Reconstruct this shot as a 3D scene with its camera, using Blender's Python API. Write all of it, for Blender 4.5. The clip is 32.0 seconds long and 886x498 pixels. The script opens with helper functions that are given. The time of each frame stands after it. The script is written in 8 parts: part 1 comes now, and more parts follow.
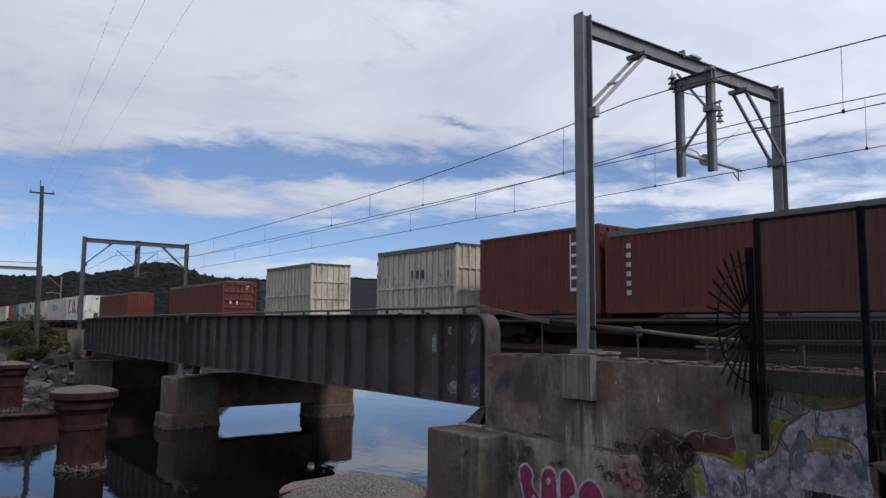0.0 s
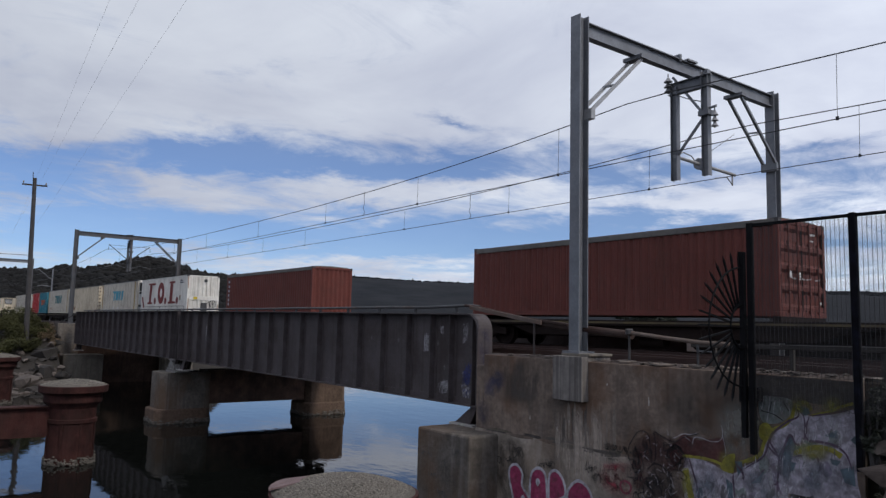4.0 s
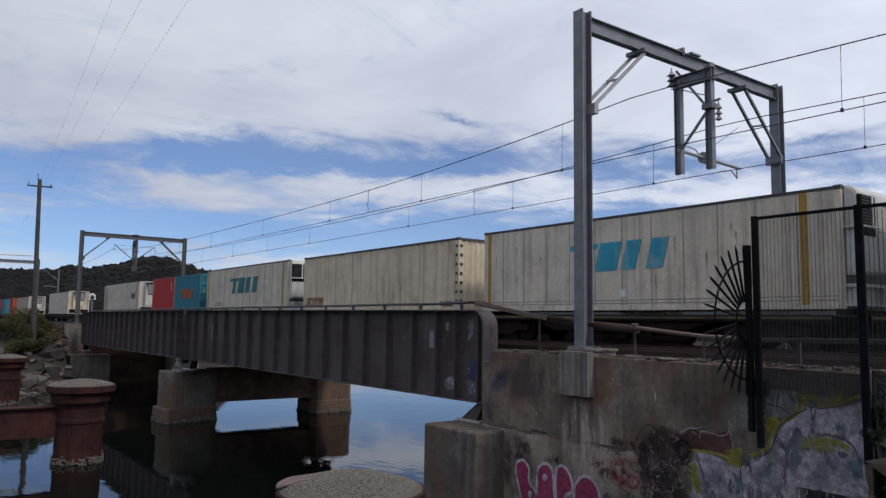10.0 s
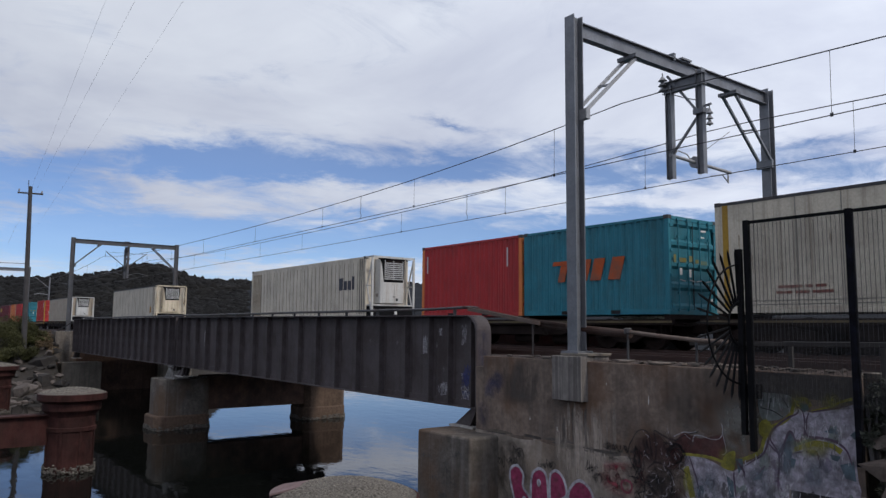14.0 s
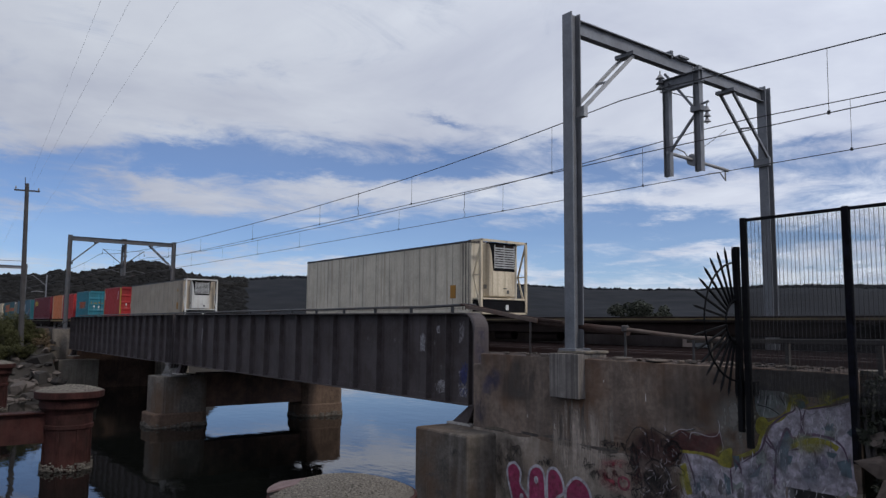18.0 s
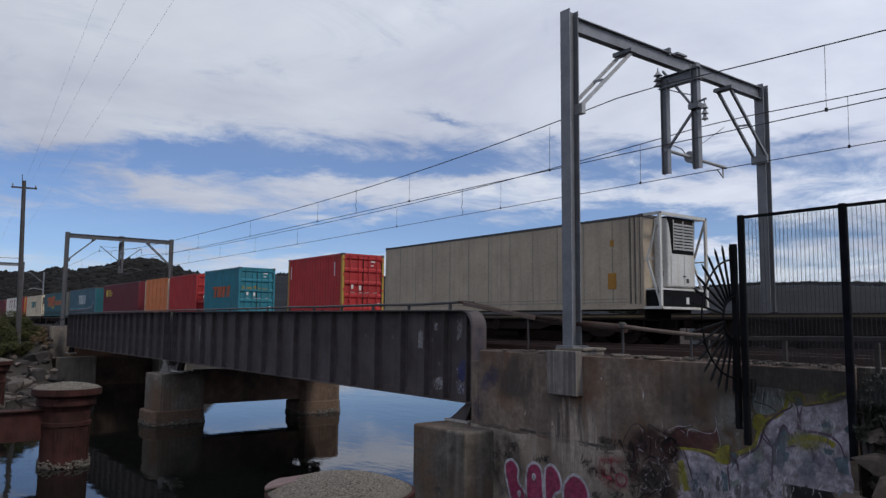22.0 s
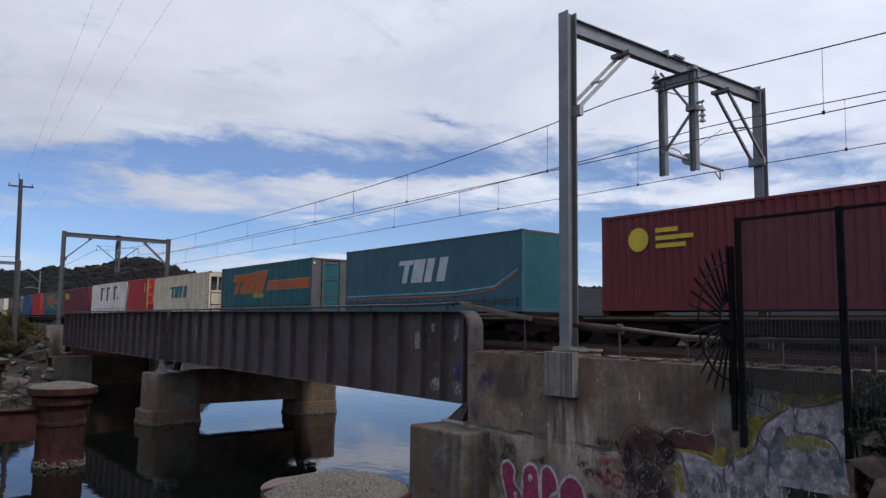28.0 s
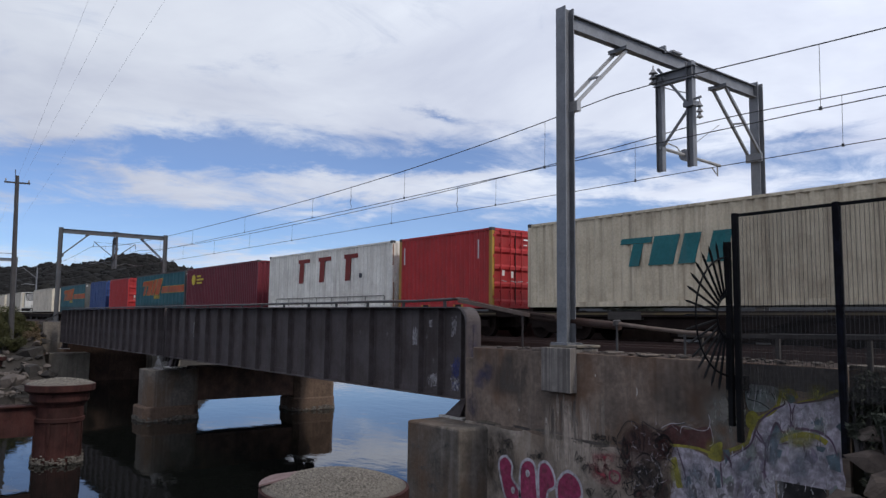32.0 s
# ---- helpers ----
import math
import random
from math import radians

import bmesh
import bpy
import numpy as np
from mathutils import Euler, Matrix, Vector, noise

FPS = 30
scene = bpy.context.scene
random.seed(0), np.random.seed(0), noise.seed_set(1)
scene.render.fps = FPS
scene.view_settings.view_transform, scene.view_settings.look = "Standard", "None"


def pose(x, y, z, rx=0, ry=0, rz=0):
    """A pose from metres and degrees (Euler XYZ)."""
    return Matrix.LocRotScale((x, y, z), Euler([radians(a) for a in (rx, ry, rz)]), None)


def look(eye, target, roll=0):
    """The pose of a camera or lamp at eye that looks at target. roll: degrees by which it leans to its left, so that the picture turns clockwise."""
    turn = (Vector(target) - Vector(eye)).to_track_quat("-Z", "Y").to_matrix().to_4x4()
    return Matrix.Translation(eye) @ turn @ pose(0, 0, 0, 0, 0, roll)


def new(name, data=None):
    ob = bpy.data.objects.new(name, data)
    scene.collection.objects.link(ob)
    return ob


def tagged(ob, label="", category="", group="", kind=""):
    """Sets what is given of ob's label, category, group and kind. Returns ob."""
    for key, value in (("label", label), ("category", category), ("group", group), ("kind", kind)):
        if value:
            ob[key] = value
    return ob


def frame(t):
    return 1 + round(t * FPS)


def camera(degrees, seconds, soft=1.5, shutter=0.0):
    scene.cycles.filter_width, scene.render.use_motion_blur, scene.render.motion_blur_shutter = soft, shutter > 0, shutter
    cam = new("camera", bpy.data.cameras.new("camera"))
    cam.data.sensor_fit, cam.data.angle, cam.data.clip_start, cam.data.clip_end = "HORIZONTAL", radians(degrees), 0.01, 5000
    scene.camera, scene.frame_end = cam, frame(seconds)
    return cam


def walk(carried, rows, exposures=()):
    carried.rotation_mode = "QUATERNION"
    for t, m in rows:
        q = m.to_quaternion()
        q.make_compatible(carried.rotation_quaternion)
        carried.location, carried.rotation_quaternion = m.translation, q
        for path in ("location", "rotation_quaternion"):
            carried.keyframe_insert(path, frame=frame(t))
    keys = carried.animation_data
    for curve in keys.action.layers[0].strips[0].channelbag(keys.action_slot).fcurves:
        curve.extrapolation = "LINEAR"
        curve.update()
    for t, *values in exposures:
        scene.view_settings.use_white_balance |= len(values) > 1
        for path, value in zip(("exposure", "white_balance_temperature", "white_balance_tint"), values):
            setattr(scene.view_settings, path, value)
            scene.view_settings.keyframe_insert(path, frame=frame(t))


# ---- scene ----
# A freight train crossing an estuary bridge, seen from the bank.
cam = camera(62.19, 32.0, soft=1.4)
SKY_STRENGTH, CLOUD_STRENGTH, SUN_STRENGTH = 0.10, 1.0, 2.0
EYE = (0.0, 0.0, 5.6)
PATH = [
    (0.0, 96.022, -0.465, 53.302), (0.5, 96.031, -0.684, 53.226), (1.0, 96.055, -0.719, 53.113),
    (1.5, 96.122, -0.724, 53.047), (2.0, 96.197, -0.952, 52.952), (2.5, 96.236, -1.124, 52.852),
    (3.0, 96.21, -1.282, 52.775), (3.5, 96.078, -1.445, 52.702), (5.5, 95.439, -0.861, 52.925),
    (6.0, 95.296, -0.534, 53.029), (6.5, 95.3, -0.452, 53.131), (7.0, 95.33, -0.331, 53.179),
    (7.5, 95.453, -0.224, 53.195), (8.0, 95.604, -0.366, 53.189), (8.5, 95.73, -0.417, 53.18),
    (9.0, 95.755, -0.539, 53.167), (9.5, 95.739, -0.685, 53.124), (10.0, 95.712, -0.817, 53.112),
    (10.5, 95.734, -0.727, 53.069), (11.0, 95.734, -0.736, 53.064), (11.5, 95.762, -0.885, 53.017),
    (12.0, 95.821, -0.951, 52.931), (12.5, 95.961, -1.01, 52.766), (13.0, 96.06, -0.837, 52.672),
    (13.5, 96.128, -0.693, 52.62), (14.0, 96.141, -0.49, 52.59), (14.5, 96.155, -0.367, 52.529),
    (16.5, 96.018, -0.548, 52.296), (17.0, 95.975, -0.501, 52.324), (17.5, 95.946, -0.577, 52.361),
    (18.0, 95.951, -0.484, 52.398), (18.5, 95.988, -0.375, 52.38), (19.0, 96.029, -0.524, 52.333),
    (19.5, 95.964, -0.702, 52.293), (20.0, 95.883, -0.83, 52.245), (20.5, 95.819, -0.691, 52.234),
    (21.0, 95.806, -0.626, 52.254), (21.5, 95.759, -0.48, 52.282), (22.0, 95.735, -0.466, 52.229),
    (22.5, 95.617, -0.503, 52.134), (23.0, 95.558, -0.667, 52.112), (23.5, 95.584, -0.77, 52.108),
    (24.0, 95.593, -0.881, 52.103), (24.5, 95.6, -0.896, 52.118), (25.0, 95.706, -0.835, 52.114),
    (25.5, 95.811, -0.749, 52.064), (27.5, 95.871, -0.62, 51.992), (28.0, 95.798, -0.715, 51.993),
    (28.5, 95.7, -0.976, 51.961), (29.0, 95.562, -1.111, 51.913), (29.5, 95.479, -1.096, 51.841),
    (30.0, 95.399, -1.039, 51.84), (30.5, 95.391, -0.971, 51.824), (31.0, 95.441, -0.853, 51.803),
    (31.5, 95.49, -0.755, 51.795), (32.0, 95.492, -0.638, 51.806),
]
walk(cam, [(t, pose(*EYE, rx, ry, rz)) for t, rx, ry, rz in PATH], exposures=[(0, 0.0), (3, -0.08), (6, -0.06), (10, -0.05), (13, 0.0), (17, -0.02), (18, -0.16), (20, -0.14), (21, -0.22), (22, -0.12), (23, 0.0), (25, 0.0), (28, 0.06), (30, 0.12), (32, 0.12)])

# ---- light ----
SUN_ELEVATION, SUN_AZIMUTH = 48, 78      # degrees; azimuth clockwise from +Y
world = bpy.data.worlds.new("world")
scene.world = world
world.use_nodes = True


# banks of cloud by height, and single patches (across, up, half-width, half-height, slant, thicker or thinner)
SKY_BANKS = ((0.109, 0.46), (0.180, 0.42), (0.240, 0.32), (0.320, 0.46), (0.371, 0.46), (0.420, 0.26), (0.475, 0.50), (0.540, 0.78), (0.640, 0.95))
SKY_PATCHES = ((-0.342, 0.125, 0.115, 0.020, 0, -0.62), (-0.172, 0.108, 0.123, 0.017, -3, -0.45), (0.005, 0.116, 0.108, 0.015, 12, -0.48), (0.020, 0.182, 0.062, 0.009, -12, -0.50),
               (0.155, 0.143, 0.054, 0.011, 20, -0.35), (-0.557, 0.070, 0.100, 0.042, 0, -0.35), (-0.526, 0.138, 0.115, 0.022, 0, 0.50), (-0.372, 0.074, 0.081, 0.017, -12, 0.62),
               (-0.272, 0.101, 0.031, 0.023, 0, -0.20), (-0.142, 0.074, 0.115, 0.015, -2, 0.60), (0.035, 0.083, 0.115, 0.013, 6, 0.50), (-0.111, 0.016, 0.185, 0.023, 0, -0.55),
               (-0.449, 0.016, 0.146, 0.023, 0, -0.35), (0.320, 0.074, 0.169, 0.013, 4, 0.38), (0.270, 0.036, 0.170, 0.022, 0, -0.55), (0.512, 0.148, 0.108, 0.012, 8, -0.50), (0.258, 0.108, 0.100, 0.012, 8, -0.35),
               (0.397, 0.022, 0.162, 0.017, 0, -0.50), (-0.172, -0.020, 0.200, 0.009, 0, 0.40), (0.370, -0.002, 0.060, 0.010, 0, 0.50), (0.215, -0.022, 0.190, 0.028, 0, -0.50), (0.080, 0.004, 0.140, 0.018, 0, -0.35), (0.000, -0.036, 0.200, 0.008, 0, 0.35), (0.112, 0.247, 0.169, 0.054, 0, 0.25),
               (-0.449, 0.239, 0.138, 0.038, 0, 0.10), (-0.480, 0.293, 0.115, 0.046, 0, -0.18), (-0.126, 0.193, 0.108, 0.031, 0, 0.20))


def build_world():
    nt = world.node_tree
    nt.nodes.clear()
    nd, ln = nt.nodes.new, nt.links.new

    def math_(op, a, b=None, clamp=False):
        n = nd("ShaderNodeMath")
        n.operation, n.use_clamp = op, clamp
        for i, s in enumerate((a, b)):
            if s is None:
                continue
            if isinstance(s, (int, float)):
                n.inputs[i].default_value = s
            else:
                ln(s, n.inputs[i])
        return n.outputs[0]

    sky = nd("ShaderNodeTexSky")
    sky.sky_type, sky.sun_disc = "NISHITA", False
    sky.sun_elevation, sky.sun_rotation = radians(SUN_ELEVATION), radians(SUN_AZIMUTH)
    sky.air_density, sky.dust_density, sky.ozone_density, sky.altitude = 1.0, 0.0, 6.0, 1500
    co = nd("ShaderNodeTexCoord")
    sep = nd("ShaderNodeSeparateXYZ")
    ln(co.outputs["Generated"], sep.inputs[0])
    up = math_("MAXIMUM", sep.outputs[2], 0.0)
    inv = math_("DIVIDE", 1.0, math_("ADD", up, 0.10))
    flat = nd("ShaderNodeCombineXYZ")
    ln(math_("MULTIPLY", sep.outputs[0], inv), flat.inputs[0])
    ln(math_("MULTIPLY", sep.outputs[1], inv), flat.inputs[1])

    def noise_(scale, detail, rough, distortion, offset, stretch=(1, 1, 1)):
        mp = nd("ShaderNodeMapping")
        mp.inputs["Location"].default_value = offset
        mp.inputs["Scale"].default_value = stretch
        ln(flat.outputs[0], mp.inputs[0])
        n = nd("ShaderNodeTexNoise")
        n.inputs["Scale"].default_value, n.inputs["Detail"].default_value = scale, detail
        n.inputs["Roughness"].default_value, n.inputs["Distortion"].default_value = rough, distortion
        ln(mp.outputs[0], n.inputs["Vector"])
        return n.outputs[0]

    big = noise_(0.55, 7, 0.56, 0.3, (3.1, 1.7, 0))
    fine = noise_(2.6, 10, 0.66, 0.7, (0.4, 5.2, 2.0), (1, 0.8, 1))
    cover = nd("ShaderNodeValToRGB")          # cloud cover over the height above the horizon
    el = cover.color_ramp.elements
    el[0].position, el[0].color = 0.0, (0.42,) * 3 + (1,)
    el[1].position, el[1].color = 1.0, (0.80,) * 3 + (1,)
    for p, v in ((0.05, 0.40), (0.09, 0.50), (0.13, 0.50), (0.165, 0.36), (0.205, 0.38), (0.25, 0.64), (0.34, 0.82)):
        e = el.new(p)
        e.color = (v, v, v, 1)
    ln(up, cover.inputs[0])

    # the cloud banks over the hills: a flat chart of the sky about one bearing
    def toward(v):
        n = nd("ShaderNodeVectorMath")
        n.operation = "DOT_PRODUCT"
        n.inputs[1].default_value = v
        ln(co.outputs["Generated"], n.inputs[0])
        return n.outputs["Value"]

    ahead = Vector((-0.7882, 0.6066, 0.1043)).normalized()
    across = Vector((0.6104, 0.7921, 0.0)).normalized()
    ahead_d = toward(ahead)
    safe = math_("MAXIMUM", ahead_d, 0.2)
    chart = nd("ShaderNodeCombineXYZ")
    ln(math_("DIVIDE", toward(across), safe), chart.inputs[0])
    ln(math_("DIVIDE", toward(across.cross(ahead)), safe), chart.inputs[1])
    warp = nd("ShaderNodeTexNoise")
    warp.inputs["Scale"].default_value, warp.inputs["Detail"].default_value, warp.inputs["Roughness"].default_value = 2.2, 9, 0.66
    ln(flat.outputs[0], warp.inputs["Vector"])
    shift = nd("ShaderNodeVectorMath")
    shift.operation = "MULTIPLY_ADD"
    ln(warp.outputs["Color"], shift.inputs[0])
    shift.inputs[1].default_value, shift.inputs[2].default_value = (0.26, 0.085, 0), (-0.13, -0.0425, 0)
    bent = nd("ShaderNodeVectorMath")
    ln(chart.outputs[0], bent.inputs[0])
    ln(shift.outputs[0], bent.inputs[1])
    lift = nd("ShaderNodeSeparateXYZ")
    ln(bent.outputs[0], lift.inputs[0])
    banks = nd("ShaderNodeValToRGB")
    banks.color_ramp.interpolation = "EASE"
    el = banks.color_ramp.elements
    el[0].position, el[0].color = 0.0, (0.50,) * 3 + (1,)
    el[1].position, el[1].color = 1.0, (0.95,) * 3 + (1,)
    for p, v in SKY_BANKS:
        e = el.new(p)
        e.color = (v, v, v, 1)
    ln(math_("MULTIPLY", math_("ADD", lift.outputs[1], 0.10), 2.0, True), banks.inputs[0])
    local = banks.outputs[0]
    for x, y, w, h, turn, k in SKY_PATCHES:
        mp = nd("ShaderNodeMapping")
        mp.vector_type = "TEXTURE"
        mp.inputs["Location"].default_value = (x, y, 0)
        mp.inputs["Rotation"].default_value = (0, 0, radians(turn))
        mp.inputs["Scale"].default_value = (w * 2, h * 2, 1)
        ln(bent.outputs[0], mp.inputs[0])
        gr = nd("ShaderNodeTexGradient")
        gr.gradient_type = "QUADRATIC_SPHERE"
        ln(mp.outputs[0], gr.inputs[0])
        local = math_("ADD", local, math_("MULTIPLY", gr.outputs["Fac"], k))
    near = nd("ShaderNodeMapRange")
    near.interpolation_type = "SMOOTHSTEP"
    near.inputs[1].default_value, near.inputs[2].default_value = 0.62, 0.80
    ln(ahead_d, near.inputs[0])
    blend = nd("ShaderNodeMix")
    ln(near.outputs[0], blend.inputs[0])
    ln(cover.outputs[0], blend.inputs[2])
    ln(local, blend.inputs[3])
    d = math_("ADD", math_("MULTIPLY", big, 0.40), math_("MULTIPLY", fine, 0.60))
    d = math_("ADD", math_("MULTIPLY", math_("SUBTRACT", d, 0.5), 2.7), blend.outputs[0])
    # cloud thickens towards the sun's side
    d = math_("ADD", d, math_("MULTIPLY", math_("MAXIMUM", math_("SUBTRACT", sep.outputs[1], 0.48), 0.0), 0.46))
    amount = nd("ShaderNodeMapRange")
    amount.interpolation_type = "SMOOTHSTEP"
    ln(d, amount.inputs[0])
    amount.inputs[1].default_value, amount.inputs[2].default_value = 0.12, 0.90
    amount.inputs[3].default_value, amount.inputs[4].default_value = 0.10, 0.96
    shade = nd("ShaderNodeValToRGB")
    shade.color_ramp.elements[0].position, shade.color_ramp.elements[0].color = 0.36, (0.895, 0.950, 1.06, 1)
    shade.color_ramp.elements[1].position, shade.color_ramp.elements[1].color = 0.66, (0.605, 0.650, 0.80, 1)
    ln(noise_(0.9, 6, 0.55, 0.3, (7.7, 2.2, 1.0)), shade.inputs[0])
    bg_sky, bg_cloud = nd("ShaderNodeBackground"), nd("ShaderNodeBackground")
    bg_sky.inputs[1].default_value = SKY_STRENGTH
    # clouds scatter light forward: they are brighter towards the sun
    dot = nd("ShaderNodeVectorMath")
    dot.operation = "DOT_PRODUCT"
    ln(co.outputs["Generated"], dot.inputs[0])
    a, e = radians(SUN_AZIMUTH), radians(SUN_ELEVATION)
    dot.inputs[1].default_value = (math.sin(a) * math.cos(e), math.cos(a) * math.cos(e), math.sin(e))
    ln(math_("MULTIPLY", math_("ADD", math_("ADD", math_("MULTIPLY", dot.outputs["Value"], 0.62), 0.90), math_("MULTIPLY", math_("POWER", math_("SUBTRACT", 1.0, up), 4.0), 0.30)), CLOUD_STRENGTH), bg_cloud.inputs[1])
    deep = nd("ShaderNodeMix")
    deep.data_type, deep.blend_type = "RGBA", "MULTIPLY"
    deep.inputs[0].default_value, deep.inputs[7].default_value = 1.0, (0.93, 0.945, 1.06, 1)
    ln(sky.outputs[0], deep.inputs[6])
    ln(deep.outputs[2], bg_sky.inputs[0])
    ln(shade.outputs[0], bg_cloud.inputs[0])
    mix, out = nd("ShaderNodeMixShader"), nd("ShaderNodeOutputWorld")
    ln(amount.outputs[0], mix.inputs[0])
    ln(bg_sky.outputs[0], mix.inputs[1])
    ln(bg_cloud.outputs[0], mix.inputs[2])
    ln(mix.outputs[0], out.inputs[0])


build_world()
sun = new("sun", bpy.data.lights.new("sun", "SUN"))
sun.data.energy, sun.data.angle, sun.data.color = SUN_STRENGTH, radians(9), (1.0, 0.95, 0.88)
_az, _el = radians(SUN_AZIMUTH), radians(SUN_ELEVATION)
sun.matrix_world = look((math.sin(_az) * math.cos(_el) * 100, math.cos(_az) * math.cos(_el) * 100, math.sin(_el) * 100), (0, 0, 0))


# ---- materials ----
def material(name, base, rough=0.7, metal=0.0, dark=0.75, light=1.12, scale=1.5, bump=0.15, fine=18.0, stain=None, stain_amount=0.4,
             streak=0.0, vary=0.0, spec=0.5, stain_scale=0.7, grain=(0.80, 1.10), patch=None, drip=None, island=0.0):
    """A surface with broad patches, fine grain, optional stains or run-down streaks of another colour, and a change from piece to piece."""
    m = bpy.data.materials.new(name)
    m.use_nodes = True
    nt = m.node_tree
    nd, ln = nt.nodes.new, nt.links.new
    bsdf = nt.nodes["Principled BSDF"]
    bsdf.inputs["Metallic"].default_value = metal
    bsdf.inputs["Specular IOR Level"].default_value = spec
    co = nd("ShaderNodeTexCoord").outputs["Object"]

    def nz(s, detail, stretch=None, rough_=0.6):
        v = co
        if stretch:
            mp = nd("ShaderNodeMapping")
            mp.inputs["Scale"].default_value = stretch
            ln(co, mp.inputs[0])
            v = mp.outputs[0]
        n = nd("ShaderNodeTexNoise")
        n.inputs["Scale"].default_value, n.inputs["Detail"].default_value, n.inputs["Roughness"].default_value = s, detail, rough_
        ln(v, n.inputs["Vector"])
        return n.outputs[0]

    def ramp(s, a, b, ca, cb):
        r = nd("ShaderNodeValToRGB")
        r.color_ramp.elements[0].position, r.color_ramp.elements[0].color = a, (*ca, 1)
        r.color_ramp.elements[1].position, r.color_ramp.elements[1].color = b, (*cb, 1)
        ln(s, r.inputs[0])
        return r.outputs[0]

    def mixc(mode, fac, a, b):
        x = nd("ShaderNodeMix")
        x.data_type, x.blend_type = "RGBA", mode
        if isinstance(fac, float):
            x.inputs[0].default_value = fac
        else:
            ln(fac, x.inputs[0])
        for i, s in ((6, a), (7, b)):
            if isinstance(s, tuple):
                x.inputs[i].default_value = (*s, 1)
            else:
                ln(s, x.inputs[i])
        return x.outputs[2]

    big, small = nz(scale, 6), nz(fine, 5)
    col = ramp(big, 0.3, 0.7, tuple(c * dark for c in base), tuple(min(1, c * light) for c in base))
    g = ramp(small, 0.25, 0.75, (grain[0],) * 3, (grain[1],) * 3)
    col = mixc("MULTIPLY", 1.0, col, g)
    if stain:
        f = ramp(nz(stain_scale, 8, None, 0.68), 0.48, 0.66, (0, 0, 0), (stain_amount,) * 3)
        col = mixc("MIX", f, col, stain)
        if streak:
            f = ramp(nz(1.0, 7, (3.2, 3.2, 0.22), 0.65), 0.50, 0.70, (0, 0, 0), (streak,) * 3)
            col = mixc("MIX", f, col, stain)
    if patch:
        # broad patches of a second tint
        f = ramp(nz(patch[1], 5, (1.0, 1.0, 0.6), 0.6), 0.46, 0.64, (0, 0, 0), (patch[2],) * 3)
        col = mixc("MIX", f, col, patch[0])
    if drip:
        # long thin runs of lime or dirt
        f = ramp(nz(1.0, 6, (drip[1], drip[1], 0.12), 0.7), *((0.52, 0.68) if len(drip) < 4 else (drip[3], drip[3] + 0.10)), (0, 0, 0), (drip[2],) * 3)
        col = mixc("MIX", f, col, drip[0])
    if island:
        geo = nd("ShaderNodeNewGeometry")
        f = ramp(geo.outputs["Random Per Island"], 0.0, 1.0, (1 - island,) * 3, (1 + island,) * 3)
        col = mixc("MULTIPLY", 1.0, col, f)
    if vary:
        info = nd("ShaderNodeObjectInfo")
        f = ramp(info.outputs["Random"], 0.0, 1.0, (1 - vary,) * 3, (1 + vary * 0.6,) * 3)
        col = mixc("MULTIPLY", 1.0, col, f)
    ln(col, bsdf.inputs["Base Color"])
    rr = ramp(big, 0.25, 0.75, (min(1, rough * 1.12),) * 3, (rough * 0.85,) * 3)
    ln(rr, bsdf.inputs["Roughness"])
    if bump:
        bp = nd("ShaderNodeBump")
        bp.inputs["Strength"].default_value, bp.inputs["Distance"].default_value = bump, 0.03
        ln(nz(fine * 1.3, 8), bp.inputs["Height"])
        ln(bp.outputs[0], bsdf.inputs["Normal"])
    return m


CONCRETE = material("concrete", (0.150, 0.114, 0.090), 0.9, scale=0.55, bump=0.5, fine=9, stain=(0.028, 0.021, 0.016), stain_amount=0.85, streak=0.85, dark=0.50, light=1.30, grain=(0.65, 1.2), spec=0.15)
WALL = material("stained_wall", (0.186, 0.141, 0.113), 0.92, scale=0.8, bump=0.5, fine=7, stain=(0.055, 0.046, 0.042), stain_amount=0.8, streak=0.6, dark=0.62, light=1.25, grain=(0.60, 1.25), spec=0.12,
                patch=((0.105, 0.058, 0.036), 0.75, 0.95), drip=((0.200, 0.165, 0.140), 3.0, 0.40))
# Lower pour: paler concrete, its colour raised further to offset weak light there.
WALL_LOW = material("brightened_stained_wall", (0.292, 0.247, 0.208), 0.92, scale=1.1, bump=0.5, fine=7, stain=(0.075, 0.064, 0.056), stain_amount=0.75, streak=0.5, dark=0.6, light=1.25, grain=(0.60, 1.25), spec=0.12,
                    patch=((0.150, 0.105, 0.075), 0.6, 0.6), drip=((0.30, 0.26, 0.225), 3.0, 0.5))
PIER = material("pier_concrete", (0.132, 0.115, 0.100), 0.92, scale=0.8, bump=0.5, fine=8, stain=(0.050, 0.042, 0.036), stain_amount=0.7, streak=0.6, dark=0.6, light=1.25, grain=(0.6, 1.25), spec=0.15,
                patch=((0.098, 0.060, 0.038), 0.45, 0.85), drip=((0.20, 0.18, 0.16), 3.5, 0.35))
STREAKED = material("streaked_concrete", (0.195, 0.175, 0.162), 0.92, scale=2.0, bump=0.3, fine=12, stain=(0.055, 0.05, 0.05), stain_amount=0.35, streak=0.3, dark=0.8, light=1.15, spec=0.12,
                    drip=((0.062, 0.054, 0.050), 10.0, 0.65, 0.46))
PIER_BROWN = material("rust_washed_concrete", (0.118, 0.080, 0.058), 0.92, scale=0.8, bump=0.5, fine=8, stain=(0.070, 0.045, 0.034), stain_amount=0.7, streak=0.6, dark=0.6, light=1.25, grain=(0.6, 1.25), spec=0.15)
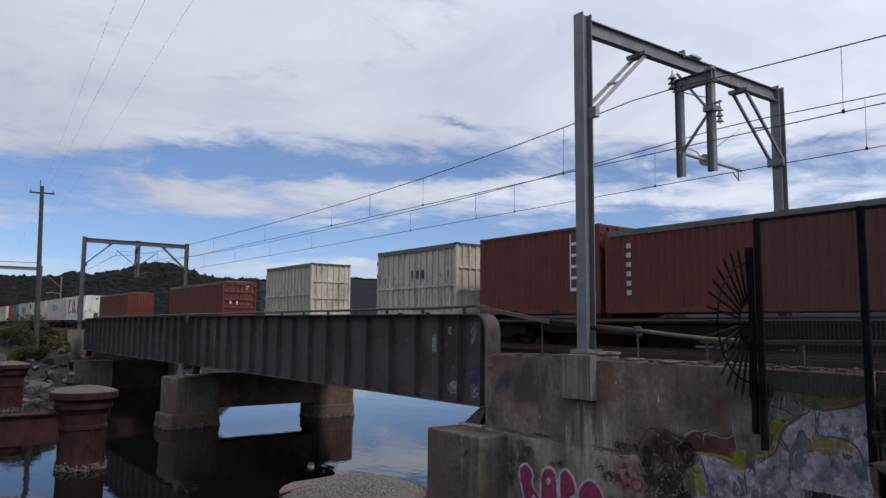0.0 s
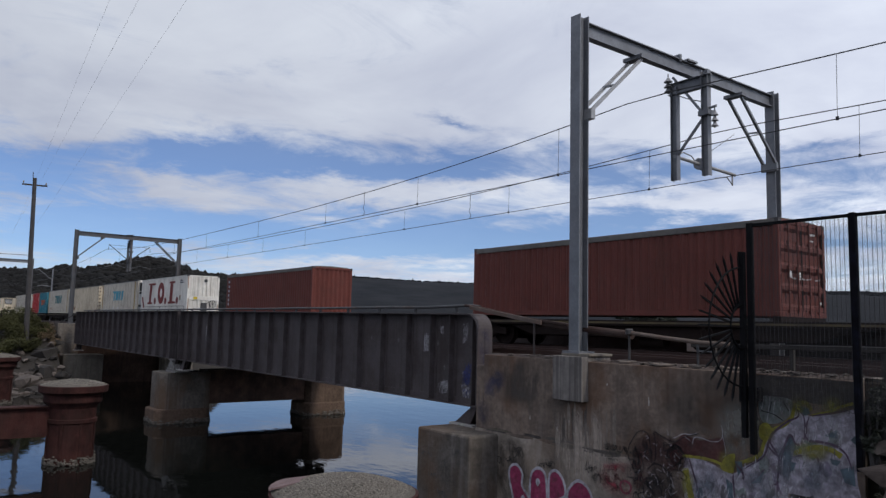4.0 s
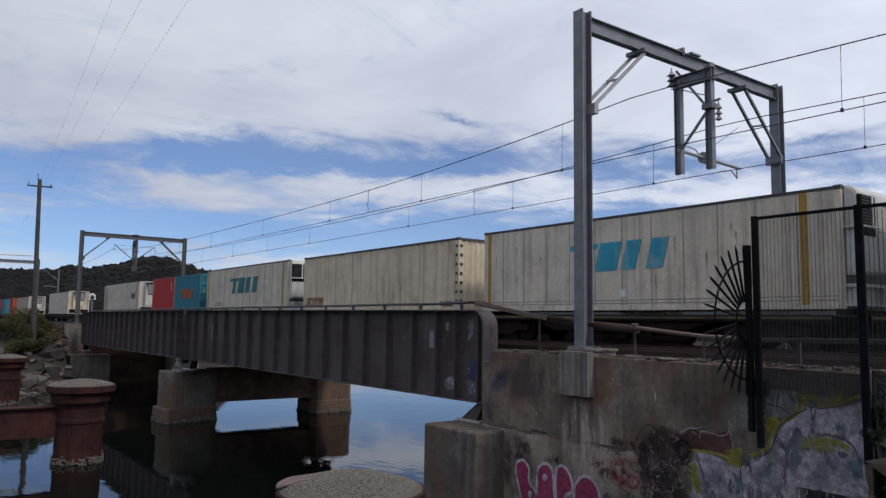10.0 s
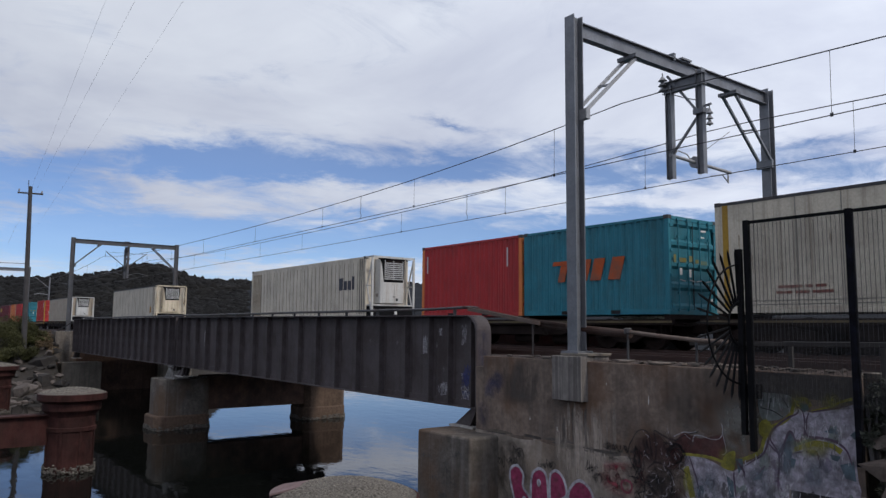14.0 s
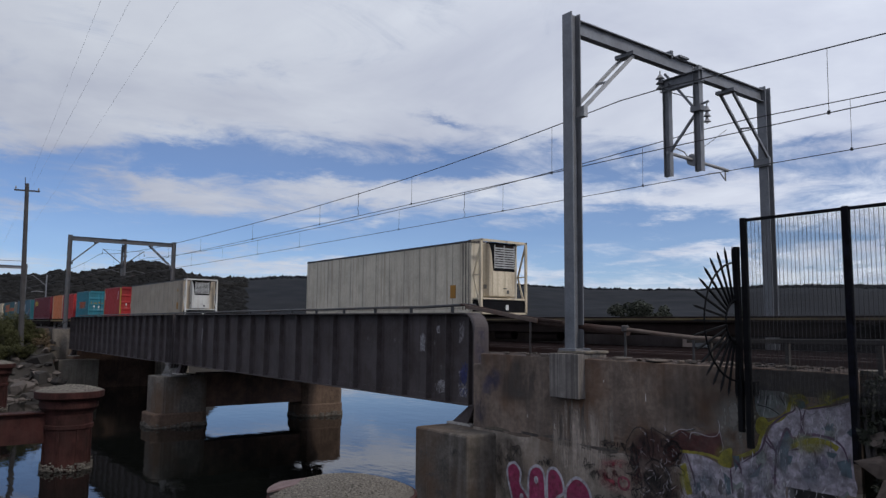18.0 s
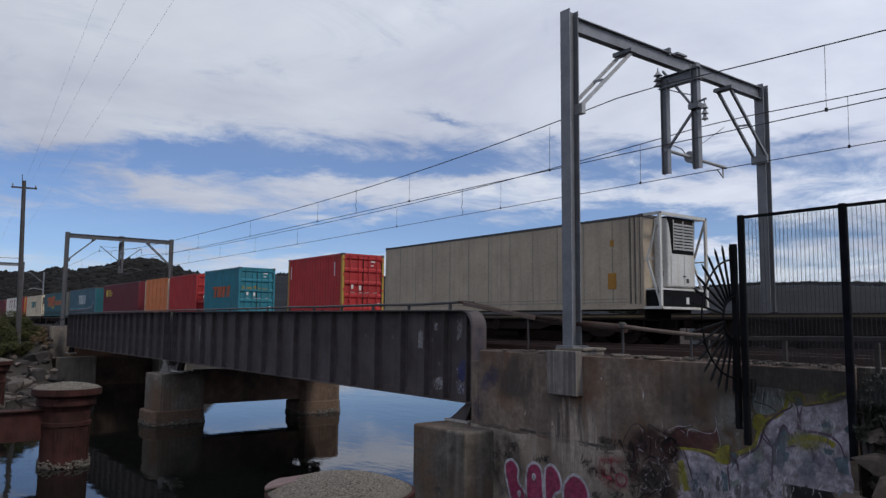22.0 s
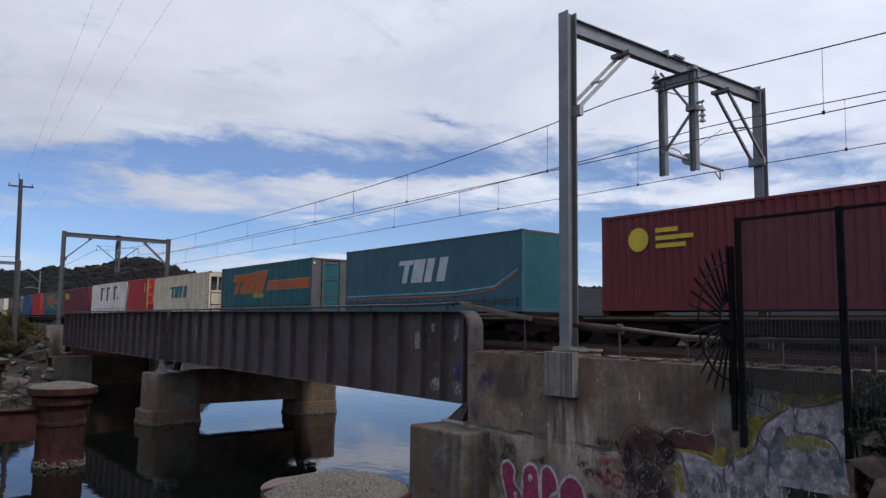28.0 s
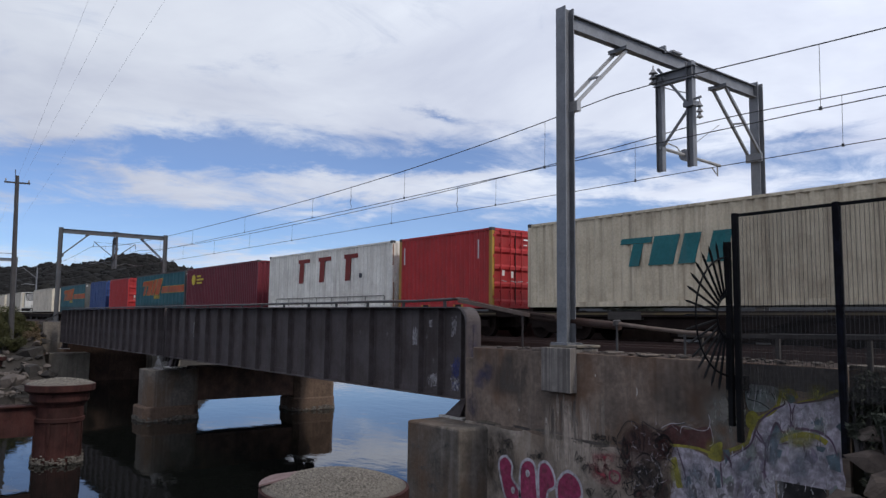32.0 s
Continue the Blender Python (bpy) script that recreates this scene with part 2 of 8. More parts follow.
WALL_MAROON = material("rust_soaked_concrete", (0.066, 0.040, 0.030), 0.92, scale=0.8, bump=0.5, fine=8, stain=(0.022, 0.014, 0.013), stain_amount=0.8, streak=0.8, dark=0.6, light=1.25, grain=(0.6, 1.25), spec=0.15)
BEAM_STAIN = material("rust_stained_beam", (0.098, 0.058, 0.044), 0.9, scale=1.2, bump=0.4, fine=9, stain=(0.035, 0.026, 0.022), stain_amount=0.8, streak=0.6, dark=0.55, light=1.3, spec=0.15)
WHITENED = material("whitened_steel", (0.34, 0.32, 0.30), 0.9, scale=3, bump=0.3, fine=14, stain=(0.07, 0.06, 0.055), stain_amount=0.8, stain_scale=2.5)
WALKWAY_DARK = material("blackened_steel", (0.016, 0.014, 0.014), 0.9, 0.0, scale=2, bump=0.2, fine=14, stain=(0.030, 0.018, 0.014), stain_amount=0.5, spec=0.15)
ROCK_BROWN = material("brown_rock", (0.066, 0.049, 0.040), 0.92, scale=1.6, bump=0.8, fine=8, stain=(0.045, 0.036, 0.030), stain_amount=0.8, vary=0.3, grain=(0.6, 1.3))
SHOE_GREY = material("weathered_shoe", (0.175, 0.165, 0.158), 0.85, scale=3, bump=0.3, fine=14, stain=(0.06, 0.05, 0.046), stain_amount=0.8, stain_scale=2.5)
BEAM_GREY = material("grey_beam", (0.062, 0.056, 0.052), 0.9, scale=2.5, bump=0.4, fine=16, stain=(0.03, 0.026, 0.024), stain_amount=0.7, spec=0.15)
PALE_STRIP = material("pale_strip", (0.16, 0.15, 0.145), 0.8, scale=3, bump=0.2)
REEFER_PALE = material("white_paint", (0.55, 0.55, 0.55), 0.6, scale=3, bump=0.05)
ALUMINIUM = material("dull_aluminium", (0.42, 0.44, 0.48), 0.6, 0.2, bump=0)
POST_GREY = material("weathered_post", (0.062, 0.065, 0.074), 0.65, 0.1, scale=2.0, bump=0.1, fine=15, stain=(0.09, 0.06, 0.045), stain_amount=0.5)
CONCRETE_PALE = material("pale_concrete", (0.175, 0.150, 0.122), 0.88, scale=1.2, bump=0.4, fine=12, stain=(0.07, 0.06, 0.05), stain_amount=0.6, streak=0.9, grain=(0.7, 1.15))
GIRDER = material("girder_paint", (0.067, 0.056, 0.057), 0.65, 0.0, scale=0.5, bump=0.12, fine=14, stain=(0.034, 0.024, 0.021), stain_amount=0.7, streak=0.6, dark=0.7, light=1.35, spec=0.2)
GALV = material("galvanised_steel", (0.168, 0.173, 0.187), 0.55, 0.4, scale=2.0, bump=0.05, fine=22, stain=(0.17, 0.17, 0.18), stain_amount=0.5)
GALV_PALE = material("bright_galvanised_steel", (0.30, 0.30, 0.305), 0.55, 0.3, scale=2.0, bump=0.05, fine=22, stain=(0.20, 0.18, 0.16), stain_amount=0.5)
STEEL_DARK = material("dark_steel", (0.050, 0.050, 0.052), 0.6, 0.3, scale=2.5, bump=0.1, fine=25, stain=(0.075, 0.04, 0.025), stain_amount=0.5)
RUST = material("rusty_iron", (0.029, 0.0092, 0.0078), 0.9, 0.0, scale=2.2, bump=0.6, fine=14, stain=(0.026, 0.012, 0.010), stain_amount=0.85, streak=0.7, dark=0.45, light=1.45, grain=(0.5, 1.35), spec=0.2, patch=((0.050, 0.017, 0.014), 1.6, 0.6), drip=((0.050, 0.020, 0.016), 6.0, 0.5))
PIPE_BROWN = material("brown_pipe", (0.040, 0.023, 0.019), 0.85, 0.0, scale=3.0, bump=0.3, fine=25, stain=(0.065, 0.050, 0.044), stain_amount=0.6, spec=0.12)
RUST_PIPE = material("weathered_pipe", (0.118, 0.086, 0.070), 0.8, 0.1, scale=3.0, bump=0.3, fine=25, stain=(0.12, 0.05, 0.03), stain_amount=0.7)
RAIL = material("rail_steel", (0.055, 0.028, 0.022), 0.6, 0.2, scale=3, bump=0.1, fine=30, stain=(0.05, 0.022, 0.015), stain_amount=0.6)
TIMBER = material("weathered_timber", (0.036, 0.028, 0.023), 0.9, scale=3, bump=0.4, fine=20, stain=(0.025, 0.02, 0.017), vary=0.25)
FENCE_BLACK = material("black_powder_coat", (0.008, 0.008, 0.009), 0.7, 0.0, scale=3, bump=0.04, fine=30, spec=0.06)
FENCE_WIRE = material("mesh_wire", (0.020, 0.018, 0.019), 0.6, 0.0, scale=3, bump=0.0)
FENCE_BLUE = material("scratched_blue_paint", (0.006, 0.006, 0.008), 0.8, 0.0, scale=3, bump=0.08, fine=30, stain=(0.010, 0.011, 0.020), stain_amount=0.7, stain_scale=6, spec=0.05)
GRAVEL = material("gravel_fill", (0.105, 0.092, 0.075), 0.95, scale=3, bump=1.0, fine=55, dark=0.75, light=1.15, grain=(0.30, 1.55))
BALLAST = material("track_ballast", (0.060, 0.038, 0.029), 0.95, scale=2, bump=1.0, fine=22, stain=(0.034, 0.021, 0.016), stain_amount=0.6, grain=(0.4, 1.4))
ROCK = material("bank_rock", (0.046, 0.036, 0.031), 0.92, scale=1.6, bump=0.8, fine=8, stain=(0.035, 0.032, 0.026), stain_amount=0.7, vary=0.35, grain=(0.6, 1.2))
OYSTER = material("oyster_crust", (0.120, 0.105, 0.088), 0.95, scale=9, bump=1.0, fine=30, dark=0.3, light=1.7, stain=(0.03, 0.026, 0.02), stain_amount=0.8, stain_scale=4, grain=(0.4, 1.4))
POLE_WOOD = material("pole_timber", (0.045, 0.041, 0.042), 0.9, scale=2, bump=0.3, fine=20, stain=(0.04, 0.035, 0.03), streak=0.5)
WIRE = material("wire", (0.03, 0.03, 0.033), 0.6, 0.3, bump=0)
PORCELAIN = material("porcelain", (0.20, 0.20, 0.21), 0.3, 0.0, bump=0)
LEAF = material("shrub_leaf", (0.046, 0.046, 0.016), 0.75, scale=1.4, bump=0.2, fine=20, vary=0.2, dark=0.5, light=1.5, spec=0.2)
LEAF_DRY = material("dry_leaf", (0.105, 0.075, 0.045), 0.85, scale=1.4, bump=0.2, fine=20, dark=0.5, light=1.5, spec=0.2)
LEAF_DARK = material("dark_leaf", (0.022, 0.026, 0.015), 0.8, scale=0.5, bump=0.3, fine=12, vary=0.2, dark=0.5, light=1.5)
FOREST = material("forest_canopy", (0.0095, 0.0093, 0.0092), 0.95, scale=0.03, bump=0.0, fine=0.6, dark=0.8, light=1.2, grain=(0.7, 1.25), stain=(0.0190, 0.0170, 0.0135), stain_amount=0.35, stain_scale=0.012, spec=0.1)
# Distance haze is mixed into the bluish base of this canopy.
FOREST_FAR = material("hazed_forest_canopy", (0.0080, 0.0094, 0.0124), 0.95, scale=0.03, bump=0.0, fine=0.10, dark=0.78, light=1.2, grain=(0.92, 1.06), stain=(0.0118, 0.0120, 0.0130), stain_amount=0.6, stain_scale=0.006, spec=0.1)
GROUND = material("bank_soil", (0.019, 0.0145, 0.011), 0.95, scale=0.4, bump=0.8, fine=5, stain=(0.022, 0.025, 0.012), stain_amount=0.85, stain_scale=0.25, grain=(0.5, 1.3))


def water_material():
    m = bpy.data.materials.new("estuary_water")
    m.use_nodes = True
    nt = m.node_tree
    nd, ln = nt.nodes.new, nt.links.new
    b = nt.nodes["Principled BSDF"]
    b.inputs["Base Color"].default_value = (0.004, 0.0045, 0.004, 1)
    b.inputs["Roughness"].default_value = 0.03
    b.inputs["IOR"].default_value = 1.33
    co = nd("ShaderNodeTexCoord").outputs["Object"]
    heights = []
    for s, st, w in ((0.9, (1, 1.6, 1), 0.5), (0.16, (1, 1.4, 1), 1.0)):
        mp = nd("ShaderNodeMapping")
        mp.inputs["Scale"].default_value = st
        ln(co, mp.inputs[0])
        n = nd("ShaderNodeTexNoise")
        n.inputs["Scale"].default_value, n.inputs["Detail"].default_value = s, 3
        ln(mp.outputs[0], n.inputs["Vector"])
        k = nd("ShaderNodeMath")
        k.operation = "MULTIPLY"
        k.inputs[1].default_value = w
        ln(n.outputs[0], k.inputs[0])
        heights.append(k.outputs[0])
    a = nd("ShaderNodeMath")
    ln(heights[0], a.inputs[0])
    ln(heights[1], a.inputs[1])
    bp = nd("ShaderNodeBump")
    bp.inputs["Strength"].default_value, bp.inputs["Distance"].default_value = 0.05, 0.25
    ln(a.outputs[0], bp.inputs["Height"])
    ln(bp.outputs[0], b.inputs["Normal"])
    return m


WATER = water_material()
PAINTS = {}


def paint(name, base, rough=0.5, stain=(0.09, 0.05, 0.03), amount=0.35, streak=0.45, dark=0.82, light=1.08, drip=None):
    if name not in PAINTS:
        PAINTS[name] = material(name, base, rough, 0.0, scale=0.9, bump=0.06, fine=16, stain=stain, stain_amount=amount, streak=streak, dark=dark, light=light, spec=0.22, drip=drip)
    return PAINTS[name]


# ---- mesh helpers ----
class Geo:
    """Collects vertices and faces of one mesh."""

    def __init__(self):
        self.v, self.f = [], []

    def add(self, verts, faces):
        n = len(self.v)
        self.v += [tuple(p) for p in verts]
        self.f += [tuple(i + n for i in f) for f in faces]
        return self

    def box(self, x0, x1, y0, y1, z0, z1):
        v = [(x, y, z) for x in (x0, x1) for y in (y0, y1) for z in (z0, z1)]
        return self.add(v, [(0, 1, 3, 2), (4, 6, 7, 5), (0, 4, 5, 1), (2, 3, 7, 6), (0, 2, 6, 4), (1, 5, 7, 3)])

    def beam(self, p, q, w, h, up=(0, 0, 1)):
        """A bar of rectangular section from p to q; w across, h along up."""
        p, q = Vector(p), Vector(q)
        d = (q - p).normalized()
        s = d.cross(Vector(up))
        s = s.normalized() if s.length > 1e-4 else Vector((1, 0, 0))
        u = s.cross(d)
        c = [s * a * w / 2 + u * b * h / 2 for a, b in ((-1, -1), (1, -1), (1, 1), (-1, 1))]
        return self.add([p + k for k in c] + [q + k for k in c], [(3, 2, 1, 0), (4, 5, 6, 7), (0, 1, 5, 4), (1, 2, 6, 5), (2, 3, 7, 6), (3, 0, 4, 7)])

    def isection(self, p, q, w, h, t, up):
        """A rolled I-section from p to q: flanges w wide, depth h along up, plates t thick."""
        p, q, up = Vector(p), Vector(q), Vector(up).normalized()
        s = (q - p).normalized().cross(up)
        k = [(-w / 2, -h / 2), (w / 2, -h / 2), (w / 2, -h / 2 + t), (t / 2, -h / 2 + t), (t / 2, h / 2 - t), (w / 2, h / 2 - t), (w / 2, h / 2), (-w / 2, h / 2), (-w / 2, h / 2 - t), (-t / 2, h / 2 - t), (-t / 2, -h / 2 + t), (-w / 2, -h / 2 + t)]
        return self.add([o + s * a + up * b for o in (p, q) for a, b in k],
                        [(i, (i + 1) % 12, 12 + (i + 1) % 12, 12 + i) for i in range(12)] +
                        [(0, 1, 2, 11), (2, 3, 10, 11), (3, 4, 9, 10), (4, 5, 8, 9), (5, 6, 7, 8), (12, 23, 14, 13), (14, 23, 22, 15), (15, 22, 21, 16), (16, 21, 20, 17), (17, 20, 19, 18)])

    def tube(self, p, q, r, n=10, r2=None, caps=True):
        p, q = Vector(p), Vector(q)
        d = (q - p).normalized()
        s = d.cross(Vector((0, 0, 1)))
        s = s.normalized() if s.length > 1e-4 else Vector((1, 0, 0))
        u = s.cross(d)
        r2 = r if r2 is None else r2
        ring = [s * math.cos(2 * math.pi * i / n) + u * math.sin(2 * math.pi * i / n) for i in range(n)]
        f = [(i, (i + 1) % n, n + (i + 1) % n, n + i) for i in range(n)]
        if caps:
            f += [tuple(range(n - 1, -1, -1)), tuple(range(n, 2 * n))]
        return self.add([p + k * r for k in ring] + [q + k * r2 for k in ring], f)

    def path(self, pts, r, n=6):
        """One bent tube through the points."""
        pts = [Vector(p) for p in pts]
        m = len(pts)
        for i, p in enumerate(pts):
            d = (pts[min(i + 1, m - 1)] - pts[max(i - 1, 0)]).normalized()
            s = d.cross(Vector((0, 0, 1)))
            s = s.normalized() if s.length > 1e-4 else Vector((1, 0, 0))
            u = s.cross(d)
            if i == 0:
                base = len(self.v)
            self.v += [tuple(p + (s * math.cos(2 * math.pi * k / n) + u * math.sin(2 * math.pi * k / n)) * r) for k in range(n)]
        self.f += [(base + i * n + k, base + i * n + (k + 1) % n, base + (i + 1) * n + (k + 1) % n, base + (i + 1) * n + k) for i in range(m - 1) for k in range(n)]
        self.f += [tuple(base + k for k in range(n - 1, -1, -1)), tuple(base + (m - 1) * n + k for k in range(n))]
        return self

    def lathe(self, profile, n=24, centre=(0, 0)):
        """Turns (radius, z) pairs about the z axis."""
        v = [(centre[0] + r * math.cos(2 * math.pi * i / n), centre[1] + r * math.sin(2 * math.pi * i / n), z) for r, z in profile for i in range(n)]
        f = [(k * n + i, k * n + (i + 1) % n, (k + 1) * n + (i + 1) % n, (k + 1) * n + i) for k in range(len(profile) - 1) for i in range(n)]
        f += [tuple(range(n - 1, -1, -1)), tuple(range((len(profile) - 1) * n, len(profile) * n))]
        return self.add(v, f)

    def prism(self, poly, axis, a, b):
        """A flat outline pushed from a to b along axis: x takes (y, z) pairs, y takes (x, z), z takes (x, y)."""
        def put(p, k):
            return (k, p[0], p[1]) if axis == "x" else (p[0], k, p[1]) if axis == "y" else (p[0], p[1], k)
        n = len(poly)
        return self.add([put(p, a) for p in poly] + [put(p, b) for p in poly],
                        [tuple(range(n)), tuple(range(2 * n - 1, n - 1, -1))] + [(i, i + n, (i + 1) % n + n, (i + 1) % n) for i in range(n)])

    def mesh(self, name):
        me = bpy.data.meshes.new(name)
        me.from_pydata(self.v, [], self.f)
        bm = bmesh.new()
        bm.from_mesh(me)
        bmesh.ops.recalc_face_normals(bm, faces=bm.faces)
        bm.to_mesh(me)
        bm.free()
        return me


def part(name, geo, mat, parent=None, label="", bevel=0.0, smooth=False, at=None, turn=None):
    me = geo if isinstance(geo, bpy.types.Mesh) else geo.mesh(name)
    if not me.materials:
        me.materials.append(mat)
    if smooth:
        me.shade_smooth()
    ob = new(name, me)
    ob.parent = parent
    if at:
        ob.location = at
    if turn:
        ob.rotation_euler = [radians(a) for a in turn]
    if bevel:
        b = ob.modifiers.new("bevel", "BEVEL")
        b.width, b.segments, b.limit_method = bevel, 2, "ANGLE"
    if label:
        ob["label"] = label
    return ob


def thing(name, loc, label, category, group="", kind=""):
    ob = new(name)
    ob.empty_display_size = 0.3
    ob.location = loc
    return tagged(ob, label, category, group, kind)


def structure(name, geo, mat, label, category, bevel=0.0, smooth=False, kind="structure"):
    return tagged(part(name, geo, mat, None, "", bevel, smooth), label, category, "", kind)


def rough_up(me, amount, scale, seed=0.0):
    """Pushes the vertices of a mesh about by noise."""
    for v in me.vertices:
        v.co += noise.noise_vector(v.co * scale + Vector((seed, seed * 1.7, 0))) * amount
    return me

# ---- ground, water, distance ----
RAIL_TOP, TRACK_NEAR, TRACK_FAR = 5.0, 15.42, 19.335
RIDGE = [(-180, 3.0), (-100, 3.0), (-86, 3.15), (-82, 3.27), (-80.9, 3.34), (-80.1, 3.65), (-78.8, 3.36), (-77, 3.80), (-75.5, 4.27), (-74, 4.36), (-72.9, 4.10), (-71.7, 3.70), (-70.1, 3.44), (-67.2, 3.58),
         (-65.6, 3.72), (-63.5, 3.78), (-62.2, 3.70), (-60.5, 3.80), (-58.9, 3.76), (-52, 3.52), (-46, 3.30), (-41.2, 3.16), (-38.3, 3.10), (-37, 3.02), (-34.6, 3.0), (-33.4, 2.95), (-29.2, 3.22), (-26.3, 3.29), (-22.5, 3.25), (0, 3.0), (180, 3.0)]


def smooth01(a, b, x):
    t = min(1.0, max(0.0, (x - a) / (b - a)))
    return t * t * (3 - 2 * t)


def ridge_height(az):
    for (a, u), (b, v) in zip(RIDGE, RIDGE[1:]):
        if a <= az <= b:
            return u + (v - u) * (az - a) / (b - a)
    return 3.0


def ground_height(x, y):
    bed = -1.6
    r, az = math.hypot(x, y), math.degrees(math.atan2(x, y))
    h = bed
    n = noise.noise(Vector((x * 0.15, y * 0.15, 0))) * 0.5 + noise.noise(Vector((x * 0.6, y * 0.6, 3))) * 0.2
    # embankment beyond the bridge
    k = smooth01(11.7, 12.5, y)
    e = smooth01(-57.2 - 11.8 * k, -71.5 - 2.5 * k, x) * smooth01(-4.0, 7.5, y) * smooth01(34, 25, y)
    h = max(h, bed + (4.45 - bed) * e + n * e * smooth01(12.8, 11.5, y))
    # embankment behind the abutment wall
    e = smooth01(-15.2, -14.6, x) * smooth01(12.9, 13.3, y) * smooth01(34, 24.5, y)
    h = max(h, bed + (4.4 - bed) * e)
    # bank on which the camera stands, reaching up to the end of the wall
    e = smooth01(-5.6, -1.6, x + 0.10 * y - max(0, y - 9.5) * 0.30)
    h = max(h, bed + (4.0 + 0.02 * (x if x > 0 else 0) - bed) * e + n * 0.5 * e)
    # wooded ridge
    if r > 300:
        k = smooth01(330, 900, r) * (1 - 0.35 * smooth01(1000, 2500, r))
        top = 900 * math.tan(radians(ridge_height(az))) + 6 * noise.noise(Vector((x * 0.006, y * 0.006, 9)))
        h = max(h, bed + (top - bed) * k)
    return h


FOREST_EDGE = -67.5


def build_ground():
    radii = [0.0] + [1.2 * 1.055 ** i for i in range(152)]
    n = 720
    v, f = [], []
    for r in radii:
        for i in range(n):
            a = 2 * math.pi * i / n
            x, y = r * math.sin(a), r * math.cos(a)
            v.append((x, y, ground_height(x, y)))
    for k in range(len(radii) - 1):
        for i in range(n):
            j = (i + 1) % n
            f.append((k * n + i, (k + 1) * n + i, (k + 1) * n + j, k * n + j))
    g = Geo()
    g.v, g.f = v, f
    me = bpy.data.meshes.new("ground")
    me.from_pydata(v, [], [q[::-1] for q in f])
    me.shade_smooth()
    ob = structure("ground", me, GROUND, "brown and grassy estuary bank rising to distant hills", "ground")
    me.materials.append(FOREST)
    me.materials.append(FOREST_FAR)
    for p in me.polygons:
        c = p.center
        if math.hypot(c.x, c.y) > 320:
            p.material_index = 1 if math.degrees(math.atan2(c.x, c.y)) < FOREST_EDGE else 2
    return ob


build_ground()
g = Geo()
g.add([(-2500, -2500, 0), (2500, -2500, 0), (2500, 2500, 0), (-2500, 2500, 0)], [(0, 1, 2, 3)])
structure("water", g, WATER, "calm dark estuary water reflecting sky and bridge", "water")


def ico(rad, subdiv, seed, squash=0.8, lump=0.35):
    bm = bmesh.new()
    bmesh.ops.create_icosphere(bm, subdivisions=subdiv, radius=1.0)
    off = Vector((seed * 3.3, seed * 1.9, seed * 0.7))
    for v in bm.verts:
        d = v.co.normalized()
        v.co = d * (1 + lump * noise.noise(d * 1.9 + off) + lump * 0.6 * noise.noise(d * 4.3 + off)) * rad
        v.co.z *= squash
    verts, faces = [v.co.copy() for v in bm.verts], [tuple(v.index for v in p.verts) for p in bm.faces]
    bm.free()
    return verts, faces


def build_forest(az0, az1, r0, r1, count, size, mat, label, seed, flatness=(0.6, 1.0)):
    rnd = random.Random(seed)
    kinds = [ico(1, 2, s, 0.8, 0.55) for s in range(6)]
    g = Geo()
    for i in range(count):
        az = radians(rnd.uniform(az0, az1))
        r = r0 + (r1 - r0) * rnd.random() ** 0.62
        x, y = r * math.sin(az), r * math.cos(az)
        s = rnd.uniform(*size)
        vs, fs = kinds[i % 6]
        a = rnd.uniform(0, 6.28)
        c, sn = math.cos(a) * s, math.sin(a) * s
        z = ground_height(x, y) - s * rnd.uniform(0.05, 0.40)
        k = rnd.uniform(*flatness)
        g.add([(x + p.x * c - p.y * sn, y + p.x * sn + p.y * c, z + p.z * s * k) for p in vs], fs)
    me = bpy.data.meshes.new("forest")
    me.from_pydata(g.v, [], g.f)
    me.shade_smooth()
    tagged(part("forest", me, mat), label, "trees", "", "stuff")


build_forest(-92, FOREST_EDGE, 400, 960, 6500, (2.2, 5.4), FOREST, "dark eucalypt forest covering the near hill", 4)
build_forest(FOREST_EDGE, -12, 780, 960, 6500, (1.0, 3.0), FOREST_FAR, "forest covering the distant ridge, haze tinted into its blue", 5, (0.55, 1.1))


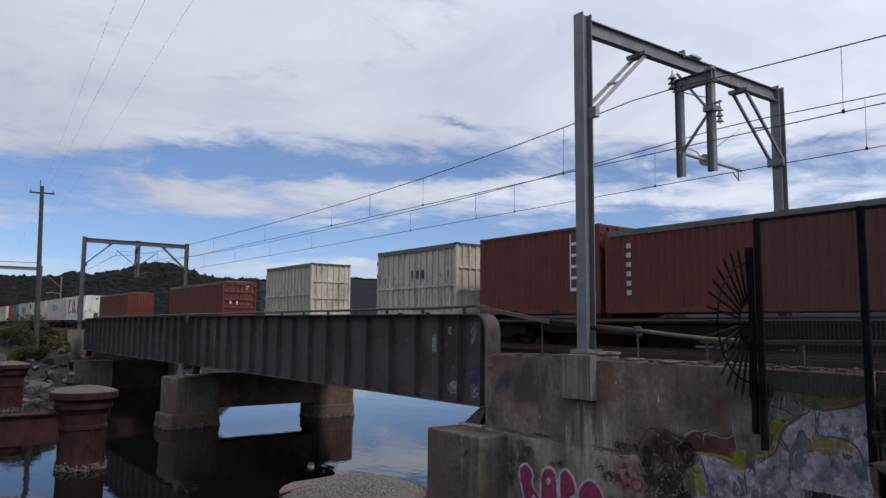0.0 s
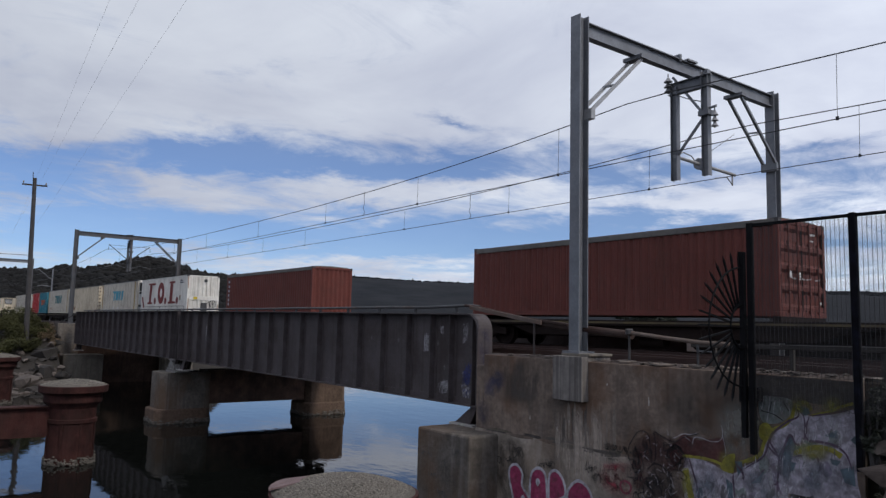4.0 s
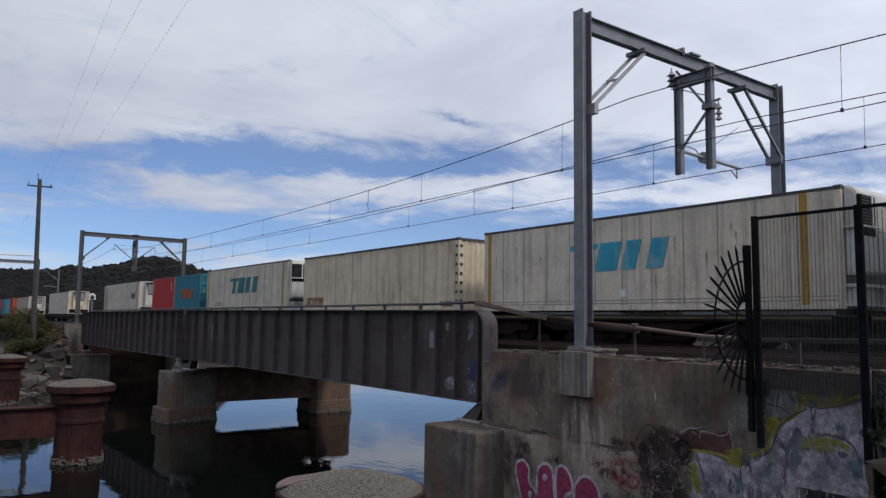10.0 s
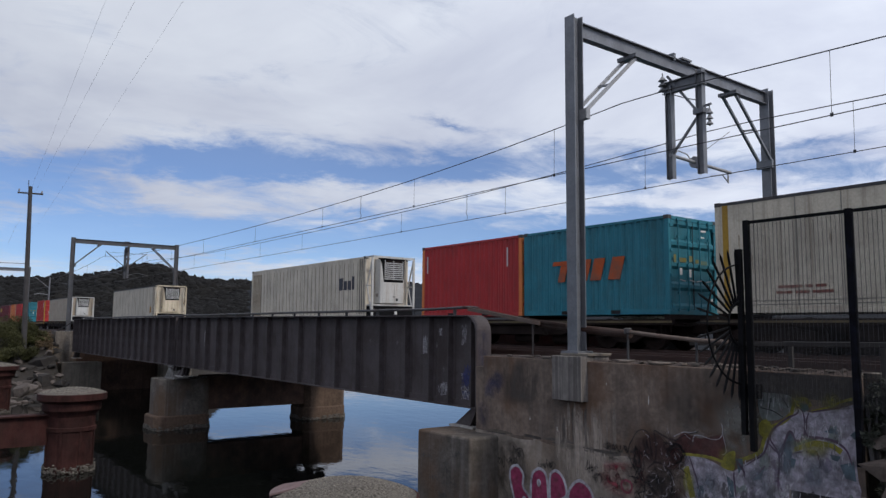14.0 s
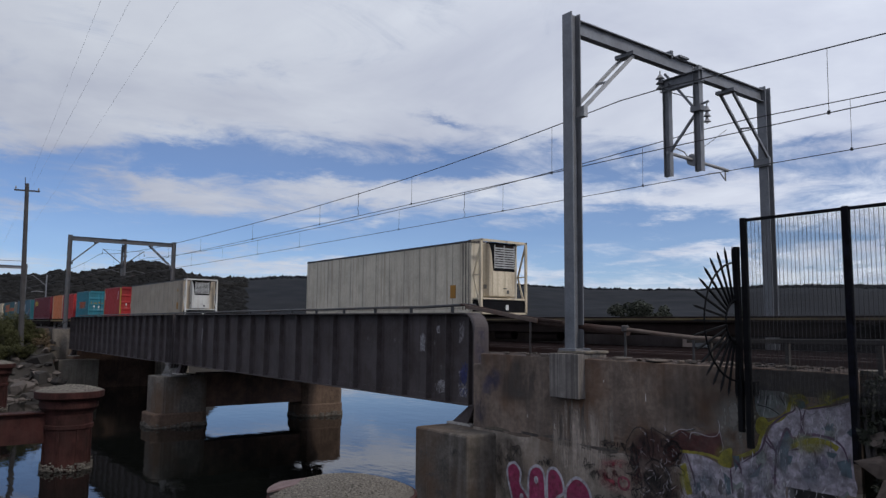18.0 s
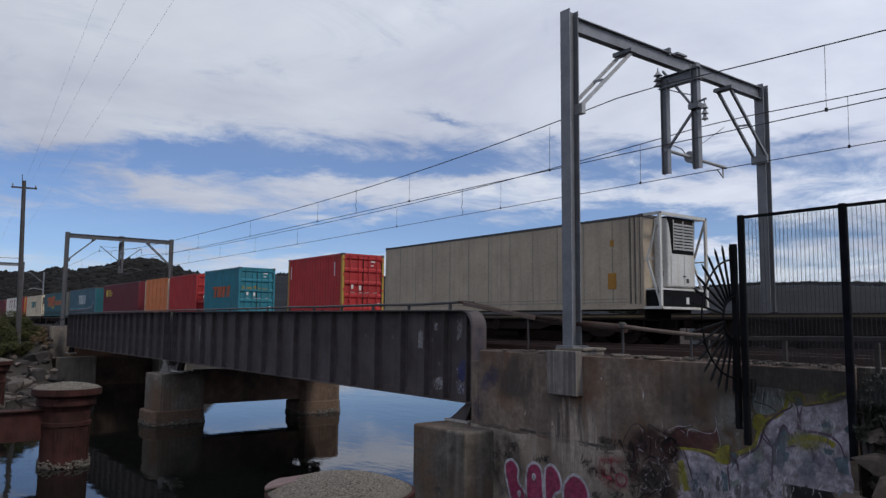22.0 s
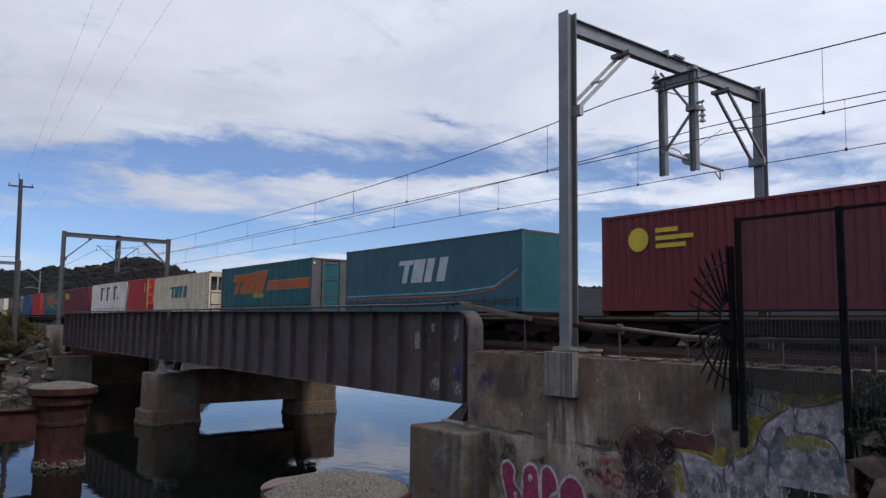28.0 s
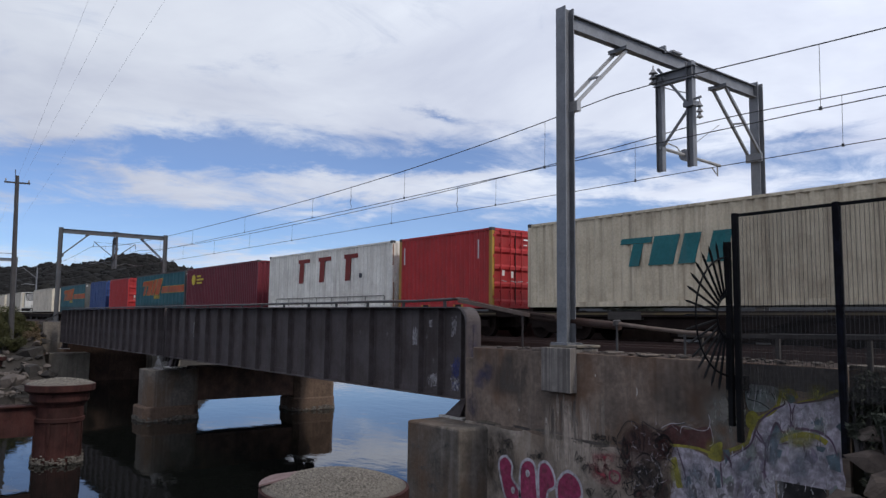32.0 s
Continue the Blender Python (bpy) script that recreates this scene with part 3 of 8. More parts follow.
# ---- bridge ----
def plate_girder(x0, x1, y, zt0, zt1, zb0, zb1, spots, mirrored=False, rounded=False):
    """A riveted plate girder along x with outside stiffeners at the given spots; zt and zb are its top and underside at x0 and x1."""
    s = -1 if not mirrored else 1
    ob = thing("plate_girder", (x0, y, 0), "dark grey riveted steel plate girder resting on concrete piers", "bridge girder", "bridge girders")
    L, W = x1 - x0, 0.27

    def zb(x):
        return zb0 + (zb1 - zb0) * x / L

    def zt(x):
        return zt0 + (zt1 - zt0) * x / L

    r = 0.50 if rounded else 0.02
    z1 = zt(L)
    outline = [(0, zb(0)), (L, zb(L)), (L, z1 - r)] + [(L - r + r * math.cos(a), z1 - r + r * math.sin(a)) for a in [i * math.pi / 16 for i in range(1, 8)]] + [(L - r, z1), (0, zt(0))]
    part("web", Geo().prism(outline, "y", -0.010, 0.010), GIRDER, ob)
    top = Geo()
    top.beam((0, 0, zt(0) - 0.018), (L - r, 0, z1 - 0.018), 2 * W, 0.036)
    top.beam((0, s * 0.019, zt(0) - 0.11), (L - r, s * 0.019, z1 - 0.11), 0.016, 0.15)
    if rounded:
        # the flange bends over the corner and runs down the end
        pts = [(L - r + r * math.sin(a), z1 - r + r * math.cos(a)) for a in [i * math.pi / 16 for i in range(9)]] + [(L, zb(L))]
        rim = [(x - 0.036 * math.sin(a), z - 0.036 * math.cos(a)) for (x, z), a in zip(pts, [i * math.pi / 16 for i in range(9)] + [math.pi / 2])]
        n = len(pts)
        for i in range(n - 1):
            top.prism([pts[i], pts[i + 1], rim[i + 1], rim[i]], "y", -W, W)
    part("top_flange", top, GIRDER, ob)
    bot = Geo()
    bot.beam((0, 0, zb(0) + 0.014), (L, 0, zb(L) + 0.014), 2 * W, 0.028)
    bot.beam((0, s * 0.02, zb(0) + 0.11), (L, s * 0.02, zb(L) + 0.11), 0.018, 0.15)
    part("bottom_flange", bot, GIRDER, ob)
    for x in [k - x0 for k in spots]:
        st = Geo()
        st.box(-0.012, 0.012, min(0, s * 0.21), max(0, s * 0.21), zb(x) + 0.029, zt(x) - 0.037)
        st.box(0.012, 0.11, min(s * 0.011, s * 0.028), max(s * 0.011, s * 0.028), zb(x) + 0.19, zt(x) - 0.19)
        part("stiffener", st, GIRDER, ob, at=(x, 0, 0))
    for x in (0.0,) if rounded else (0.0, L):
        part("end_plate", Geo().box(x - 0.016, x + 0.016, -W - 0.004, W + 0.004, zb(x), zt(x)), GIRDER, ob)
    riv = Geo()

    def rivet(x, y_, z):
        riv.add([(x + a * 0.016, y_, z + b * 0.016) for a, b in ((-1, -1), (1, -1), (1, 1), (-1, 1))] + [(x, y_ + s * 0.011, z)], [(0, 1, 4), (1, 2, 4), (2, 3, 4), (3, 0, 4)])

    for i in range(int(L / 0.20)):
        x = 0.1 + i * 0.20
        if x > L - r - 0.05:
            break
        rivet(x, s * 0.028, zt(x) - 0.10)
        rivet(x, s * 0.029, zb(x) + 0.12)
    if rounded:
        for x in [k - x0 for k in spots]:
            for i in range(13):
                rivet(x + 0.06, s * 0.028, zb(x) + 0.26 + i * (zt(x) - zb(x) - 0.52) / 12)
    tagged(part("rivets", riv, GIRDER, ob), kind="stuff")
    for x in (0.75, L - 0.36):
        b = Geo()
        for dy in (-0.16, 0.0, 0.16):
            b.prism([(-0.60, 0), (0.02, 0), (0.30, 0.47), (0.10, 0.47)], "y", dy - 0.03, dy + 0.03)
        b.prism([(-0.62, 0), (-0.50, 0), (0.14, 0.47), (0.06, 0.47)], "y", -0.2, 0.2)
        part("bearing_plate", Geo().box(-0.72, 0.30, -0.34, 0.34, -0.05, -0.002), WHITENED, ob, "pale bearing plate", at=(x, 0, zb(x) - 0.48))
        part("bearing", b, GIRDER, ob, "steel bearing shoe with gussets", at=(x, 0, zb(x) - 0.48))
    return ob


G_NEAR, G_FAR = 13.2, 21.75
NEAR_SPOTS = [-15.72, -16.75, -17.68, -18.92] + [-20.40 - 1.46 * i for i in range(15)]
FAR_SPOTS = [-41.72, -42.3] + [-43.5 - 1.46 * i for i in range(17)]
plate_girder(-40.6, -15.42, G_NEAR, 6.08, 5.965, 3.43, 3.43, NEAR_SPOTS, rounded=True)
plate_girder(-67.6, -41.0, G_NEAR, 6.05, 6.09, 3.39, 3.42, FAR_SPOTS)
plate_girder(-41.2, -14.75, G_FAR, 6.05, 5.96, 3.43, 3.43, NEAR_SPOTS[3:], mirrored=True)
plate_girder(-67.6, -41.5, G_FAR, 6.02, 6.02, 3.39, 3.42, FAR_SPOTS, mirrored=True)

# pipe rail above the near girder, held by short posts
ob = thing("girder_handrail", (-15.9, G_NEAR + 0.12, 6.00), "low dark pipe rail along the girder top", "handrail")
g = Geo().path([(-50.6, 0, 0.16), (-25.3, 0, 0.165)] + [(-25.3 + i * 2.08, 0, 0.162 + 0.008 * math.sin(i * 2.1)) for i in range(1, 12)] + [(-0.32, 0, 0.195), (0.15, -0.05, 0.165)], 0.042, 8)
part("pipe", g, STEEL_DARK, ob)
for i in range(24):
    x = -0.95 - i * 2.09
    part("rail_post", Geo().box(-0.045, 0.045, -0.03, 0.03, -0.05 + 0.11 * min(1, -x / 26), 0.14), STEEL_DARK, ob, at=(x, 0, 0))

# deck of the bridge: cross girders and timber transoms
ob = thing("bridge_deck", (-41.5, 17.4, 4.0), "steel cross girders carrying timber transoms between the girders", "bridge deck")
for i in range(16):
    part("cross_girder", Geo().isection((0, -4.1, 0.2), (0, 4.1, 0.2), 0.25, 0.7, 0.03, (0, 0, 1)), GIRDER, ob, at=(-25.6 + i * 3.4, 0, 0))
part("deck_plate", Geo().box(-26, 25.6, -4.1, 4.1, 0.56, 0.60), STEEL_DARK, ob)


def bridge_pier(x, label):
    ob = thing("bridge_pier", (x, 0, 0), label, "bridge pier", "bridge piers")
    for y, toe in ((13.65, 0.20), (22.3, 0.06)):
        col = [(-0.80, -1.38), (0.80, -1.38), (1.07, -1.08), (1.07, 1.08), (0.80, 1.38), (-0.80, 1.38), (-1.07, 1.08), (-1.07, -1.08)]
        foot = [(a * 1.06, b * 1.03 - (toe if b < 0 else 0)) for a, b in col]
        part("column", Geo().prism(col, "z", 0.75, 2.72), PIER if y < 20 else PIER_BROWN, ob, bevel=0.03, at=(0, y, 0))
        me = Geo().prism(foot, "z", -1.6, 0.78).mesh("footing")
        part("footing", me, PIER_BROWN, ob, bevel=0.10, at=(0, y, 0))
        crust = Geo()
        r = random.Random(int(y))
        kinds = [ico(1, 1, k, 0.7, 0.6) for k in range(4)]
        n = len(foot)
        for i in range(n):
            (xa, ya), (xb, yb) = foot[i], foot[(i + 1) % n]
            for _ in range(int(math.hypot(xb - xa, yb - ya) * 90)):
                k, s = r.random(), r.uniform(0.025, 0.075)
                vs, fs = kinds[r.randrange(4)]
                z = 0.22 - 0.26 * r.random() ** 0.6 + 0.06 * math.sin(i * 2 + k * 5)
                crust.add([(xa + (xb - xa) * k + v.x * s, ya + (yb - ya) * k + v.y * s, z + v.z * s) for v in vs], fs)
        tagged(part("oyster_band", crust, OYSTER, ob, "speckled crust of oyster shells at the waterline", at=(0, y, 0)), kind="stuff")
    part("crossbeam", Geo().box(-0.75, 0.75, 14.9, 21.0, 0.95, 2.80), BEAM_STAIN, ob, "rust-stained connecting beam")
    shoe = Geo()
    shoe.prism([(-0.80, 0), (0.80, 0), (0.15, 0.50), (-0.15, 0.50)], "y", -0.26, 0.26)
    for dy in (-0.36, 0.36):
        shoe.prism([(-0.82, 0), (0.82, 0), (0.18, 0.58), (-0.18, 0.58)], "y", dy - 0.03, dy + 0.03)
    for dx in (-0.17, 0.17):
        shoe.box(dx - 0.05, dx + 0.05, -0.30, 0.30, 0.50, 0.62)
    shoe.box(-0.85, 0.85, -0.42, 0.42, -0.004, 0.05)
    shoe.box(-0.24, 0.24, -0.42, 0.42, 0.622, 0.69)
    part("bearing_shoe", shoe, SHOE_GREY, ob, "pale grey steel bearing shoe with sloping sides", at=(0.55, 13.25, 2.725))
    return ob


ob = thing("pier_debris", (-41.6, 13.0, 2.73), "pale rubble and plates on the pier top", "rubble")
for k in range(9):
    vs, fs = ico(0.10 + 0.02 * (k % 4), 1, k + 40, 0.5, 0.6)
    part("rubble_piece", Geo().add(vs, fs), STREAKED, ob, at=(0.1 + 0.07 * (k % 5), 0.75 + 0.13 * (k * 5 % 9), 0.03))
bridge_pier(-42.0, "concrete bridge pier of two columns joined by a beam")

ob = thing("far_abutment", (-69.0, 0, 0), "weathered concrete abutment at the far end of the bridge", "abutment", kind="structure")
for y0, y1 in ((12.2, 15.3), (20.4, 22.9)):
    part("bearing_block", Geo().box(-0.25, 1.5, y0, y1, -1.0, 2.5), CONCRETE_PALE, ob, bevel=0.05)
part("wing_pipe", Geo().path([(1.3, 13.2, 6.0), (0.6, 13.0, 5.85), (-0.6, 12.5, 5.35), (-1.1, 12.1, 5.0)], 0.05, 8), STEEL_DARK, ob)
part("back_wall", Geo().box(-1.6, -0.26, 12.0, 23.4, -1.0, 4.6), WALL_MAROON, ob, bevel=0.05)
part("pedestal", Geo().box(-1.65, -0.22, 11.9, 13.6, 2.5, 5.05), PIER, ob, bevel=0.03)

# ---- abutment wall on the camera's side ----
ob = thing("abutment_wall", (0, 12.7, 0), "stained concrete retaining wall covered with graffiti", "wall", kind="structure")
part("upper_wall", Geo().box(-14.85, -5.95, 0, 0.9, 2.972, 4.88), WALL, ob, bevel=0.012)
part("wall_end", Geo().box(-5.948, -5.46, 0, 0.10, 2.972, 4.87), WALL, ob, bevel=0.012)
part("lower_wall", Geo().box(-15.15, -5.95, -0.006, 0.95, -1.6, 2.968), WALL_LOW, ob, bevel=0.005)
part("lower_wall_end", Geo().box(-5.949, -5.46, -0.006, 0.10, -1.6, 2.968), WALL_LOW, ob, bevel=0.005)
part("wall_step", Geo().box(-15.15, -14.86, 0.0, 0.9, 2.972, 4.60), WALL, ob, bevel=0.02)
part("back_wall", Geo().box(-15.15, -14.2, 0.92, 10.4, -1.6, 4.5), CONCRETE, ob, bevel=0.03)
part("bearing_block", Geo().box(-16.45, -14.25, -0.95, 1.3, -1.6, 2.90), PIER, ob, "square concrete bearing block", bevel=0.06)
part("pedestal", Geo().box(-12.15, -11.26, -0.22, 0.75, 3.99, 4.988), STREAKED, ob, "streaked concrete pedestal of the mast", bevel=0.012)
part("pedestal_slab", Geo().box(-12.08, -11.22, -0.02, 0.78, 4.992, 5.055), CONCRETE_PALE, ob, bevel=0.015)


# ---- track ----
def track(y):
    ob = thing("railway_track", (0, y, RAIL_TOP), "rusty steel rails on weathered sleepers and ballast", "railway track", "railway tracks", "structure")
    for s in (-0.7525, 0.7525):
        r = Geo()
        r.box(-170, 70, s - 0.035, s + 0.035, -0.045, 0.0)
        r.box(-170, 70, s - 0.009, s + 0.009, -0.14, -0.045)
        r.box(-170, 70, s - 0.07, s + 0.07, -0.158, -0.14)
        part("rail", r, RAIL, ob)
    me = Geo().box(-0.115, 0.115, -1.22, 1.22, -0.30, -0.16).mesh("sleeper")
    me.materials.append(TIMBER)
    for i in range(70):
        part("sleeper", me, TIMBER, ob, at=(-40.5 + i * 0.62, 0, 0))
    rest = Geo()
    for i in range(210):
        x = -170 + i * 0.62
        if x < -40.9:
            rest.box(x - 0.115, x + 0.115, -1.22, 1.22, -0.30, -0.16)
    for i in range(100):
        x = 3.0 + i * 0.62
        rest.box(x - 0.115, x + 0.115, -1.22, 1.22, -0.30, -0.16)
    tagged(part("sleepers_far", rest, TIMBER, ob), kind="stuff")
    return ob


track(TRACK_NEAR)
track(TRACK_FAR)


def ballast(x0, x1, y0, y1, name):
    g = Geo()
    nx, ny = int((x1 - x0) / 0.5), int((y1 - y0) / 0.35)
    for i in range(nx + 1):
        for j in range(ny + 1):
            x, y = x0 + (x1 - x0) * i / nx, y0 + (y1 - y0) * j / ny
            g.v.append((x, y, 4.72 + 0.10 * noise.noise(Vector((x * 1.7, y * 1.7, 2)))))
    for i in range(nx):
        for j in range(ny):
            a = i * (ny + 1) + j
            g.f.append((a, a + ny + 1, a + ny + 2, a + 1))
    structure(name, g, BALLAST, "brown crushed-stone ballast round the rails", "ballast", smooth=True)


ballast(-14.2, 70, 13.55, 23.4, "ballast_1")
ballast(-170, -69.3, 12.2, 23.0, "ballast_2")


# Assumed barrier, added so the view below the wagons stays dark.
structure("parapet_far", Geo().box(-15.0, 70, 23.5, 23.75, 3.9, 5.62), WALKWAY_DARK, "low dark barrier assumed beyond the tracks", "parapet", bevel=0.02)

# ---- overhead line ----
def portal(x, label, twin=False):
    steel = POST_GREY if twin else GALV
    ob = thing("catenary_portal", (x, 12.94, 5.07), label, "catenary portal", "catenary portals")
    for y, zb in ((0, 0), (8.86, -0.3)):
        part("post", Geo().isection((0, y, zb), (0, y, 8.10), 0.30, 0.32, 0.028, (0, 1, 0)), steel, ob)
        part("base_plate", Geo().box(-0.26, 0.26, y - 0.26, y + 0.26, zb - 0.02, zb + 0.03), steel, ob)
    part("beam", Geo().isection((0, 0.165, 7.80), (0, 8.70, 7.80), 0.20, 0.38, 0.024, (0, 0, 1)), steel, ob)
    for y0, s in ((0.15, 1), (8.71, -1)):
        pale = steel if twin else GALV_PALE
        for dx in (-0.20, 0.20):
            part("knee_brace", Geo().beam((dx, y0, 5.72), (dx, y0 + s * 1.95, 7.50), 0.075, 0.075), pale if s > 0 else steel, ob)
        part("brace_tie", Geo().beam((-0.2, y0 + s * 0.95, 6.63), (0.2, y0 + s * 0.95, 6.59), 0.05, 0.05), pale, ob)
        part("brace_foot", Geo().box(-0.26, 0.26, y0 - 0.02, y0 + s * 0.12, 5.54, 5.80), pale if s > 0 else steel, ob, bevel=0.01)
        part("brace_head", Geo().box(-0.30, 0.30, y0 + s * 1.95 - 0.12, y0 + s * 1.95 + 0.12, 7.50, 7.60), steel, ob)
    ym = 4.43
    part("mast_bracket", Geo().isection((-0.62, ym, 7.36), (0.70, ym, 7.36), 0.18, 0.34, 0.02, (0, 0, 1)), steel, ob)
    part("bracket_clamp", Geo().box(-0.16, 0.16, ym - 0.22, ym + 0.22, 8.0, 8.05), steel, ob)
    for dx, zt in ((-0.44, 7.40), (0.54, 7.66)):
        part("drop_mast", Geo().isection((dx, ym, 4.73), (dx, ym, zt), 0.17, 0.20, 0.016, (1, 0, 0)), steel, ob)
    part("mast_collar", Geo().box(0.38, 0.70, ym - 0.14, ym + 0.14, 6.38, 6.52), steel, ob)
    part("mast_brace", Geo().beam((-0.50, ym, 7.72), (0.46, ym, 6.45), 0.06, 0.06), steel, ob)
    part("mast_brace", Geo().beam((-0.36, ym, 5.45), (0.46, ym, 6.35), 0.06, 0.06), steel, ob)
    if twin:
        # one raked cantilever to each track
        for s in (-1, 1):
            part("cantilever", Geo().path([(0, ym + s * 0.1, 5.75), (0, ym + s * 1.75, 7.05), (0, ym + s * 1.80, 6.55)], 0.035, 8), steel, ob)
            part("registration_arm", Geo().path([(0, ym, 4.95), (0, ym + s * 1.0, 5.25), (0, ym + s * 2.0, 5.05)], 0.025, 8), steel, ob)
        part("cross_wire", Geo().tube((0, ym - 1.75, 7.0), (0, ym + 1.75, 7.0), 0.012, 6), WIRE, ob)
        return ob
    # cantilever to the far track, registration arm, and insulators
    arm = Geo().tube((-0.44, ym - 0.05, 5.42), (-0.44, ym + 3.0, 5.32), 0.048, 10)
    arm.path([(-0.44, ym + 0.1, 5.46), (-0.44, ym + 0.35, 5.60), (-0.44, ym + 0.75, 5.56), (-0.44, ym + 0.95, 5.42)], 0.018, 6)
    arm.tube((-0.44, ym + 2.85, 5.32), (-0.44, ym + 2.85, 4.98), 0.025, 8)
    arm.path([(-0.44, ym + 2.85, 5.0), (-0.44, ym + 2.55, 5.20), (-0.44, ym + 1.95, 5.08)], 0.018, 8)
    part("registration_arm", arm, GALV_PALE, ob)
    ins = Geo()
    for i in range(4):
        ins.tube((-0.44, ym + 1.10 + i * 0.075, 5.385), (-0.44, ym + 1.14 + i * 0.075, 5.385), 0.17, 16)
    part("insulator", ins, PORCELAIN, ob)
    for dx, y, z, w in ((-0.62, ym - 0.06, 7.28, 1.5), (0.80, ym, 6.02, 1.15)):
        ins = Geo()
        for i in range(3):
            ins.lathe([(0.03, z + i * 0.15), (0.085 * w, z + 0.02 + i * 0.15), (0.045 * w, z + 0.09 + i * 0.15), (0.03, z + 0.15 + i * 0.15)], 12, (dx, y))
        ins.tube((dx, y, z - 0.03), (dx, y, z + 0.55), 0.018, 8)
        part("insulator", ins, PORCELAIN, ob, "grey stacked-disc insulator")
    part("insulator_arm", Geo().beam((0.54, ym, 6.56), (0.86, ym, 6.60), 0.05, 0.05), steel, ob)
    part("stay_chain", Geo().path([(-0.40, ym + 0.1, 7.18), (0.0, ym + 0.1, 6.98), (0.46, ym + 0.1, 6.80)], 0.016, 6), steel, ob, "twisted stay rod")
    part("clamp_plate", Geo().box(-0.10, 0.10, ym - 0.52, ym - 0.44, 7.92, 8.12), steel, ob)
    part("stay_wire", Geo().tube((-0.44, ym + 3.0, 6.6), (-0.44, ym + 1.0, 5.42), 0.008, 6), WIRE, ob)
    return ob


PORTAL_X = (-11.78, -69.85)
portal(PORTAL_X[0], "grey galvanised steel portal spanning two tracks")
portal(PORTAL_X[1], "grey galvanised steel portal beyond the bridge", True)


def overhead_wires(y, peak, sag, contact, droppers, loop, label):
    """Messenger and contact wire hung between the portals, with thin droppers and one curled jumper."""
    ob = thing("overhead_wire", (0, y, 0), label, "overhead wire", "overhead wires")
    span = PORTAL_X[0] - PORTAL_X[1]
    xs = [PORTAL_X[1] - 40 + i * 1.5 for i in range(0, 101)]

    def place(x):
        u = ((x - PORTAL_X[1]) / span) % 1.0
        k = sag if x < PORTAL_X[0] else sag * 0.64
        return peak - k * (1 - abs(2 * u - 1) ** 3), 0.0

    def low(x):
        return contact - 0.05 * math.sin(math.pi * (((x - PORTAL_X[1]) / span) % 1.0))

    part("messenger_wire", Geo().path([(x, place(x)[1], place(x)[0]) for x in xs], 0.014, 6), WIRE, ob)
    part("contact_wire", Geo().path([(x, place(x)[1], low(x)) for x in xs], 0.012, 6), WIRE, ob)
    for x in droppers:
        z, dy = place(x)
        part("dropper", Geo().tube((0, 0, low(x)), (0.02, 0, z), 0.006, 5), WIRE, ob, at=(x, dy, 0))
        part("dropper_clip", Geo().box(-0.03, 0.03, -0.014, 0.014, low(x) - 0.03, low(x) + 0.05), WIRE, ob, at=(x, dy, 0))
    z, dy = place(loop)
    h = z - low(loop)
    curl = [(0.05 * math.sin(i * 0.9) * (1 if i > 9 else 0.2), 0, z + 0.06 - (h + 0.06) * i / 18) for i in range(19)]
    part("jumper", Geo().path(curl, 0.011, 6), WIRE, ob, "curled jumper between the wires", at=(loop, dy, 0))
    return ob


overhead_wires(TRACK_NEAR, 11.68, 0.83, 10.08, [-104, -97, -90, -83, -76, -65, -57.5, -50.5, -44.3, -36.5, -29.1, -22.0, -14.86, -6.93, 0.5, 8, 15.5, 23], -25.8, "dark catenary and contact wire over the near track")
overhead_wires(TRACK_FAR, 11.56, 0.56, 10.14, [-104, -97, -90, -83, -76, -65, -57.5, -51.0, -44.9, -38.9, -28.6, -21.3, -14.6, -8.17, -0.5, 7, 14.5, 22], -23.7, "dark catenary and contact wire over the far track")

for y, drift in ((5.15, 0.090), (7.52, 0.0793), (9.85, 0.0868)):
    ob = thing("power_line", (10, y, 27.6), "thin grey high-voltage wire crossing the sky", "power line", "power lines")
    part("conductor", Geo().path([(-i * 10, drift * i * 10, 0.0008 * (i - 12) ** 2 * 4) for i in range(26)], 0.007, 6), ALUMINIUM, ob)

# timber telegraph pole beside the embankment
ob = thing("telegraph_pole", (-68.0, 9.50, 2.4), "dark timber telegraph pole with one crossarm", "telegraph pole")
part("pole", Geo().tube((0, 0, -1), (0, -0.36, 14.5), 0.22, 12, 0.15), POLE_WOOD, ob)
part("crossarm", Geo().beam((0.0, -1.25, 13.9), (0.0, 0.6, 13.95), 0.12, 0.12), POLE_WOOD, ob)
for y in (-1.15, 0.5):
    part("insulator", Geo().lathe([(0.03, 14.0), (0.07, 14.04), (0.05, 14.19), (0.02, 14.24)], 10, (0.0, y)), PORCELAIN, ob)
part("pole_cap", Geo().tube((0.0, -0.48, 14.3), (0.0, -0.52, 15.0), 0.03, 8), POLE_WOOD, ob)


# signal gantry and a catenary mast farther along the line
ob = thing("signal_gantry", (-80, 11.17, 4.4), "grey steel gantry beam on one post beyond the bridge", "gantry")
part("post", Geo().isection((0, 0, -0.5), (0, 0, 6.7), 0.16, 0.16, 0.02, (1, 0, 0)), POST_GREY, ob)
part("beam", Geo().isection((0, 0.1, 6.4), (0, -9.0, 6.4), 0.2, 0.30, 0.03, (0, 0, 1)), GALV, ob)
part("tie_rod", Geo().tube((0, 0, 7.0), (0, -9.0, 6.9), 0.03, 8), GALV, ob)
ob = thing("catenary_mast", (-150, 24.3, 4.0), "slim grey catenary mast with two arms", "catenary mast")
part("post", Geo().tube((0, 0, -0.5), (0, 0, 10.2), 0.12, 10), GALV, ob)
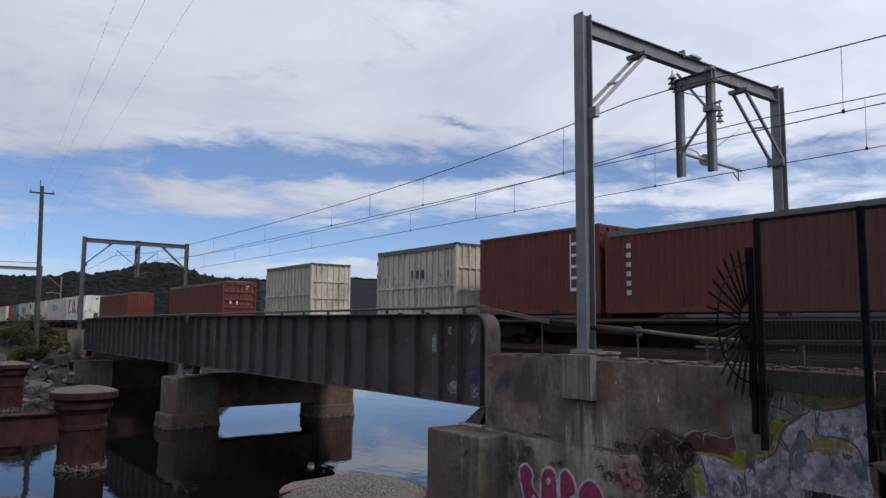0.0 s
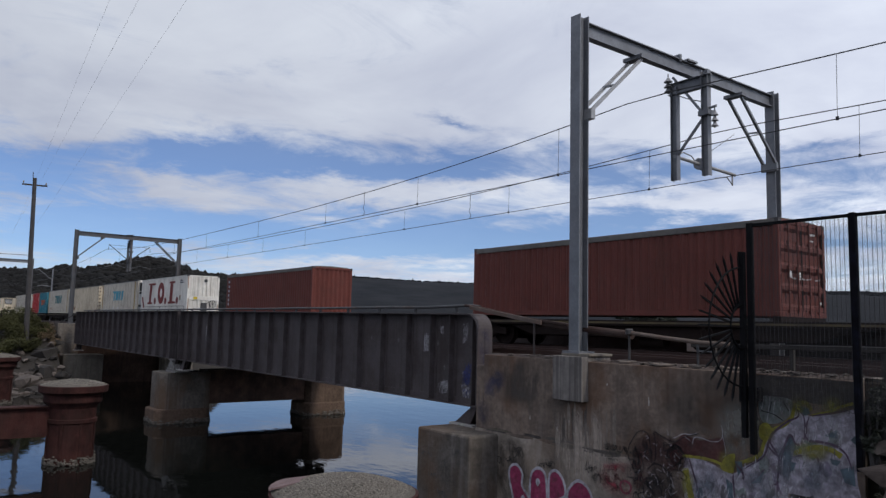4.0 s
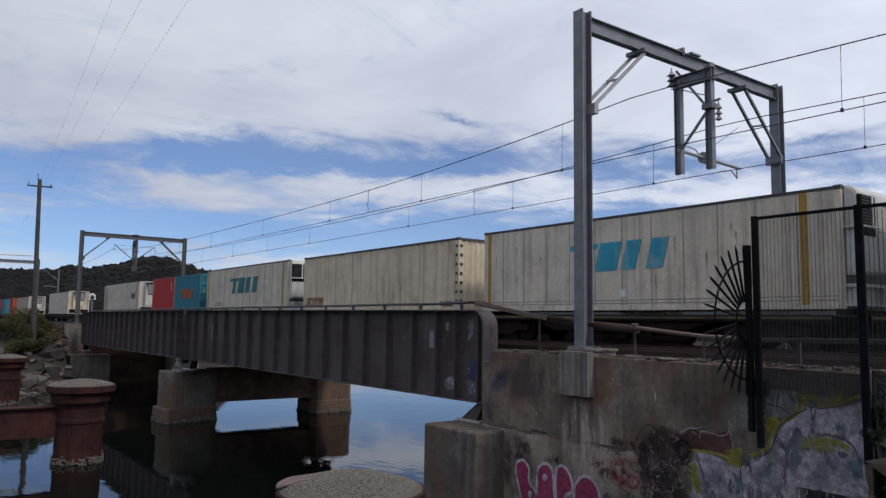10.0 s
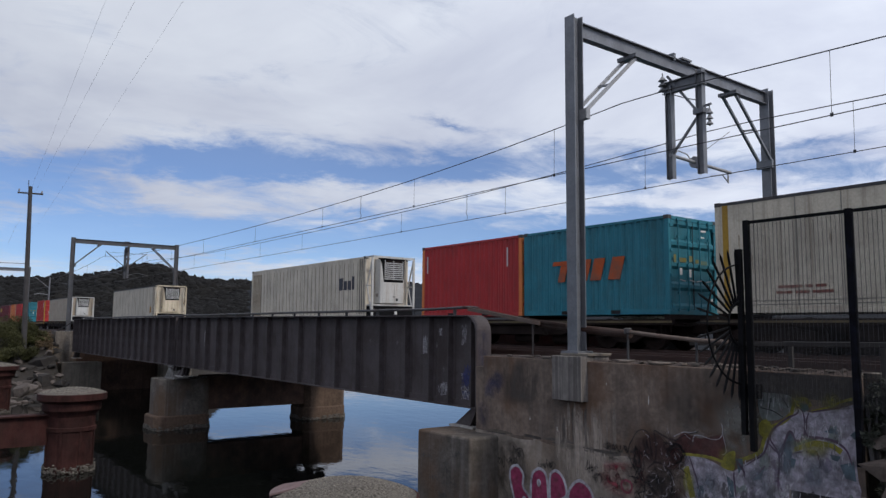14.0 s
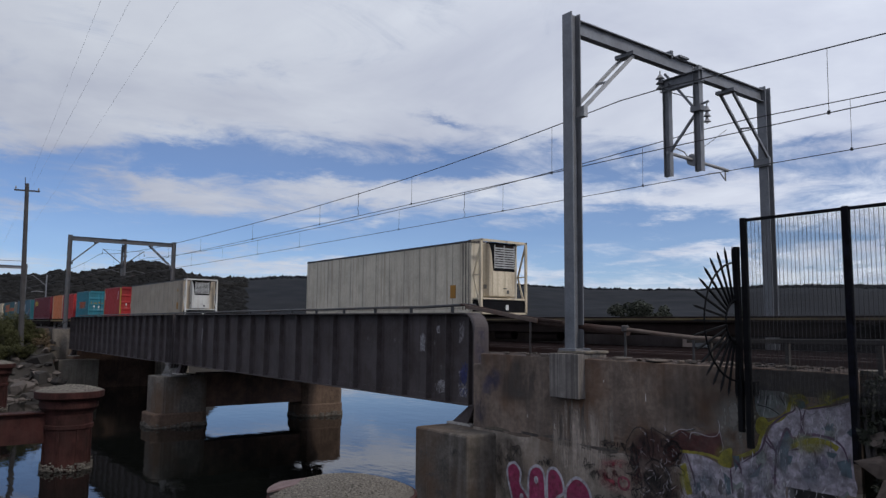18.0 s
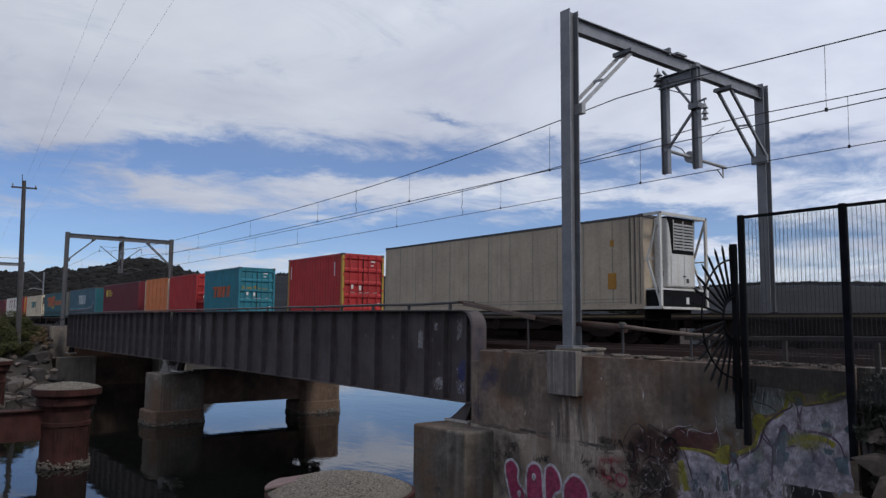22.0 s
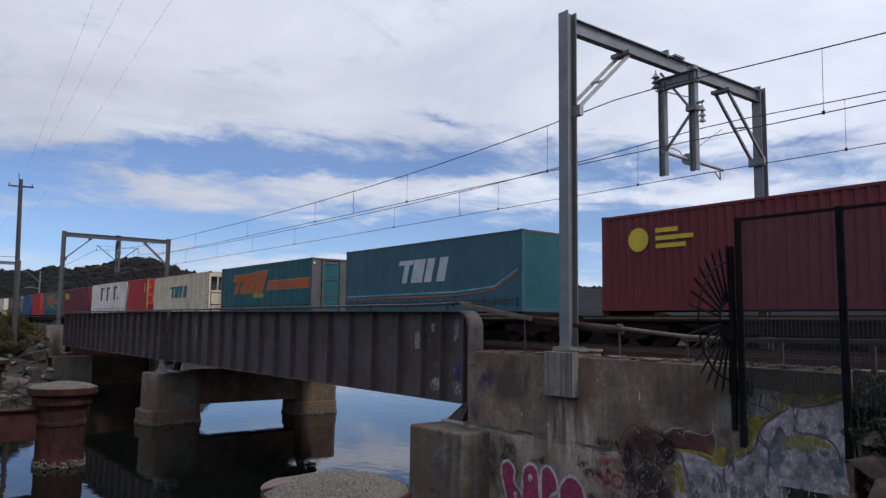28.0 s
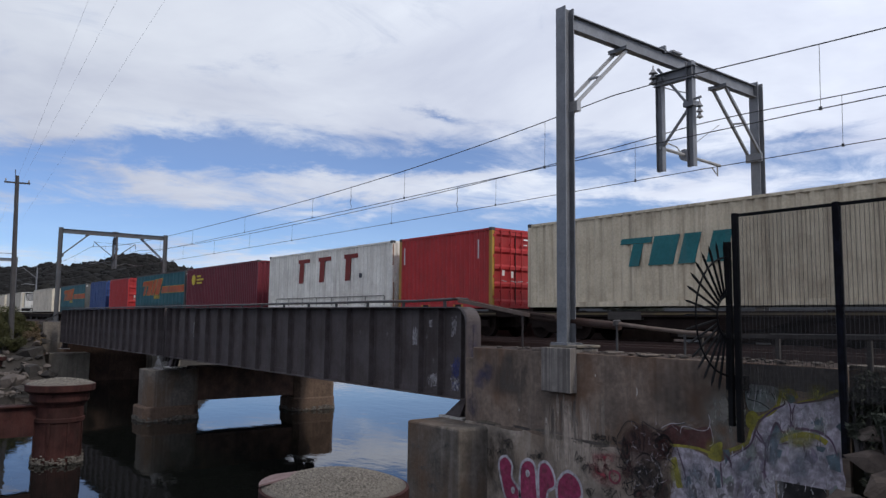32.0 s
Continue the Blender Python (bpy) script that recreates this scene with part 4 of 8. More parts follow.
part("arm", Geo().path([(0, 0, 8.2), (0, -2.2, 10.0), (0, -2.6, 9.9)], 0.05, 8), GALV, ob)
part("arm", Geo().path([(0, 0, 7.0), (0, -1.6, 7.2), (0, -2.4, 7.0)], 0.05, 8), GALV, ob)

ob = thing("vent_pipe", (-121.7, 24.5, 4.2), "white bent pipe on a slim post beyond the tracks", "pipe")
part("post", Geo().tube((0, 0, 0), (0, 0, 4.2), 0.13, 8), GALV, ob)
part("bend", Geo().path([(0.1 * math.cos(a), 0.36 * math.cos(a), 4.35 + 0.55 * math.sin(a)) for a in [radians(d) for d in range(-25, 206, 23)]], 0.17, 10), REEFER_PALE, ob, "white bent pipe")

# ---- old bridge caissons ----
PEBBLE = material("pebble", (0.112, 0.098, 0.082), 0.92, scale=25, bump=0.2, fine=60, dark=0.6, light=1.3, island=0.55)

def caisson(x, y, dome, top=2.83):
    ob = thing("old_caisson", (x, y, 0), "rusty iron caisson filled with gravel, standing in the water", "caisson", "old bridge caissons")
    part("shaft", Geo().lathe([(0.86, -1.6), (0.86, 1.52), (0.91, 1.55), (0.91, 1.68), (0.86, 1.71), (0.87, 2.16)], 40), RUST, ob)
    part("collar", Geo().lathe([(0.87, 2.10), (0.94, 2.22), (1.02, 2.30), (1.05, 2.34), (1.05, top - 0.36), (1.16, top - 0.30), (1.24, top - 0.25), (1.24, top - 0.02), (1.17, top)], 40), RUST, ob)
    me = Geo().lathe([(1.20, top - 0.04), (1.19, top)] + [(1.18 * k, top + dome * (1 - k * k)) for k in (0.92, 0.82, 0.6, 0.35, 0.13, 0.02)], 48).mesh("gravel_top")
    rough_up(me, 0.005, 4, x)
    part("gravel_top", me, GRAVEL, ob, "grey pebbly concrete fill", smooth=True)
    for q in range(8):
        part("seam_strap", Geo().box(0.876, 0.900, -0.045, 0.045, 0.3, 1.56), RUST, ob, turn=(0, 0, 45 * q + 12))
    r = random.Random(int(-x) + 3)
    crust = Geo()
    kinds = [ico(1, 1, k, 0.7, 0.6) for k in range(4)]
    for i in range(700):
        a, s = r.uniform(0, 6.283), r.uniform(0.02, 0.06)
        vs, fs = kinds[i % 4]
        z = 0.30 - 0.36 * r.random() ** 0.5 + 0.05 * math.sin(a * 5)
        crust.add([(0.89 * math.cos(a) + v.x * s, 0.89 * math.sin(a) + v.y * s, z + v.z * s) for v in vs], fs)
    tagged(part("oyster_band", crust, OYSTER, ob, "speckled oyster crust at the waterline"), kind="stuff")
    r = random.Random(int(-x))
    peb = Geo()
    kinds = [ico(1, 1, k, 0.7, 0.4) for k in range(5)]
    for i in range(6500 if x > -20 else 900):
        q, d = r.uniform(0, 6.283), 1.12 * math.sqrt(r.random())
        z = top + dome * (1 - (d / 1.18) ** 2) - 0.003
        sz = r.uniform(0.009, 0.021) * (1 if x > -20 else 1.8)
        vs, fs = kinds[i % 5]
        peb.add([(d * math.cos(q) + v.x * sz, d * math.sin(q) + v.y * sz, z + v.z * sz) for v in vs], fs)
    tagged(part("gravel_surface", peb, PEBBLE, ob, "mixed grey pebbles"), kind="stuff")
    return ob


caisson(-10.98, 6.38, 0.25)
caisson(-32.0, 6.25, 0.20, 2.97)
caisson(-55.2, 6.25, 0.20, 2.95)
for x in (-32.0, -55.2):
    ob = thing("caisson_brace", (x, 6.25, 0), "rusty riveted iron brace between old caissons", "brace", "caisson braces")
    part("brace_beam", Geo().box(-0.2, 0.2, -6.2, -0.8, 1.05, 2.15), RUST, ob)
    part("brace_flange", Geo().box(-0.35, 0.35, -6.2, -0.8, 2.152, 2.20), RUST, ob)

# ---- train ----
SPEED, GAIN = 10.356, 0.01203
DECK = 6.057


def train_shift(t):
    return SPEED * (t - 16) + GAIN * (t - 16) ** 2


def corrugated(L, z0, z1, y, depth, pitch=0.278):
    """A trapezoid-ribbed sheet along x facing -y, centred on x = 0, with its crests at y."""
    g = Geo()
    n = max(2, round(L / pitch))
    p = L / n
    xs = []
    for i in range(n):
        a = -L / 2 + i * p
        xs += [(a, 0), (a + p * 0.26, 0), (a + p * 0.50, depth), (a + p * 0.76, depth)]
    xs.append((L / 2, 0))
    for x, d in xs:
        g.v += [(x, y + d, z0), (x, y + d, z1)]
    g.f += [(2 * i, 2 * i + 2, 2 * i + 3, 2 * i + 1) for i in range(len(xs) - 1)]
    return g


def turned(g, quarter):
    """The sheet turned about z by quarter turns of 90 degrees."""
    for _ in range(quarter):
        g.v = [(-y, x, z) for x, y, z in g.v]
    return g


def container(s0, s1, top, side, colour, end="doors", post=None, roof=None, label="", group="containers", mark=None, pitch=0.278, end_colour=None, tarp=False, unit=None):
    L, H = s1 - s0, top - DECK
    ob = thing("shipping_container", ((s0 + s1) / 2, TRACK_FAR, DECK), label, "container", group)
    W = 1.22
    post = post or colour
    end_colour = end_colour or colour
    long_low = Geo().box(-L / 2 + 0.16, L / 2 - 0.16, -0.03, 0.03, 0, 0.16).mesh("bottom_rail")
    long_top = Geo().box(-L / 2 + 0.16, L / 2 - 0.16, -0.03, 0.03, 0, 0.08).mesh("top_rail")
    post_mesh = Geo().box(-0.08, 0.08, -0.06, 0.06, 0.12, H - 0.11).mesh("corner_post")
    end_low = Geo().box(-0.03, 0.03, -W + 0.12, W - 0.12, 0, 0.15).mesh("end_sill")
    end_top = Geo().box(-0.03, 0.03, -W + 0.12, W - 0.12, 0, 0.10).mesh("end_header")
    for sy in (-1, 1):
        part("bottom_rail", long_low, colour, ob, at=(0, sy * (W - 0.03), 0))
        part("top_rail", long_top, roof or colour, ob, at=(0, sy * (W - 0.03), H - 0.10))
    for sx in (-1, 1):
        part("end_sill", end_low, colour, ob, at=(sx * (L / 2 - 0.03), 0, 0))
        part("end_header", end_top, roof or colour, ob, at=(sx * (L / 2 - 0.03), 0, H - 0.12))
        for sy in (-1, 1):
            part("corner_post", post_mesh, post, ob, bevel=0.012, at=(sx * (L / 2 - 0.08), sy * (W - 0.06), 0))
    for sx in (-1, 1):
        for sy in (-1, 1):
            for z in (0, H - 0.118):
                part("corner_casting", Geo().box(-0.089, 0.089, -0.081, 0.081, 0, 0.118), post if z == 0 else STEEL_DARK, ob, bevel=0.01, at=(sx * (L / 2 - 0.084), sy * (W - 0.076), z))
    part("floor", Geo().box(-L / 2 + 0.06, L / 2 - 0.06, -W + 0.06, W - 0.06, 0.10, 0.15), STEEL_DARK, ob)
    if tarp:
        pr = [(-W - 0.01, -0.20), (-W - 0.01, -0.03), (-W + 0.3, 0.03), (0, 0.06), (W - 0.3, 0.03), (W + 0.01, -0.03), (W + 0.01, -0.20)]
        part("tarpaulin", Geo().prism([(y, H + z) for y, z in pr], "x", -L / 2 + 0.14, L / 2 - 0.10), TARP, ob, "faded grey tarpaulin cover", bevel=0.01)
    else:
        rf = corrugated(L - 0.2, -W + 0.05, W - 0.05, 0, 0.02, 0.32)
        rf.v = [(x, z, H - 0.025 - y) for x, y, z in rf.v]
        part("roof", rf, roof or colour, ob)
    for q in (0, 2):
        if side == "corr":
            g = corrugated(L - 0.30, 0.155, H - 0.095, -W + 0.012, 0.052, pitch)
        elif side == "panel":
            g = Geo().box(-L / 2 + 0.15, L / 2 - 0.15, -W + 0.012, -W + 0.05, 0.155, H - 0.095)
            n = round(L / 1.15)
            rib = turned(Geo().box(-0.011, 0.011, -W + 0.002, -W + 0.014, 0.16, H - 0.10), q).mesh("panel_joint")
            for i in range(1, n):
                part("panel_joint", rib, JOINT_GREY, ob, at=((-L / 2 + L * i / n), 0, 0))
            for z in (0.20, 0.30):
                part("rail_groove", turned(Geo().box(-L / 2 + 0.16, L / 2 - 0.16, -W + 0.003, -W + 0.014, z, z + 0.022), q), JOINT_GREY, ob)
        elif side == "slat":
            # flat boards with dark joints, and a ribbed stretch at the tail
            tail = -L / 2 + 1.45
            g = Geo().box(tail, L / 2 - 0.15, -W + 0.012, -W + 0.05, 0.155, H - 0.095)
            joint = turned(Geo().box(-0.014, 0.014, -W + 0.006, -W + 0.016, 0.16, H - 0.26), q).mesh("panel_joint")
            x = tail
            while x < L / 2 - 0.3:
                part("panel_joint", joint, JOINT_DARK, ob, at=(x if q == 0 else -x, 0, 0))
                x += pitch
            rib = turned(Geo().box(-0.05, 0.05, -W - 0.004, -W + 0.03, 0.16, H - 0.26), q).mesh("side_rib")
            for i in range(6):
                x = -L / 2 + 0.30 + 0.20 * i
                part("side_rib", rib, RIB_BROWN, ob, "brown-stained side rib", at=(x if q == 0 else -x, 0, 0))
            g.box(-L / 2 + 0.15, tail - 0.002, -W + 0.03, -W + 0.05, 0.155, H - 0.095)
        elif side == "ribbed":
            g = Geo().box(-L / 2 + 0.15, L / 2 - 0.15, -W + 0.05, -W + 0.08, 0.155, H - 0.095)
            n = round(L / 0.42)
            rib = turned(Geo().box(-0.045, 0.045, -W - 0.012, -W + 0.05, 0.16, H - 0.10), q).mesh("side_rib")
            for i in range(1, n):
                part("side_rib", rib, colour, ob, at=((-L / 2 + L * i / n), 0, 0))
            part("side_waist_rib", turned(Geo().box(-L / 2 + 0.15, L / 2 - 0.15, -W - 0.02, -W + 0.049, H * 0.40, H * 0.40 + 0.10), q), colour, ob)
        elif side == "grid":
            g = Geo().box(-L / 2 + 0.15, L / 2 - 0.15, -W + 0.04, -W + 0.07, 0.155, H - 0.095)
            rib = turned(Geo().box(-0.05, 0.05, -W, -W + 0.042, 0.16, H - 0.10), q).mesh("side_rib")
            for i in range(1, 6):
                part("side_rib", rib, colour, ob, at=((-L / 2 + L * i / 6), 0, 0))
            rib = turned(Geo().box(-L / 2 + 0.16, L / 2 - 0.16, -W - 0.012, -W + 0.040, -0.05, 0.05), q).mesh("side_waist_rib")
            for i in range(1, 4):
                part("side_waist_rib", rib, colour, ob, at=(0, 0, H * i / 4))
        else:
            g = Geo()
            n = 40
            for i in range(n):
                xa, xb = -L / 2 + 0.15 + (L - 0.3) * i / n, -L / 2 + 0.15 + (L - 0.3) * (i + 1) / n
                ya, yb = [-W + 0.012 + 0.012 * math.sin(k * 2.3) for k in (i, i + 1)]
                g.add([(xa, ya, 0.45), (xb, yb, 0.45), (xb, yb, H - 0.1), (xa, ya, H - 0.1)], [(0, 1, 2, 3)])
            g.box(-L / 2 + 0.15, L / 2 - 0.15, -W + 0.03, -W + 0.06, 0.155, 0.50)
            strap = turned(Geo().box(-0.02, 0.02, -W - 0.004, -W + 0.028, 0.20, 0.62), q).mesh("curtain_strap")
            for i in range(int(L / 0.6)):
                part("curtain_strap", strap, STEEL_DARK, ob, "dark buckled curtain strap", at=(-L / 2 + 0.5 + i * 0.6, 0, 0))
            for z in (0.30, 0.42):
                part("curtain_rope", turned(Geo().box(-L / 2 + 0.3, L / 2 - 0.3, -W - 0.012, -W - 0.005, z, z + 0.025), q), STEEL_DARK, ob)
        part("side_panel", turned(g, q), colour, ob, smooth=False)
    # rear end
    part("end_panel", turned(corrugated(2 * W - 0.24, 0.155, H - 0.12, -L / 2 + 0.02, 0.045, 0.26), 3), end_colour, ob)
    # front end
    if end == "corr":
        part("front_panel", turned(corrugated(2 * W - 0.24, 0.155, H - 0.12, -L / 2 + 0.02, 0.05, 0.26), 1), end_colour, ob)
    elif end == "plain":
        part("front_panel", Geo().box(L / 2 - 0.05, L / 2 - 0.015, -W + 0.12, W - 0.12, 0.15, H - 0.12), end_colour, ob)
    elif end == "ribbed":
        part("front_panel", Geo().box(L / 2 - 0.08, L / 2 - 0.05, -W + 0.12, W - 0.12, 0.15, H - 0.12), end_colour, ob)
        for i in range(1, 7):
            y = -W + 2 * W * i / 7
            part("end_rib", Geo().box(L / 2 - 0.05, L / 2 + 0.012, y - 0.04, y + 0.04, 0.15, H - 0.12), end_colour, ob)
        for k in (0.35, 0.66):
            part("end_waist_rib", Geo().box(L / 2 - 0.049, L / 2 + 0.02, -W + 0.12, W - 0.12, H * k - 0.04, H * k + 0.04), end_colour, ob)
    elif end == "gate":
        part("front_panel", Geo().box(L / 2 - 0.08, L / 2 - 0.05, -W + 0.12, W - 0.12, 0.15, H - 0.12), post, ob)
        for y0, y1, w in ((-W, -W + 0.26, 0.03), (-0.62, -0.50, 0.05), (0.44, 0.56, 0.05), (W - 0.26, W, 0.03), (-0.95, -0.66, -0.02), (0.60, 0.94, -0.02)):
            part("gate_post", Geo().box(L / 2 - 0.05, L / 2 + w, y0, y1, 0.02, H - 0.02), post, ob, bevel=0.01)
        for k in range(3):
            z = 0.20 + k * (H - 0.42) / 3
            part("gate_panel", Geo().box(L / 2 - 0.05, L / 2 - 0.012, -0.49, 0.43, z, z + (H - 0.42) / 3 - 0.09), end_colour, ob, "teal gate panel", bevel=0.01)
        for k in range(4):
            z = 0.14 + k * (H - 0.42) / 3
            part("gate_bar", Geo().box(L / 2 - 0.05, L / 2 + 0.02, -0.50, 0.44, z - 0.03, z + 0.04), post, ob)
        part("gate_label", Geo().box(L / 2 + 0.031, L / 2 + 0.034, -W + 0.08, -W + 0.18, H - 0.34, H - 0.22), LABEL_WHITE, ob, "small white label")
    elif end == "braced":
        part("front_panel", turned(corrugated(2 * W - 0.24, 0.155, H - 0.12, -L / 2 + 0.02, 0.05, 0.36), 1), end_colour, ob)
        part("end_waist_rib", Geo().box(L / 2 - 0.02, L / 2 + 0.04, -W + 0.12, W - 0.12, H * 0.36, H * 0.36 + 0.30), end_colour, ob, bevel=0.01)
        for i in range(7):
            y = -W + 0.30 + i * (2 * W - 0.60) / 6
            part("end_rib", Geo().box(L / 2 - 0.03, L / 2 + 0.022, y - 0.055, y + 0.055, 0.15, H - 0.12), end_colour, ob, bevel=0.012)
        for x, y, z0, z1 in ((-0.04, -W + 0.10, 0.10, 1.15), (-0.03, -W + 0.05, 1.9, H - 0.15), (-0.05, W - 0.08, 0.15, 0.75)):
            part("rust_streak", Geo().box(L / 2 + x, L / 2 + 0.006, y - 0.035, y + 0.03, z0, z1), RUST_PATCH, ob, "rust streak on the corner post")
        part("end_lamp", Geo().box(L / 2 + 0.02, L / 2 + 0.10, 0.02, 0.26, H - 0.50, H - 0.28), STEEL_DARK, ob, "small dark fitting", bevel=0.02)
        part("brake_pipe", Geo().path([(L / 2 + 0.05, 0.30, 0.80), (L / 2 + 0.09, 0.40, 0.95), (L / 2 + 0.09, 0.52, 0.70), (L / 2 + 0.07, 0.48, 0.0), (L / 2 + 0.10, 0.42, -0.45)], 0.035, 8), STEEL_DARK, ob, "dark hanging brake pipe")
        part("bump_plate", Geo().box(L / 2 - 0.02, L / 2 + 0.06, -0.15, 0.30, 0.15, 0.85), STEEL_DARK, ob, "dark dented plate")
        wheel = Geo()
        for i in range(16):
            a, b = i * math.pi / 8, (i + 1) * math.pi / 8
            wheel.tube((L / 2 + 0.10, 0.72 + 0.26 * math.cos(a), 0.78 + 0.26 * math.sin(a)), (L / 2 + 0.10, 0.72 + 0.26 * math.cos(b), 0.78 + 0.26 * math.sin(b)), 0.018, 6)
        for i in range(4):
            a = i * math.pi / 4
            wheel.tube((L / 2 + 0.10, 0.72 - 0.26 * math.cos(a), 0.78 - 0.26 * math.sin(a)), (L / 2 + 0.10, 0.72 + 0.26 * math.cos(a), 0.78 + 0.26 * math.sin(a)), 0.014, 6)
        part("handbrake_wheel", wheel, STEEL_DARK, ob, "spoked handbrake wheel")
        part("warning_plate", Geo().box(L / 2 + 0.041, L / 2 + 0.046, -0.75, -0.45, H * 0.37, H * 0.44), MARK_YELLOW, ob, "yellow plate")
    elif end in ("doors", "side_doors"):
        n, step = 4, (H - 0.40) / 4
        prof = [(L / 2 - 0.10, 0.16), (L / 2 - 0.014, 0.16)]
        for k in range(n):
            z = 0.20 + step * k
            prof += [(L / 2 - 0.014, z + 0.05), (L / 2 - 0.075, z + 0.13), (L / 2 - 0.075, z + step - 0.13), (L / 2 - 0.014, z + step - 0.05)]
        prof += [(L / 2 - 0.014, H - 0.128), (L / 2 - 0.10, H - 0.128)]
        for sy in (-1, 1):
            inner, outer = sy * 0.018, sy * (W - 0.145)
            d = part("door", Geo().prism(prof, "y", min(inner, outer), max(inner, outer)), end_colour, ob)
            part("door_gasket", Geo().box(L / 2 - 0.03, L / 2 - 0.016, min(outer, outer + sy * 0.028), max(outer, outer + sy * 0.028), 0.15, H - 0.12), WALKWAY_DARK, d, "black rubber door seal")
            part("door_gasket", Geo().box(L / 2 - 0.03, L / 2 - 0.017, min(0, inner), max(0, inner), 0.15, H - 0.12), WALKWAY_DARK, d, "black rubber door seal")
            for y in (0.30, 0.78):
                part("locking_bar", Geo().tube((L / 2 + 0.022, sy * y, 0.10), (L / 2 + 0.022, sy * y, H - 0.06), 0.021, 8), end_colour, d)
                for z in (0.13, 0.62, H * 0.5, H - 0.62, H - 0.11):
                    part("bar_bracket", Geo().box(L / 2 - 0.012, L / 2 + 0.048, sy * y - 0.05, sy * y + 0.05, z - 0.035, z + 0.035), end_colour, d)
                part("bar_handle", Geo().beam((L / 2 + 0.055, sy * y, 1.02), (L / 2 + 0.055, sy * (y - 0.26), 0.98), 0.016, 0.034), BAR_GREY, d)
            for k in range(4):
                part("hinge", Geo().box(L / 2 - 0.01, L / 2 + 0.03, min(sy * (W - 0.19), sy * (W - 0.05)), max(sy * (W - 0.19), sy * (W - 0.05)), 0.35 + k * (H - 0.7) / 3, 0.44 + k * (H - 0.7) / 3), end_colour, d)
        for y0, y1, z0, z1 in ((-0.70, -0.58, 0.40, 0.47), (-0.24, -0.12, 0.38, 0.46), (0.42, 0.68, 0.865, 0.885), (0.42, 0.60, 0.80, 0.815), (0.86, 0.96, 0.14, 0.17)):
            part("data_plate", Geo().box(L / 2 - 0.009, L / 2 - 0.004, y0, y1, H * z0, H * z1), LABEL_WHITE, ob, "pale unreadable data label")
        if colour is TEAL:
            for y0, y1, z0, z1 in ((-0.98, -0.86, 0.52, 0.60), (-0.70, -0.36, 0.53, 0.575), (-0.22, -0.06, 0.54, 0.60), (0.10, 0.26, 0.53, 0.57), (0.36, 0.70, 0.52, 0.56)):
                part("paint_smear", Geo().box(L / 2 - 0.0095, L / 2 - 0.0045, y0, y1, H * z0, H * z1), SMEAR_YELLOW, ob, "dull yellow paint smear")
    elif end == "reefer":
        # cooling unit standing in an open steel frame
        E = L / 2
        X, white = E + 0.60, unit or REEFER_WHITE
        part("front_panel", Geo().box(E - 0.05, E - 0.015, -W + 0.12, W - 0.12, 0.15, H - 0.12), end_colour, ob)
        for dx in (0.22, 0.40, 0.56):
            part("end_ridge", Geo().box(E - dx - 0.035, E - dx + 0.035, -W - 0.012, -W + 0.02, 0.16, H - 0.10), colour, ob, bevel=0.01)
        u = part("cooling_unit", Geo().box(E - 0.01, E + 0.50, -0.70, 0.66, 0.66, H - 0.10), white, ob, "pale refrigeration unit", bevel=0.05)
        part("unit_shroud", Geo().prism([(-0.715, H - 0.09), (0.69, H - 0.09), (0.67, H - 0.60), (0.61, H * 0.58), (-0.50, H * 0.58), (-0.60, H - 0.52)], "x", E + 0.30, E + 0.515), FENCE_BLACK, u, "black tapered grille surround", bevel=0.02)
        part("grille_back", Geo().box(E + 0.516, E + 0.522, -0.50, 0.58, H * 0.615, H - 0.19), WAGON_BROWN, u)
        for k in range(9):
            z = H * 0.625 + k * (H * 0.375 - 0.24) / 9
            part("louvre", Geo().beam((E + 0.534, -0.46 + 0.008 * (8 - k) * 0.5, z + 0.02), (E + 0.534, 0.54, z + 0.02), 0.022, 0.052), LOUVRE, u, "pale grille slat")
        for y in (-0.47, 0.02, 0.55):
            part("grille_rib", Geo().box(E + 0.546, E + 0.553, y - 0.02, y + 0.02, H * 0.615, H - 0.19), LOUVRE, u)
        for a, b in ((-0.56, 0.08), (0.10, 0.62)):
            part("service_door", Geo().box(E + 0.50, E + 0.518, a, b, 0.70, H * 0.565), white, u, bevel=0.012)
        part("door_handle", Geo().box(E + 0.518, E + 0.532, 0.00, 0.16, 0.98, 1.01), STEEL_DARK, u)
        part("door_latch", Geo().box(E + 0.518, E + 0.530, 0.18, 0.30, 0.80, 0.93), STEEL_DARK, u)
        part("side_vent", Geo().box(E + 0.16, E + 0.34, -0.716, -0.698, 0.98, 1.14), JOINT_GREY, u)
        part("unit_base", Geo().box(E - 0.012, X - 0.05, -W + 0.10, W - 0.10, 0.06, 0.54), FENCE_BLACK, ob, "black base of the cooling unit")
        for dx in (0.12, 0.31, 0.48):
            part("end_seam", Geo().box(E - dx - 0.02, E - dx + 0.02, -W - 0.004, -W + 0.02, 0.16, H - 0.10), JOINT_DARK, ob, "dark rubber seam")
        part("unit_tray", Geo().box(E, X - 0.02, -W + 0.10, W - 0.06, 0.56, 0.62), white, ob)
        part("unit_label", Geo().box(X - 0.049, X - 0.042, 0.10, 0.24, 0.16, 0.36), LABEL_WHITE, ob, "white unreadable label")
        part("frame_beam", Geo().box(X - 0.07, X, -W + 0.02, W - 0.02, H - 0.09, H), white, ob)
        part("frame_beam", Geo().box(X - 0.07, X, -W + 0.02, W - 0.02, 0.0, 0.07), white, ob)
